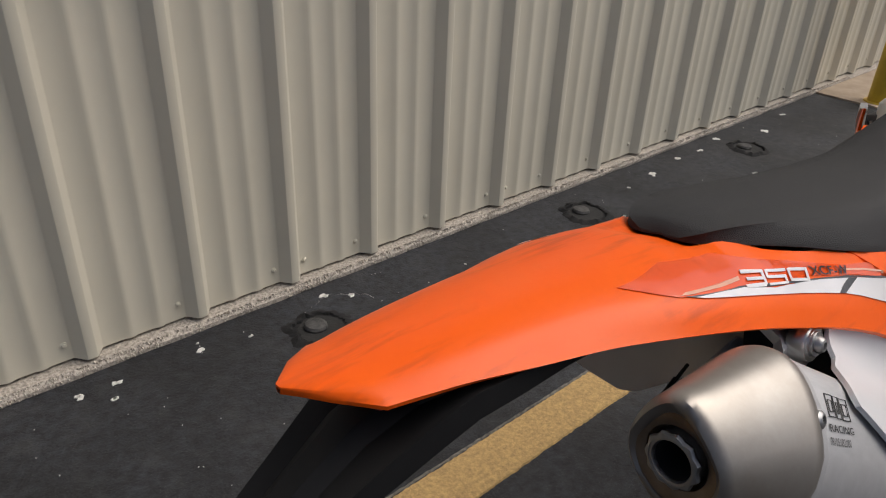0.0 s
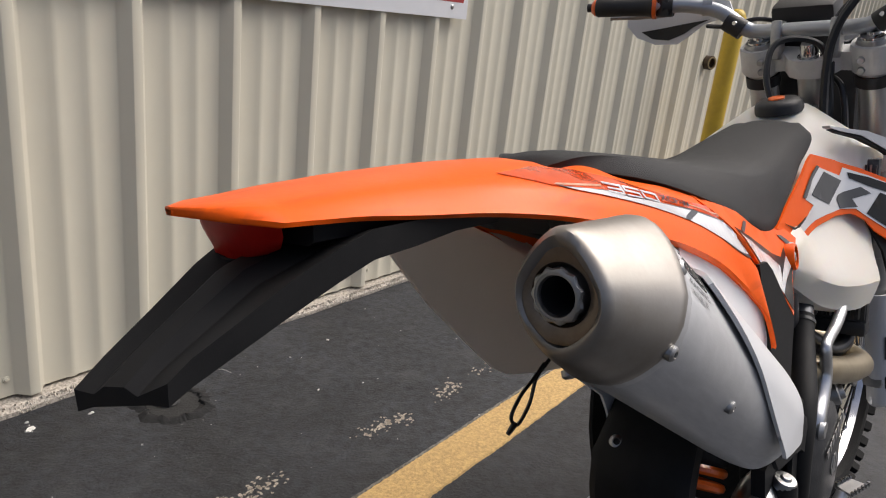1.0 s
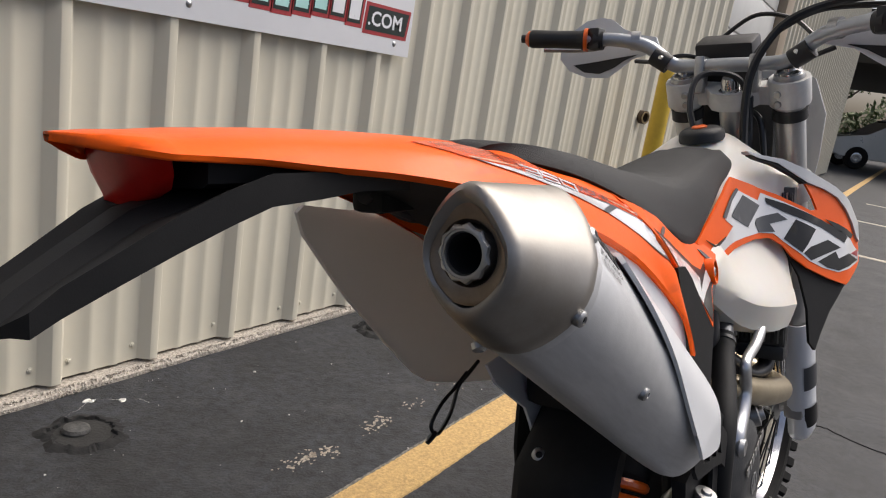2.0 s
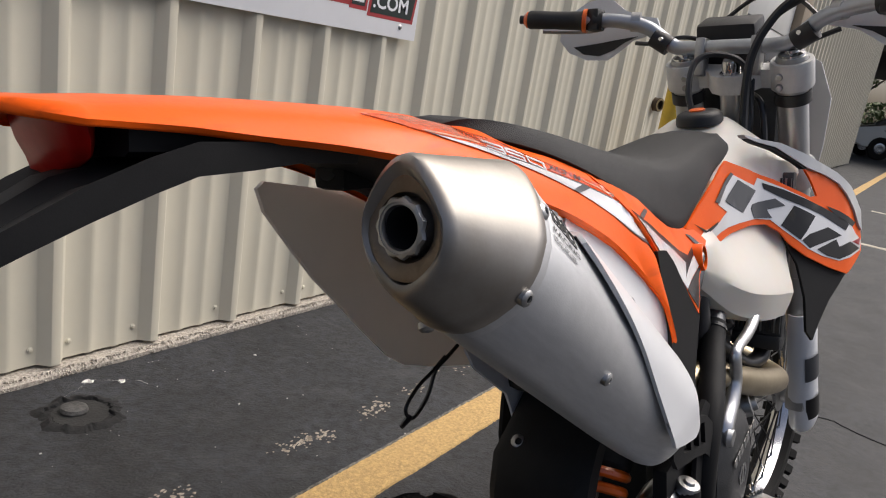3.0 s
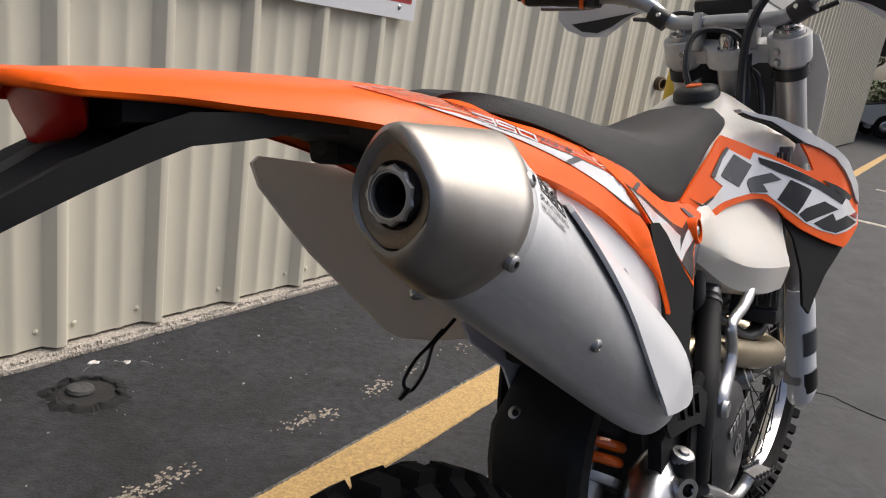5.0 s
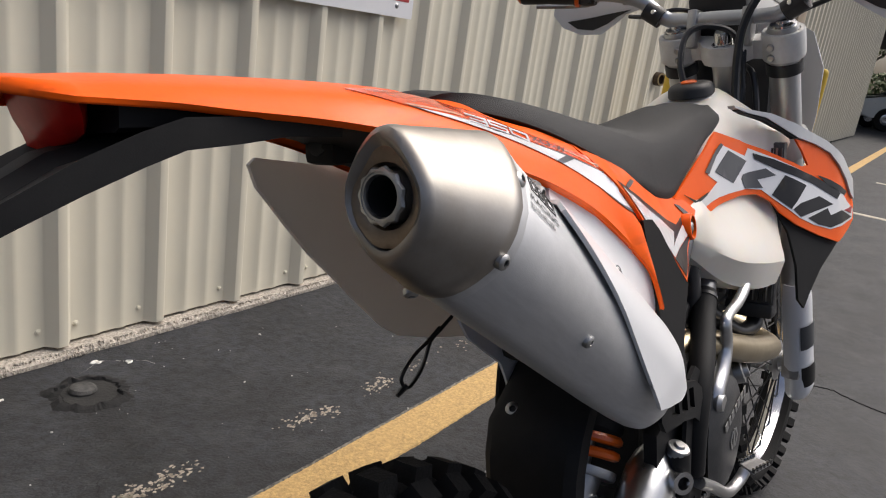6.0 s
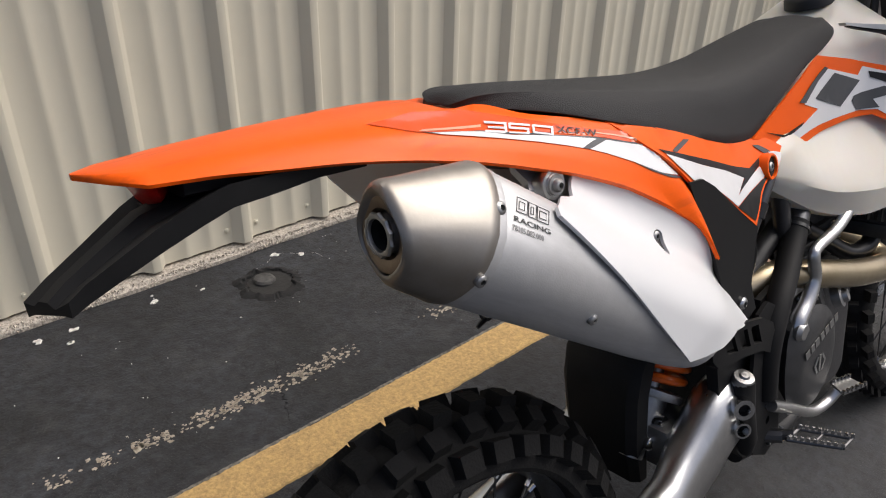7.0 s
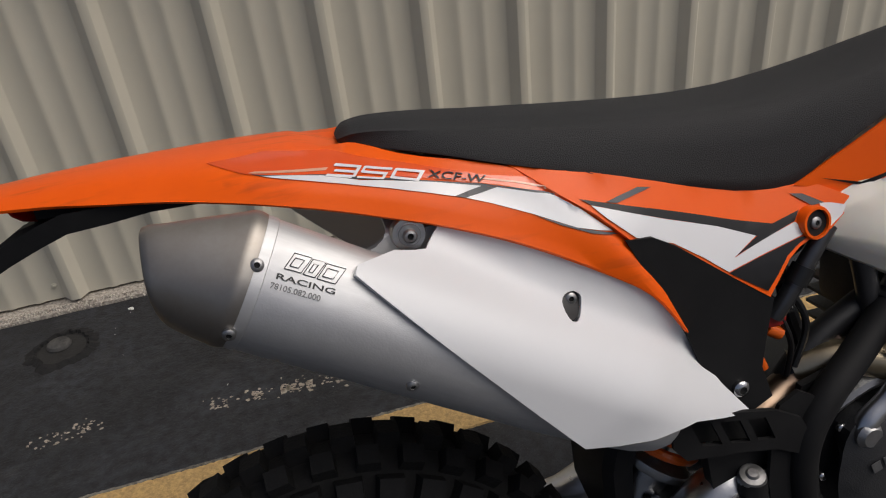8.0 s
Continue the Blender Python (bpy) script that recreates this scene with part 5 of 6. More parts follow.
for s in (-1, 1):
    sh = part("shroud", sheet(SHROUD, on_side(shroud_y, s), 0.004, 0.014), M_ORANGE, bike, "orange plastic radiator shroud with bold graphics", 60)
    part("wing", sheet(WING if s < 0 else [p for p in WING if p[0] > 0.44], on_side(shroud_y, s, 0.004), 0.012, 0.012), M_SILVERP, sh, "silver-grey upper edge of the shroud", 50)
    if s < 0:
        # black strip laid in to stand for the shaded gap
        part("wing_gap", sheet(GAP, on_side(shroud_y, s, 0.002), 0.010, 0.02), M_BLACKM, sh, "black strip for the shaded gap under the edge")
    part("louvre", sheet(LOUVRE, on_side(lambda x, z: shroud_y(x, z) - 0.008, s), 0.005, 0.03), M_BLACKM, sh, "black radiator louvre")
    part("decal", sheet(PLATE, on_side(shroud_y, s, 0.0010), 0.0006, 0.014), M_WDECAL, sh, "white decal")
    for pts, m in (([(0.2396, 0.8989), (0.2962, 0.8793), (0.2504, 0.8459), (0.1948, 0.8671)], M_GREYG),
                   ([(0.2826, 0.8579), (0.3363, 0.8655), (0.3575, 0.8528), (0.3179, 0.8473), (0.3282, 0.8330), (0.2867, 0.8348), (0.2769, 0.8509)], M_GREYG),
                   ([(0.3766, 0.8522), (0.4263, 0.8322), (0.3866, 0.7936), (0.3466, 0.8201)], M_BLACKG),
                   ([(0.3904, 0.7924), (0.4081, 0.8021), (0.4603, 0.8109), (0.4995, 0.7938), (0.4431, 0.7843), (0.4073, 0.7778)], M_BLACKG),
                   ([(0.4269, 0.7745), (0.4824, 0.7878), (0.4905, 0.7742), (0.5255, 0.7809), (0.5693, 0.7648), (0.4889, 0.7521), (0.4539, 0.7608)], M_BLACKG),
                   ([(0.3115, 0.8919), (0.3543, 0.8801), (0.4465, 0.8470), (0.5129, 0.8203), (0.5224, 0.8118), (0.5117, 0.8022), (0.4448, 0.8334), (0.3535, 0.8651), (0.3146, 0.8817)], M_BLACKG),
                   ([(0.4582, 0.8486), (0.4941, 0.8382), (0.5526, 0.8139), (0.5411, 0.8074), (0.4924, 0.8253)], M_BLACKG),
                   ([(0.2183, 0.9108), (0.2258, 0.9080), (0.1658, 0.8652), (0.1481, 0.8687)], M_GREYG),
                   ([(0.0549, 0.8430), (0.1074, 0.8243), (0.1515, 0.8340), (0.1588, 0.8385), (0.1040, 0.8295)], M_BLACKG),
                   ([(0.5370, 0.7800), (0.5735, 0.7843), (0.5689, 0.7711)], M_SIGNRED)):
        part("decal", sheet(pts, on_side(shroud_y, s, 0.0020), 0.0006, 0.014), m, sh)

# -- radiators behind the shrouds --
for s in (-1, 1):
    rad = part("radiator", box((0.385, min(s * 0.08, s * 0.164), 0.61), (0.41, max(s * 0.08, s * 0.164), 0.908), 0.004), M_RAD, bike, "dark finned radiator")
    for i in range(11):
        y = s * (0.084 + 0.0076 * i)
        part("fin", box((0.379, y - 0.0012, 0.625), (0.387, y + 0.0012, 0.898)), M_CAST if i % 3 == 0 else M_RAD, rad)
    part("radiator_tank", box((0.378, min(s * 0.08, s * 0.165), 0.592), (0.418, max(s * 0.08, s * 0.165), 0.62), 0.008), M_ENGINE, rad)
    part("hose", tube(spline([(0.41, s * 0.13, 0.60), (0.39, s * 0.13, 0.575), (0.35, s * 0.115, 0.57), (0.31, s * 0.09, 0.60), (0.27, s * 0.07, 0.63)], 5), 0.015, 12), M_CABLE, rad, "black coolant hose")

# -- fork, clamps, bars: turned a little to the right --
STEER = radians(-4)
RAKE = radians(26.5)
HEAD = Vector((0.535, -0.020, 1.0))
down = Vector((math.sin(RAKE), 0, -math.cos(RAKE)))
TURN_M = Matrix.Translation(HEAD) @ Matrix.Rotation(-STEER, 4, down) @ Matrix.Translation(-HEAD)
fork = part("fork", tube([TURN_M @ (HEAD - down * 0.08), TURN_M @ (HEAD + down * 0.16)], 0.024, 18), M_FORK, bike, "steering stem of the fork")


def steer(bm):
    bm.transform(TURN_M)
    return bm


ahead = Vector((math.cos(RAKE), 0, math.sin(RAKE)))
for s in (-1, 1):
    a = HEAD + ahead * 0.028 + Vector((0, s * 0.100, 0))
    leg = part("fork_leg", steer(lathe([(0.0, -0.125), (0.014, -0.125), (0.016, -0.121), (0.026, -0.120), (0.0275, -0.116), (0.0275, 0.28), (0.029, 0.29), (0.029, 0.36), (0.0245, 0.365), (0.024, 0.42), (0.024, 0.66), (0.0, 0.66)], a, down, 28)), M_FORK, fork, "grey fork tube")
    part("fork_cap", steer(lathe([(0.0, -0.131), (0.011, -0.131), (0.012, -0.126), (0.0225, -0.124), (0.0235, -0.118)], a, down, 24)), M_CHROME, fork, "silver fork cap")
    for z0, z1 in ((-0.112, -0.060), (0.095, 0.145)):
        bm = steer(lathe([(0.029, z0), (0.0365, z0), (0.038, z0 + 0.004), (0.038, z1 - 0.004), (0.0365, z1), (0.029, z1)], a, down, 28, closed_profile=True))
        part("clamp_ring", bm, M_CLAMP, fork, "cast aluminium clamp ring")
    part("clamp_band", steer(lathe([(0.029, -0.052), (0.0325, -0.052), (0.0325, -0.030), (0.029, -0.030)], a, down, 28, closed_profile=True)), M_BLACKP, fork, "black rubber band")
    for z in (-0.092, -0.072):
        part("clamp_bolt", steer(lathe([(0.0, 0.006), (0.0055, 0.006), (0.007, 0.003), (0.007, -0.004)], a + down * z - ahead * 0.036 + Vector((0, -s * 0.012, 0)), -ahead, 12)), M_CAST, fork)
    # axle lug and lower guard
    foot = a + down * 0.70
    part("axle_lug", steer(box((-0.035, -0.022, -0.05), (0.05, 0.022, 0.05), 0.012, Matrix.Translation(foot))), M_CAST, fork, "cast axle lug")
    rings = []
    for d, wy, wx in ((0.46, 0.030, 0.034), (0.52, 0.036, 0.040), (0.62, 0.036, 0.042), (0.72, 0.037, 0.044), (0.785, 0.036, 0.046), (0.81, 0.028, 0.036), (0.822, 0.014, 0.02)):
        c = a + down * d + Vector((0, s * 0.004, 0))
        rings.append([c + ahead * (wx * math.cos(t)) + Vector((0, s * wy * math.sin(t), 0)) for t in np.linspace(-0.5, math.pi + 0.5, 14)])
    gb = bmesh.new()
    V = [[gb.verts.new(p) for p in r] for r in rings]
    for r0, r1 in zip(V, V[1:]):
        for i in range(13):
            gb.faces.new((r0[i], r0[i + 1], r1[i + 1], r1[i]))
    bmesh.ops.recalc_face_normals(gb, faces=gb.faces)
    bmesh.ops.solidify(gb, geom=list(gb.faces), thickness=0.003)
    guard = part("fork_guard", steer(gb), M_WHITEP, fork, "white plastic fork guard with grey graphics")
    for d0, d1, m in ((0.575, 0.645, M_GREYG), (0.70, 0.765, M_BLACKG)):
        gb = bmesh.new()
        rr = []
        for d in np.linspace(d0, d1, 4):
            c = a + down * d + Vector((0, s * 0.004, 0))
            rr.append([gb.verts.new(c + ahead * (0.0425 * math.cos(t) - 0.000) + Vector((0, s * 0.0395 * math.sin(t), 0))) for t in np.linspace(1.45, math.pi - 0.55, 8)])
        for r0, r1 in zip(rr, rr[1:]):
            for i in range(7):
                gb.faces.new((r0[i], r0[i + 1], r1[i + 1], r1[i]))
        part("decal", steer(gb), m, guard) if guard.parent.parent is None else part("guard_decal", steer(gb), m, fork)
for z0, z1 in ((-0.100, -0.064), (0.10, 0.14)):
    bm = sheet([(-0.082, -0.004), (-0.05, 0.000), (-0.034, -0.026), (-0.016, -0.036), (0.016, -0.036), (0.034, -0.026), (0.05, 0.000), (0.082, -0.004), (0.085, 0.04), (0.03, 0.030), (-0.03, 0.030), (-0.085, 0.04)], lambda u, v: (HEAD + Vector((0, u, 0)) + ahead * (v + 0.01) + down * z0, -down), z1 - z0, 0.03)
    part("triple_clamp", steer(bm), M_CLAMP, fork, "cast aluminium triple clamp", 30)
part("stem_nut", steer(lathe([(0.0, -0.125), (0.014, -0.125), (0.017, -0.118), (0.017, -0.10), (0.022, -0.10)], HEAD, down, 18)), M_CHROME, fork, "steel stem nut")

BARC = HEAD - down * 0.122 + ahead * 0.02 + Vector((0, 0.012, 0.020))
bar_path = [(-0.080, 0.385, 0.058), (-0.045, 0.28, 0.058), (-0.028, 0.225, 0.057), (-0.012, 0.164, 0.042), (0.0, 0.116, 0.008), (0.004, 0.085, 0.0), (0.004, 0.0, 0.0), (0.004, -0.085, 0.0), (0.0, -0.116, 0.008), (-0.012, -0.164, 0.042), (-0.028, -0.225, 0.057), (-0.045, -0.28, 0.058), (-0.080, -0.385, 0.058)]
bar = part("handlebar", steer(tube(spline([BARC + Vector(p) for p in bar_path], 6), 0.0142, 16)), M_BAR, bike, "grey anodised tapered handlebar")
for s in (-1, 1):
    part("bar_clamp", steer(box((-0.016, -0.010, -0.055), (0.016, 0.010, 0.018), 0.005, Matrix.Translation(BARC + Vector((0.002, s * 0.052, 0))))), M_CAST, bar, "cast bar clamp")
    g0, g1 = BARC + Vector((-0.090, s * 0.405, 0.062)), BARC + Vector((-0.048, s * 0.288, 0.058))
    w = (g0 - g1).normalized()
    part("grip", steer(tube([g1 + w * t for t in (0, 0.004, 0.008, 0.03, 0.06, 0.09, 0.115, 0.122)], [0.022, 0.022, 0.0195, 0.019, 0.0185, 0.0190, 0.0195, 0.016], 16)), M_BLACKP, bar, "black rubber grip")
    part("grip_flange", steer(tube([g1 - w * 0.006, g1 + w * 0.002], 0.0245, 20)), M_SPRING, bar, "orange grip flange")
    part("bar_end", steer(tube([g0 - w * 0.014, g0 - w * 0.002, g0 + w * 0.004], [0.0172, 0.0172, 0.012], 16)), M_SPRING, bar, "orange grip end")
    part("bar_plug", steer(tube([g0, g0 + w * 0.014], 0.009, 12)), M_BLACKP, bar)
    for q, hw in ((-0.012, 0.010), (0.085, 0.009)):
        c = g1 - w * (0.028 if q < 0 else 0.105)
        part("perch", steer(tube([c - w * hw, c + w * hw], 0.0195, 14)), M_BLACKP if q < 0 else M_CAST, bar, "lever perch clamp")
    part("perch_clamp", steer(tube([BARC + Vector((-0.002, s * 0.118, 0.004)), BARC + Vector((-0.008, s * 0.150, 0.024))], 0.0195, 14)), M_BLACKP, bar, "black clamp on the bar")
    part("perch_bolt", steer(lathe([(0.0, 0.005), (0.004, 0.005), (0.0055, 0.002), (0.0055, -0.01)], BARC + Vector((-0.022, s * 0.128, 0.016)), (-1, 0, 0.2), 10)), M_CHROME, bar)
    part("switch_block", steer(box((-0.016, -0.014, -0.020), (0.018, 0.014, 0.024), 0.005, Matrix.Translation(g1 - w * 0.022))), M_BLACKP, bar, "black switch block")
    part("adjuster", steer(tube([g1 - w * 0.05 + Vector((0.02, 0, -0.004)), g1 - w * 0.085 + Vector((0.022, 0, -0.006))], 0.005, 10)), M_CAST, bar, "silver cable adjuster")
    # lever
    part("lever", steer(tube(spline([g1 - w * 0.03 + Vector((0.03, 0, -0.004)), g1 + Vector((0.055, 0, -0.012)), g1 + w * 0.05 + Vector((0.060, 0, -0.016)), g1 + w * 0.115 + Vector((0.05, 0, -0.018))], 5), 0.0052, 8)), M_CAST, bar, "aluminium lever")
    # hand guard: shell with a dark lower cut
    C = g1 + Vector((0.068, 0, 0.0))

    def guard_place(u, v, C=C, s=s):
        bulge = 0.02 * (1 - (u / 0.13) ** 2)
        return C + Vector((bulge - 0.04 * max(0, u) * 2, s * u, v)), Vector((1, 0, 0))

    shell = sheet([(-0.140, -0.012), (-0.131, 0.006), (-0.090, 0.014), (-0.049, 0.030), (-0.020, 0.052), (0.007, 0.058), (0.040, 0.052), (0.072, 0.030), (0.095, -0.008), (0.096, -0.030), (0.075, -0.056), (0.035, -0.072), (-0.015, -0.073), (-0.045, -0.055), (-0.075, -0.035), (-0.138, -0.022)], guard_place, 0.004, 0.02)
    part("hand_guard", steer(shell), M_WHITEP, bar, "white plastic hand guard")
    part("guard_insert", steer(sheet([(0.064, -0.044), (0.040, -0.060), (0.005, -0.064), (-0.030, -0.052), (-0.055, -0.038), (-0.088, -0.027), (-0.03, -0.032)], lambda u, v: (guard_place(u, v)[0] - Vector((0.007, 0, 0)), Vector((-1, 0, 0))), 0.002, 0.03)), M_BLACKP, bar, "black insert of the guard")
part("speedometer", steer(box((-0.03, -0.058, -0.085), (0.032, 0.058, 0.036), 0.010, Matrix.Translation(BARC + Vector((0.060, 0.020, 0.024))) @ Matrix.Rotation(radians(-25), 4, "Y"))), M_BLACKP, bike, "black instrument housing")
part("front_plate", steer(sheet([(-0.135, 0.10), (-0.08, 0.13), (0.08, 0.13), (0.135, 0.10), (0.158, 0.03), (0.145, -0.06), (0.11, -0.20), (0.05, -0.24), (-0.05, -0.24), (-0.11, -0.20), (-0.145, -0.06), (-0.158, 0.03)], lambda u, v: (Vector((0.70 - v * 0.35 + 0.03 - 2.0 * u * u, u, 1.02 + v)), Vector((-1, 0, 0))), 0.004, 0.03)), M_WHITEP, bike, "white front headlight mask")
for path, r in ((((0.462, -0.058, 0.90), (0.455, -0.058, 0.966), (0.452, -0.057, 1.012), (0.450, -0.058, 1.062), (0.450, -0.064, 1.111), (0.452, -0.083, 1.158), (0.462, -0.121, 1.205), (0.475, -0.19, 1.232), (0.475, -0.28, 1.235), (0.47, -0.36, 1.20)), 0.0078),
                (((0.62, 0.06, 1.18), (0.63, 0.03, 1.215), (0.63, -0.03, 1.25), (0.62, -0.10, 1.235), (0.58, -0.15, 1.19)), 0.0045),
                (((0.48, -0.058, 0.88), (0.485, -0.060, 1.0), (0.495, -0.056, 1.09), (0.51, -0.052, 1.14), (0.515, -0.074, 1.178), (0.515, -0.11, 1.206), (0.50, -0.175, 1.228), (0.485, -0.28, 1.222)), 0.0058),
                (((0.56, 0.20, 1.165), (0.55, 0.15, 1.16), (0.56, 0.10, 1.17), (0.58, 0.05, 1.16)), 0.0045),
                (((0.555, -0.19, 1.165), (0.55, -0.14, 1.145), (0.555, -0.10, 1.125), (0.57, -0.07, 1.11)), 0.0050),
                (((0.50, -0.09, 0.90), (0.495, -0.085, 0.98), (0.50, -0.075, 1.03), (0.53, -0.05, 1.05)), 0.0060),
                (((0.385, 0.012, 1.0), (0.40, 0.03, 1.05), (0.43, 0.03, 1.105), (0.455, 0.0, 1.12), (0.475, -0.045, 1.10), (0.485, -0.06, 1.02), (0.49, -0.06, 0.93)), 0.0060)):
    part("cable", tube(spline(path, 8), r, 8), M_CABLE, bike, "black cable" if r < 0.006 else "black hose")
# added black box that darkens the view between the fork legs
part("headlight_back", box((0.60, -0.085, 0.90), (0.66, 0.075, 1.12), 0.02), M_BLACKP, bike, "black box added to darken the space between the fork legs")
part("wiring_box", box((0.47, -0.035, 0.90), (0.53, 0.03, 1.0), 0.008), M_BLACKP, bike)
part("wiring_label", box((0.462, -0.012, 0.945), (0.470, 0.03, 0.995), 0.002), M_WHITEP, bike, "pale sticker")

# -- frame, engine and running gear --
for s in (-1, 1):
    part("frame_spar", tube(spline([(0.50, s * 0.04, 0.90), (0.36, s * 0.08, 0.80), (0.20, s * 0.085, 0.70), (0.06, s * 0.085, 0.62), (0.0, s * 0.09, 0.52), (-0.01, s * 0.10, 0.40)], 6), 0.017, 12), M_BLACKP, bike, "black frame spar")
    part("subframe_tube", tube(spline([(0.05, s * 0.085, 0.79), (-0.15, s * 0.085, 0.83), (-0.35, s * 0.08, 0.89), (-0.5, s * 0.06, 0.93)], 5), 0.011, 10), M_BLACKP, bike, "black subframe tube")
    part("down_tube", tube(spline([(0.50, s * 0.03, 0.88), (0.46, s * 0.05, 0.62), (0.38, s * 0.08, 0.36), (0.2, s * 0.10, 0.29), (0.0, s * 0.11, 0.33)], 6), 0.016, 12), M_BLACKP, bike, "black frame tube")
    part("air_box_cover", sheet([(-0.197, 0.838), (-0.169, 0.836), (-0.142, 0.820), (-0.045, 0.744), (-0.030, 0.735), (-0.040, 0.69), (-0.046, 0.655), (-0.034, 0.615), (-0.066, 0.600), (-0.098, 0.636), (-0.122, 0.680), (-0.134, 0.715), (-0.141, 0.729), (-0.173, 0.790)],
         on_side(lambda x, z: 0.142 + 0.05 * (0.75 - z) * (1 if z < 0.75 else 0), s), 0.004, 0.025), M_BLACKM, bike, "black plastic air box cover")
    part("frame_guard", sheet([(-0.025, 0.60), (0.0, 0.612), (0.02, 0.60), (0.016, 0.56), (0.012, 0.50), (0.052, 0.42), (0.070, 0.345), (0.035, 0.325), (-0.010, 0.35), (-0.03, 0.42), (-0.04, 0.50), (-0.035, 0.58)], on_side(lambda x, z: 0.142 + 0.012 * math.sin((z - 0.3) * 8), s), 0.006, 0.025,
         [[(0.0 + 0.006 * math.cos(a), 0.475 + 0.008 * math.sin(a)) for a in np.linspace(0, 5.6, 8)], [(0.022 + 0.006 * math.cos(a), 0.40 + 0.008 * math.sin(a)) for a in np.linspace(0, 5.6, 8)]]), M_BLACKM, bike, "black plastic frame guard")
bolt((-0.075, -0.150, 0.637), (0, -1, 0), 0.010, bike, M_CHROME)
bolt((0.085, -0.160, 0.534), (0, -1, 0), 0.010, bike, M_CHROME)
CUP, CUP_WAY = Vector((0.0345, -0.1185, 0.801)), (0.1, -1, 0.15)
part("seat_screw_cup", lathe([(0.0150, 0.0040), (0.0178, 0.0040), (0.0188, 0.0025), (0.0188, -0.016), (0.0150, -0.016)], CUP + Vector((0, -0.003, 0)), CUP_WAY, 28, closed_profile=True), M_ORANGE, bike, "orange-rimmed screw cup")
# shallow black disc stands for the shade of a deep recess
part("cup_shade_disc", lathe([(0.0, 0.0), (0.0154, 0.0), (0.0154, -0.014)], CUP + Vector((0, -0.0032, 0)), CUP_WAY, 24), M_DARK, bike, "black disc for the shade in the screw cup")
bolt(CUP + Vector((0, -0.0035, 0)), CUP_WAY, 0.0068, bike, M_CAST, h=0.003)
# dark tubes behind the side cover
M_TUBE = mat("dark_grey_metal_tube", (0.13, 0.13, 0.135), 0.34, 0.85, (0.10, 0.10, 0.105), 14, 1.0, 0.04, 300)
part("intake_boot", tube(spline([(0.104, -0.095, 0.80), (0.112, -0.097, 0.755), (0.128, -0.099, 0.690), (0.136, -0.101, 0.630), (0.128, -0.104, 0.57)], 5), 0.0135, 16), M_TUBE, bike, "dark grey metal tube")
part("frame_tube", tube([(0.225, -0.087, 0.765), (0.205, -0.094, 0.738), (0.182, -0.101, 0.710), (0.150, -0.111, 0.676)], 0.0180, 18), M_TUBE, bike, "dark grey frame tube")
rubber_path = spline([(0.155, -0.110, 0.681), (0.125, -0.119, 0.653), (0.082, -0.133, 0.622), (0.040, -0.145, 0.592), (0.014, -0.150, 0.556), (0.006, -0.150, 0.51), (0.012, -0.148, 0.45)], 6)
part("frame_rubber", tube(rubber_path, 0.0188, 16), M_BLACKM, bike, "black rubber frame cover")
part("hose_tie", tube([(0.150, -0.1115, 0.676), (0.146, -0.1125, 0.672)], 0.0205, 18), M_CABLE, bike)
part("frame_stay", tube([(0.060, -0.110, 0.79), (0.046, -0.112, 0.772), (0.008, -0.112, 0.712), (-0.005, -0.108, 0.69)], 0.0105, 12), M_TUBE, bike, "dark grey metal stay")
part("stay_clip", tube([(0.030, -0.112, 0.747), (0.018, -0.112, 0.728)], 0.0135, 12), M_CABLE, bike)
part("connector", box((-0.014, -0.112, 0.678), (0.010, -0.094, 0.698), 0.003, Matrix.Rotation(0.0, 4, "Y")), mat("red_connector", (0.30, 0.015, 0.012), 0.4), bike, "dark red plug")
part("connector", tube([(-0.012, -0.104, 0.676), (0.006, -0.104, 0.664)], 0.0085, 12), M_SPRING, bike, "orange plug")
part("connector", tube([(-0.022, -0.104, 0.640), (-0.014, -0.104, 0.622)], 0.006, 12), M_SPRING, bike, "orange plug")
part("connector", box((0.004, -0.110, 0.690), (0.022, -0.096, 0.706), 0.002), M_BLACKP, bike, "black plug")
bolt((0.013, -0.112, 0.698), (0, -1, 0), 0.0045, bike, M_CHROME)
for path, r in ((((-0.03, -0.10, 0.715), (-0.005, -0.108, 0.700), (0.012, -0.108, 0.670), (0.022, -0.105, 0.640), (0.020, -0.10, 0.60)), 0.0038), (((-0.025, -0.108, 0.705), (-0.022, -0.108, 0.67), (-0.026, -0.106, 0.63), (-0.02, -0.1, 0.60)), 0.003),
                (((0.0, -0.098, 0.73), (0.03, -0.10, 0.70), (0.045, -0.10, 0.66), (0.03, -0.10, 0.61)), 0.0045), (((0.02, -0.08, 0.76), (0.03, -0.08, 0.70), (0.05, -0.08, 0.64), (0.06, -0.09, 0.58)), 0.009)):
    part("cable", tube(spline(path, 6), r, 8), M_CABLE, bike, "black cable")
# two plain blocks added as dark backing behind the tubes and covers
part("throttle_body", box((0.175, -0.05, 0.605), (0.26, 0.05, 0.70), 0.02), M_ENGINE, bike, "dark block for the throttle body, added to darken the view through")
part("air_box", box((-0.16, -0.075, 0.62), (0.0, 0.075, 0.80), 0.02), M_BLACKM, bike, "black block for the air box, added as dark backing")
part("frame_gusset", sheet([(0.02, 0.60), (0.075, 0.615), (0.10, 0.57), (0.085, 0.50), (0.055, 0.45), (0.03, 0.47), (0.01, 0.53)], on_side(lambda x, z: 0.128, -1), 0.010, 0.03), M_BLACKM, bike, "black frame gusset")

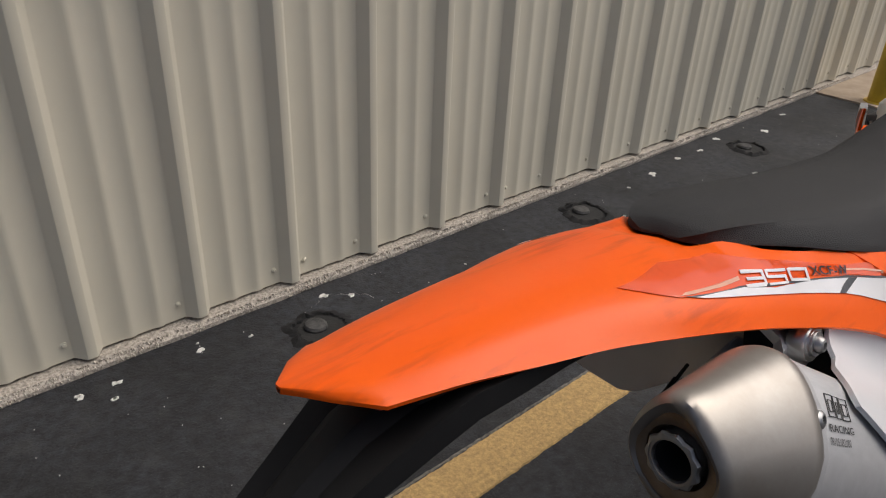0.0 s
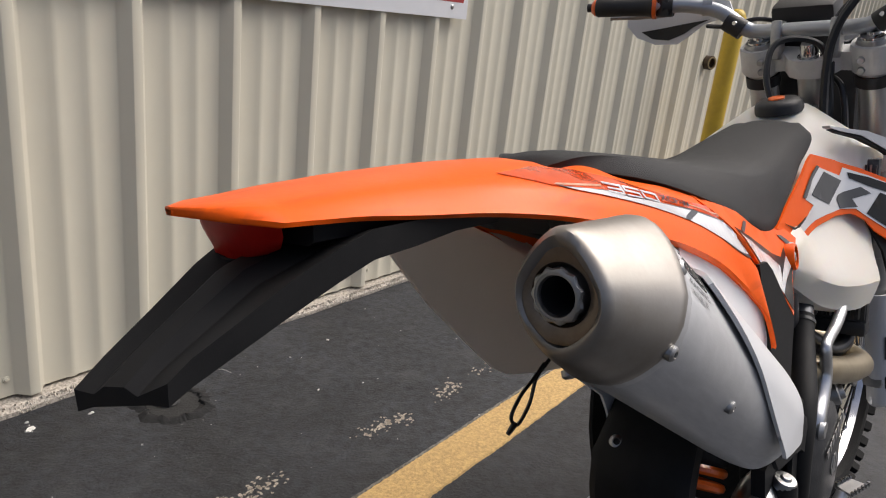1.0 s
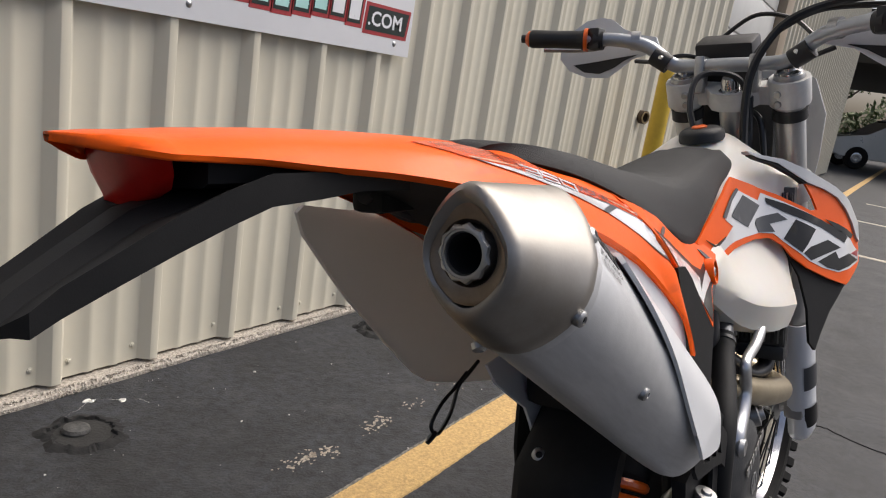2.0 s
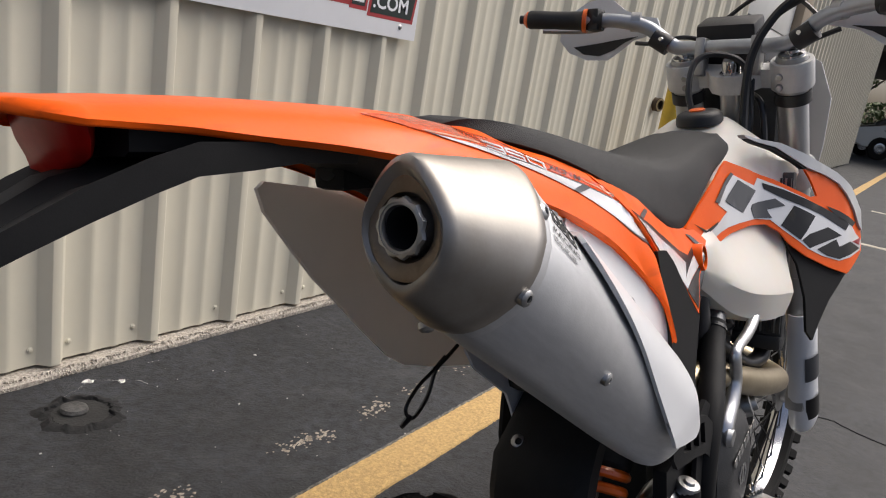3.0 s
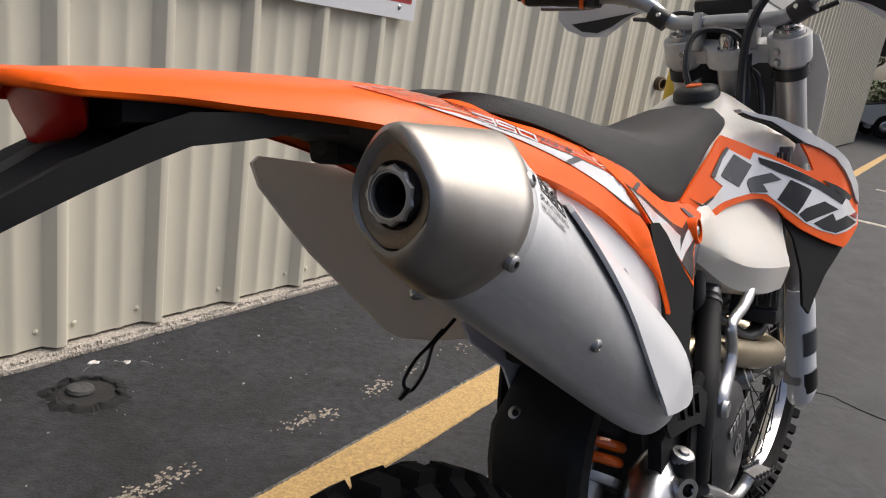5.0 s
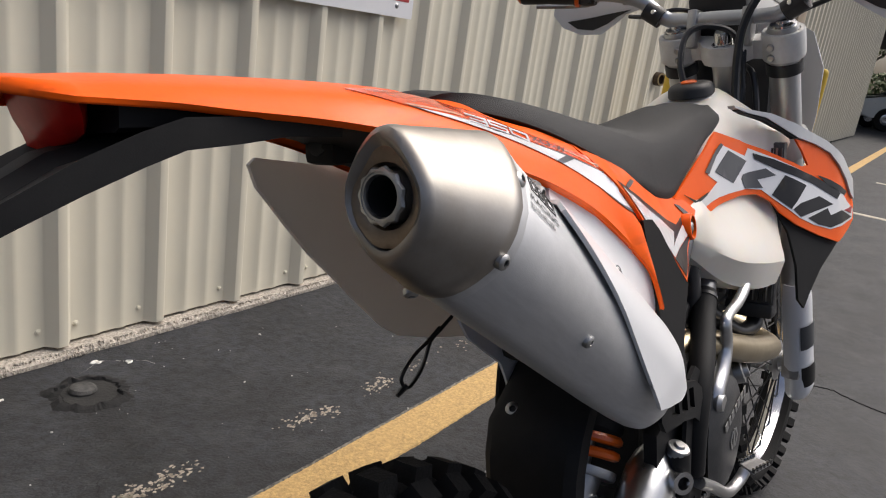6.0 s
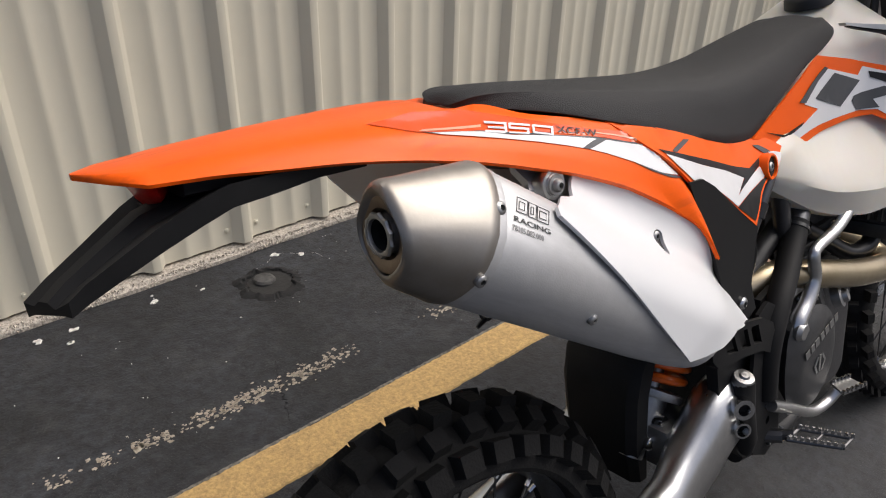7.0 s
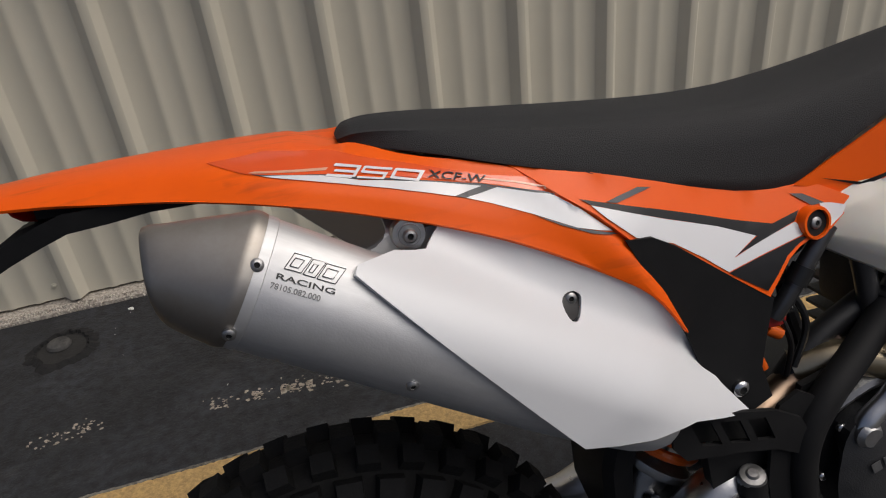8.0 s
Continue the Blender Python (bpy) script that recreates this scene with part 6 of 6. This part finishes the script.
engine = part("engine", box((0.04, -0.115, 0.30), (0.40, 0.115, 0.53), 0.03), M_ENGINE, bike, "dark grey engine case")
part("cylinder", box((0.20, -0.075, 0.50), (0.36, 0.075, 0.70), 0.02, Matrix.Translation((0.02, 0, 0)) @ Matrix.Rotation(0, 4, "Y")), M_ENGINE, engine, "dark engine cylinder")
for i in range(5):
    part("fin", box((0.19, -0.085, 0.535 + i * 0.022), (0.39, 0.085, 0.541 + i * 0.022), 0.002), M_ENGINE, engine)
part("head_cover", box((0.21, -0.06, 0.69), (0.38, 0.06, 0.735), 0.012), M_CAST, engine, "cast head cover")
CL = [(0.055, 0.500), (0.075, 0.548), (0.120, 0.562), (0.170, 0.545), (0.205, 0.500), (0.212, 0.450), (0.195, 0.400), (0.150, 0.372), (0.100, 0.375), (0.066, 0.410), (0.052, 0.455)]
cl = [(p.x, p.y) for p in spline([(x, z, 0) for x, z in CL], 4, True)]
part("clutch_cover", sheet(cl, on_side(lambda x, z: 0.172 - 0.018 * min(1, math.hypot((x - 0.132) / 0.085, (z - 0.465) / 0.10)) ** 6, -1), 0.05, 0.016), M_ENGINE, engine, "dark grey clutch cover")
for k, (dx, dz, w) in enumerate(((-0.045, -0.005, 0.012), (-0.030, 0.0, 0.010), (-0.016, 0.005, 0.012), (0.0, 0.010, 0.010), (0.014, 0.015, 0.012), (0.030, 0.020, 0.012), (0.044, 0.025, 0.010))):
    part("cover_print", box((-w / 2, -0.0006, -0.007), (w / 2, 0.0006, 0.007), 0, Matrix.Translation((0.135 + dx, -0.1735, 0.500 + dz)) @ Matrix.Rotation(radians(-20), 4, "Y")), M_CAST, engine, "pale printed bar")
for dx, dz, w, h, r in ((0, 0, 0.006, 0.03, 0), (-0.012, 0.006, 0.005, 0.018, 35), (0.012, 0.006, 0.005, 0.018, -35), (-0.012, -0.008, 0.005, 0.018, -30), (0.012, -0.008, 0.005, 0.018, 30)):
    part("cover_print", box((-w / 2, -0.0006, -h / 2), (w / 2, 0.0006, h / 2), 0, Matrix.Translation((0.135 + dx, -0.1735, 0.462 + dz)) @ Matrix.Rotation(radians(r), 4, "Y")), M_CAST, engine, "pale printed bar")
for i in range(9):
    a = 2 * math.pi * i / 9 + 0.3
    bolt((0.132 + 0.088 * math.cos(a), -0.140, 0.466 + 0.102 * math.sin(a)), (0, -1, 0), 0.006, engine, M_CHROME)
part("case_edge", tube(spline([(0.05, -0.125, 0.55), (0.12, -0.130, 0.585), (0.20, -0.125, 0.56), (0.24, -0.125, 0.49), (0.245, -0.12, 0.42)], 5), 0.010, 8), M_CAST, engine, "cast case edge")
part("oil_filler", lathe([(0.0, 0.018), (0.010, 0.018), (0.012, 0.010), (0.019, 0.008), (0.019, -0.006)], (0.245, -0.145, 0.53), (0.3, -1, 0.4), 12), M_CAST, engine, "cast oil filler plug")
kick_path = spline([(0.262, -0.140, 0.700), (0.238, -0.150, 0.683), (0.199, -0.151, 0.664), (0.140, -0.152, 0.654), (0.127, -0.153, 0.640), (0.136, -0.153, 0.604), (0.118, -0.154, 0.574), (0.092, -0.155, 0.552), (0.082, -0.156, 0.538)], 5)
part("kick_starter", tube(kick_path, [interp([(0, 0.0105), (16, 0.0085), (28, 0.0115), (36, 0.0135), (40, 0.012)], i) for i in range(len(kick_path))], 12, flat=0.75), M_SWING, bike, "polished kick-start lever")
part("kick_boss", lathe([(0.0, 0.016), (0.012, 0.016), (0.018, 0.010), (0.018, -0.02)], (0.088, -0.152, 0.532), (0, -1, 0), 16), M_CAST, bike, "kick-start boss")
pipe_path = spline([(0.39, -0.03, 0.59), (0.440, -0.08, 0.560), (0.448, -0.125, 0.535), (0.420, -0.152, 0.532), (0.36, -0.156, 0.544), (0.28, -0.150, 0.562), (0.15, -0.132, 0.600), (0.09, -0.108, 0.612), (0.04, -0.085, 0.596)], 6)
part("header_pipe", tube(pipe_path, 0.0235, 20), M_TITAN, bike, "straw-coloured titanium header pipe")
link_path = spline([(0.10, -0.092, 0.622), (0.060, -0.088, 0.598), (0.02, -0.092, 0.574), (-0.03, -0.105, 0.560), (-0.10, -0.118, 0.580), (-0.18, -0.130, 0.640)], 6)
part("link_pipe", tube(link_path, 0.0215, 18), mat("heat_browned_pipe", (0.25, 0.19, 0.14), 0.34, 1.0, (0.16, 0.10, 0.07), 12, 1.0), bike, "heat-browned link pipe to the silencer")
part("pipe_clamp", tube([(0.075, -0.089, 0.607), (0.088, -0.091, 0.615)], 0.0255, 20), M_CAST, bike, "steel pipe clamp")
bolt((0.080, -0.118, 0.612), (0, -1, 0.1), 0.008, bike, M_CAST)

# swingarm, shock and inner mudguard
for s in (-1, 1):
    rings = []
    for x, z, h, w in ((0.02, 0.445, 0.055, 0.022), (-0.03, 0.452, 0.060, 0.028), (-0.07, 0.452, 0.062, 0.031), (-0.10, 0.442, 0.062, 0.033), (-0.13, 0.420, 0.060, 0.033), (-0.17, 0.392, 0.054, 0.031), (-0.22, 0.370, 0.046, 0.027), (-0.30, 0.356, 0.038, 0.022), (-0.42, 0.343, 0.030, 0.018), (-0.54, 0.328, 0.026, 0.016), (-0.585, 0.322, 0.022, 0.014)):
        y = s * (0.104 if x > -0.2 else 0.114) - (0.020 if s < 0 else 0.036 if x > -0.25 else 0.026)
        if s > 0:
            z, h = z - 0.022, h * 0.85
        rings.append([Vector((x, y + w * cy, z + h * cz)) for cy, cz in ((-1, -0.6), (-1, 0.25), (-0.86, 0.55), (-0.6, 0.85), (-0.25, 1), (0.5, 1), (0.9, 0.8), (1, 0.4), (1, -0.6), (0.7, -0.92), (-0.7, -0.92))])
    part("swingarm", loft(rings), M_SWING, bike, "bright aluminium swingarm", 50)
part("swing_bridge", box((-0.17, -0.10, 0.38), (-0.09, 0.10, 0.45), 0.015), M_CAST, bike, "cast swingarm bridge")
A, B = Vector((-0.170, -0.044, 0.420)), Vector((0.055, -0.030, 0.77))
dv = (B - A).normalized()
shock = part("shock_absorber", lathe([(0.0, -0.03), (0.020, -0.03), (0.022, 0.0), (0.026, 0.03), (0.030, 0.055), (0.030, 0.075), (0.012, 0.08), (0.012, 0.30), (0.030, 0.30), (0.030, 0.40)], A, dv, 20), M_CAST, bike, "shock absorber body")
u = dv.orthogonal().normalized()
w = dv.cross(u)
coil = [A + dv * (0.086 + 0.046 * i / 36) + (u * math.cos(i * 0.40) + w * math.sin(i * 0.40)) * 0.042 for i in range(37)]
part("spring", tube(coil, 0.0072, 8), M_SPRING, shock, "orange coil spring")
# added black cylinder in place of the upper coils, which lie in shade
part("spring_shade_sleeve", lathe([(0.014, 0.118), (0.040, 0.122), (0.046, 0.130), (0.046, 0.33), (0.014, 0.335)], A, dv, 24, closed_profile=True), M_BLACKM, shock, "black sleeve added for the shade on the upper coils")
part("spring_seat", lathe([(0.012, 0.066), (0.047, 0.066), (0.049, 0.070), (0.049, 0.078), (0.012, 0.080)], A, dv, 24, closed_profile=True), M_CAST, shock, "grey spring seat")
part("shock_knob", lathe([(0.0, 0.012), (0.009, 0.012), (0.011, 0.006), (0.011, -0.01)], A + dv * 0.035 + Vector((0, -0.028, 0)), (0, -1, 0.2), 14), M_CHROME, shock, "adjuster screw")
bolt(A + Vector((0, -0.026, 0)), (0, -1, 0), 0.012, shock, M_CHROME)
rings = []
for z, x0, x1, hw in ((0.345, -0.185, -0.160, 0.058), (0.42, -0.206, -0.172, 0.066), (0.50, -0.208, -0.172, 0.069), (0.545, -0.198, -0.160, 0.070), (0.575, -0.170, -0.13, 0.066), (0.62, -0.115, -0.07, 0.066), (0.70, -0.06, 0.0, 0.07)):
    rings.append([Vector((x0, -hw * 0.8, z)), Vector((x0 + 0.010, -hw, z)), Vector((x1, -hw, z)), Vector((x1, hw, z)), Vector((x0 + 0.010, hw, z)), Vector((x0, hw * 0.8, z))])
part("inner_mudguard", loft(rings), M_BLACKM, bike, "black plastic inner mudguard")
bolt((-0.176, 0.038, 0.562), (-0.75, -0.2, 0.6), 0.011, bike, M_CAST)

# foot peg bracket, brake cylinder, pedal, peg
part("peg_bracket", sheet([(-0.110, 0.545), (-0.060, 0.560), (-0.020, 0.56), (0.0, 0.50), (0.02, 0.43), (0.048, 0.36), (0.03, 0.335), (-0.02, 0.345), (-0.07, 0.40), (-0.095, 0.45)], on_side(lambda x, z: 0.138, -1), 0.018, 0.03), M_BLACKM, bike, "black foot peg bracket")
part("brake_cylinder", tube([(-0.059, -0.150, 0.508), (-0.061, -0.152, 0.463), (-0.046, -0.152, 0.403), (-0.039, -0.15, 0.376)], [0.017, 0.018, 0.017, 0.010], 14), M_BLACKM, bike, "black brake cylinder")
part("reservoir_cap", lathe([(0.0, 0.010), (0.006, 0.010), (0.008, 0.0065), (0.0145, 0.006), (0.0165, 0.002), (0.0165, -0.006)], (-0.060, -0.150, 0.511), (-0.1, -0.35, 1), 20), M_CAST, bike, "cast reservoir cap")
for z in (0.472, 0.437):
    part("banjo", lathe([(0.009, 0.010), (0.0155 if z > 0.45 else 0.012, 0.010), (0.0165 if z > 0.45 else 0.013, 0.004), (0.0165 if z > 0.45 else 0.013, -0.012), (0.009, -0.012)], (-0.079, -0.160, z + 0.005), (-0.55, -0.8, 0.1), 20, closed_profile=True), M_CHROME, bike, "bright banjo ring")
def slot(x0, x1, dz=0.0):
    """A slanted slot in the guard between two places along it."""
    zc = lambda x: 0.596 - 0.20 * (x + 0.10) - 1.6 * max(0.0, x + 0.06) ** 2
    return [(x0 - 0.006, zc(x0) + 0.016), (x1 - 0.006, zc(x1) + 0.016), (x1 + 0.008, zc(x1) - 0.017), (x0 + 0.008, zc(x0) - 0.017)]


part("slotted_guard", sheet([(-0.168, 0.628), (-0.10, 0.622), (-0.04, 0.606), (-0.005, 0.585), (0.010, 0.555), (-0.005, 0.535), (-0.035, 0.552), (-0.09, 0.566), (-0.150, 0.572), (-0.165, 0.590)], on_side(lambda x, z: 0.166 - 0.10 * abs(x + 0.10) ** 1.3, -1), 0.006, 0.012,
     [slot(-0.140, -0.115), slot(-0.105, -0.080), slot(-0.070, -0.047)]), M_BLACKM, bike, "black slotted plastic guard")
# near-black sheet added behind the slots to stand for shade
part("guard_back", sheet([(-0.158, 0.618), (-0.04, 0.596), (-0.01, 0.57), (-0.04, 0.560), (-0.15, 0.580)], on_side(lambda x, z: 0.145, -1), 0.004, 0.02), M_DARK, bike)
part("brake_pedal", tube(spline([(0.0112, -0.1600, 0.4362), (0.0715, -0.1630, 0.4040), (0.1355, -0.1670, 0.3679), (0.1790, -0.1720, 0.3664), (0.1997, -0.1780, 0.3812)], 5), 0.0095, 12), M_SWING, bike, "bright brake pedal")
TIP = Vector((0.1997, -0.1780, 0.3812))
pt = part("pedal_tip", sheet([(-0.012, -0.010), (0.030, -0.026), (0.036, 0.002), (0.004, 0.016)], lambda u, v: (TIP + Vector((u, v - 0.006, 0.008 + 0.10 * u)), Vector((0, 0, 1))), 0.004, 0.02), M_CAST, bike, "toothed pedal tip")
for i in range(6):
    for a, b in (((-0.012, -0.010), (0.030, -0.026)), ((0.004, 0.016), (0.036, 0.002))):
        t = i / 5
        c = TIP + Vector((a[0] + (b[0] - a[0]) * t, a[1] + (b[1] - a[1]) * t - 0.006, 0.008 + 0.10 * (a[0] + (b[0] - a[0]) * t)))
        part("tooth", box((-0.0022, -0.0022, -0.001), (0.0022, 0.0022, 0.006), 0, Matrix.Translation(c)), M_CHROME, pt)
peg = part("foot_peg", tube([(0.03, -0.135, 0.362), (0.045, -0.165, 0.366)], 0.012, 10), M_TUBE, bike, "toothed steel foot peg")
for x0, x1 in ((0.034, 0.058), (0.072, 0.091)):
    part("rail", tube([(x0, -0.178, 0.371), (x1, -0.250, 0.378)], 0.0032, 8), M_TUBE, peg)
    for i in range(9):
        t = i / 8
        c = Vector((x0 + (x1 - x0) * t, -0.180 - 0.070 * t, 0.373 + 0.007 * t))
        part("tooth", box((-0.0022, -0.0026, 0), (0.0022, 0.0026, 0.007), 0.0006, Matrix.Translation(c) @ Matrix.Rotation(radians(20), 4, "Z")), M_CHROME, peg)
part("rail", tube([(0.058, -0.250, 0.378), (0.091, -0.250, 0.378)], 0.0032, 8), M_TUBE, peg)
part("rail", tube([(0.034, -0.178, 0.371), (0.072, -0.178, 0.371)], 0.0045, 8), M_TUBE, peg)
part("rail", tube([(0.046, -0.212, 0.374), (0.082, -0.212, 0.374)], 0.0030, 8), M_TUBE, peg)
part("peg_arm", tube([(0.045, -0.160, 0.366), (0.053, -0.180, 0.371)], 0.009, 10), M_TUBE, peg)
part("spring", tube([Vector((0.03 + 0.002 * i, -0.142, 0.352)) + Vector((0, math.cos(i * 1.2), math.sin(i * 1.2))) * 0.010 for i in range(26)], 0.0018, 6), M_CAST, peg)
part("side_stand", tube(spline([(0.02, 0.13, 0.36), (0.04, 0.20, 0.22), (0.05, 0.27, 0.06), (0.05, 0.29, 0.045)], 5), 0.011, 10), M_CAST, bike, "steel side stand")

# -- film graphics on the right-hand bodywork (and their mirror on the other side) --
from mathutils.bvhtree import BVHTree


def skin_of(names):
    vs, ps = [], []
    for ob in names:
        n = len(vs)
        vs += [v.co.copy() for v in ob.data.vertices]
        ps += [[n + i for i in p.vertices] for p in ob.data.polygons]
    return BVHTree.FromPolygons(vs, ps)


fender = bpy.data.objects["rear_fender"]
covers = [o for o in bpy.data.objects if o.name.startswith("side_cover")]
SKIN = skin_of([fender] + covers)


def drape(side, lift):
    """Lays a point on the bodywork, over the highest of the skin just round it."""
    def place(x, z):
        far, n0 = 0.0, None
        for dx, dz in ((0, 0), (0.002, 0), (-0.002, 0), (0, 0.0005), (0, -0.0005)):
            p, n, _, _ = SKIN.ray_cast(Vector((x + dx, side * 0.5, z + dz)), Vector((0, -side, 0)), 0.47)
            if p is not None:
                far = max(far, p.y * side)
                if n0 is None:
                    n0 = n
        if n0 is None:
            far, n0 = 0.12, Vector((0, side, 0))
        if n0.y * side < 0:
            n0 = -n0
        return Vector((x, side * far, z)) + n0 * lift, n0
    return place


FILMS = [
    (M_ODECAL, 0.0008, [(-0.5802, 0.9757), (-0.5249, 0.9757), (-0.4668, 0.9677), (-0.3192, 0.9226), (-0.2793, 0.9138), (-0.2565, 0.8942), (-0.3139, 0.9139), (-0.3280, 0.9176), (-0.4087, 0.9387), (-0.4435, 0.9463), (-0.4780, 0.9521), (-0.5210, 0.9593), (-0.5433, 0.9634), (-0.5664, 0.9711)]),
    (M_GREYG, 0.0016, [(-0.5407, 0.9631), (-0.5259, 0.9603), (-0.4777, 0.9524), (-0.4421, 0.9441), (-0.4104, 0.9369), (-0.4114, 0.9358), (-0.4463, 0.9431), (-0.4789, 0.9511), (-0.5270, 0.9590)]),
    (M_PALE, 0.0016, [(-0.5427, 0.9641), (-0.5369, 0.9644), (-0.4690, 0.9557), (-0.4719, 0.9542), (-0.5364, 0.9629)]),
    (M_WDECAL, 0.0020, [(-0.5316, 0.9604), (-0.5004, 0.9557), (-0.4758, 0.9510), (-0.4415, 0.9411), (-0.4239, 0.9379), (-0.3745, 0.9268), (-0.3290, 0.9152), (-0.3577, 0.9119), (-0.3806, 0.9194), (-0.4163, 0.9303), (-0.4554, 0.9410), (-0.4924, 0.9505), (-0.5223, 0.9576)]),
    (M_GREYG, 0.0022, [(-0.3290, 0.9152), (-0.3148, 0.9114), (-0.3475, 0.9086), (-0.3577, 0.9119)]),
    (M_WDECAL, 0.0020, [(-0.3148, 0.9114), (-0.2573, 0.8933), (-0.2451, 0.8842), (-0.2234, 0.8636), (-0.2068, 0.8483), (-0.2451, 0.8612), (-0.2857, 0.8820), (-0.3244, 0.8995), (-0.3475, 0.9086)]),
    (M_GREYG, 0.0018, [(-0.2859, 0.8816), (-0.2451, 0.8612), (-0.2032, 0.8455), (-0.2103, 0.8463), (-0.2311, 0.8528), (-0.2599, 0.8664)]),
    (M_GREYG, 0.0015, [(-0.4107, 0.9365), (-0.3282, 0.9171), (-0.2591, 0.8961), (-0.2595, 0.8935), (-0.3146, 0.9119), (-0.4120, 0.9350)]),
    (M_PALE, 0.0016, [(-0.3282, 0.9223), (-0.2943, 0.9129), (-0.2661, 0.9033), (-0.2663, 0.9012), (-0.2952, 0.9116), (-0.3293, 0.9212)]),
    (M_BLACKG, 0.0016, [(-0.2361, 0.8856), (-0.2085, 0.8759), (-0.1596, 0.8592), (-0.1147, 0.8434), (-0.0661, 0.8254), (-0.0485, 0.8194), (-0.0159, 0.8096), (0.0210, 0.8154), (0.0125, 0.8060), (-0.0726, 0.7897), (-0.0382, 0.8021), (-0.0858, 0.8235), (-0.1446, 0.8455), (-0.1978, 0.8664), (-0.2257, 0.8783)]),
    (M_GREYG, 0.0018, [(-0.2083, 0.8765), (-0.1682, 0.8813), (-0.1526, 0.8776), (-0.1958, 0.8728)]),
    (M_WDECAL, 0.0019, [(-0.2259, 0.8777), (-0.1978, 0.8664), (-0.1446, 0.8450), (-0.0858, 0.8235), (-0.0400, 0.8028), (-0.0726, 0.7897), (-0.0837, 0.7773), (-0.1100, 0.7985), (-0.1430, 0.8215), (-0.1850, 0.8380), (-0.2125, 0.8631)]),
    (M_WDECAL, 0.0019, [(-0.0760, 0.7885), (-0.0297, 0.7976), (0.0125, 0.8052), (0.0190, 0.7985), (0.0205, 0.7918), (0.0139, 0.7903), (-0.0205, 0.7853), (-0.0837, 0.7773)]),
    (M_BLACKG, 0.0016, [(-0.0835, 0.7762), (-0.0205, 0.7843), (0.0139, 0.7893), (0.0260, 0.7885), (0.0090, 0.7825), (-0.0071, 0.7744), (-0.0205, 0.7607), (-0.0377, 0.7450), (-0.0600, 0.7600)]),
    (M_GREYG, 0.0018, [(0.0156, 0.8333), (0.0302, 0.8306), (0.0529, 0.8175), (0.0379, 0.8170)]),
    (M_WDECAL, 0.0018, [(0.0474, 0.8180), (0.0599, 0.8162), (0.0780, 0.8105), (0.0715, 0.8020), (0.0545, 0.7925), (0.0454, 0.7945)])]
for s in (-1, 1):
    for m, lift, pts in FILMS[1 if s > 0 else 0:]:
        owner = fender if sum(x for x, _ in pts) / len(pts) < -0.25 else [o for o in covers if (o.data.vertices[0].co.y > 0) == (s > 0)][0]
        part("film", sheet(pts, drape(s, 0.55 * lift), 0.0003, 0.004), m, owner)


def on_line(x0, z0, x1, z1, side, lift):
    d = Vector((x1 - x0, z1 - z0)).normalized()
    pl = drape(side, 0.0)
    out = Vector((0, side * lift, 0.5 * lift))
    return lambda u, v: pl(x0 + d.x * u - d.y * v, z0 + d.y * u + d.x * v)[0] + out


NUMBER_STROKES = [
    [(-0.4615, 0.9569), (-0.4373, 0.9512), (-0.4391, 0.9498), (-0.4639, 0.9553)],
    [(-0.4373, 0.9512), (-0.4465, 0.9443), (-0.4495, 0.9448), (-0.4406, 0.9516)],
    [(-0.4630, 0.9528), (-0.4442, 0.9485), (-0.4460, 0.9471), (-0.4650, 0.9516)],
    [(-0.4716, 0.9511), (-0.4478, 0.9457), (-0.4502, 0.9441), (-0.4736, 0.9499)],
    [(-0.4324, 0.9502), (-0.4089, 0.9444), (-0.4108, 0.9430), (-0.4341, 0.9487)],
    [(-0.4324, 0.9502), (-0.4384, 0.9460), (-0.4404, 0.9466), (-0.4352, 0.9505)],
    [(-0.4372, 0.9475), (-0.4147, 0.9419), (-0.4166, 0.9405), (-0.4390, 0.9460)],
    [(-0.4147, 0.9419), (-0.4201, 0.9381), (-0.4229, 0.9390), (-0.4178, 0.9424)],
    [(-0.4440, 0.9444), (-0.4195, 0.9389), (-0.4211, 0.9378), (-0.4455, 0.9434)],
    [(-0.4035, 0.9431), (-0.3791, 0.9365), (-0.3819, 0.9353), (-0.4054, 0.9416)],
    [(-0.4035, 0.9431), (-0.4120, 0.9367), (-0.4148, 0.9376), (-0.4067, 0.9436)],
    [(-0.3791, 0.9365), (-0.3885, 0.9296), (-0.3915, 0.9306), (-0.3831, 0.9372)],
    [(-0.4113, 0.9383), (-0.3881, 0.9317), (-0.3902, 0.9304), (-0.4132, 0.9369)],
]
bm = bmesh.new()
for pts in NUMBER_STROKES:
    piece = sheet(pts, drape(-1, 0.0016), 0.0004, 0.006)
    me = bpy.data.meshes.new("stroke")
    piece.to_mesh(me)
    piece.free()
    bm.from_mesh(me)
    bpy.data.meshes.remove(me)
part("lettering", bm, M_WDECAL, fender, "white squared number 350")
part("lettering", lettering("XCF-W", on_line(-0.3789, 0.9316, -0.3323, 0.9193, -1, 0.0016), 0.0168, 0.0088, 0.25), M_BLACKG, fender, "dark lettering")
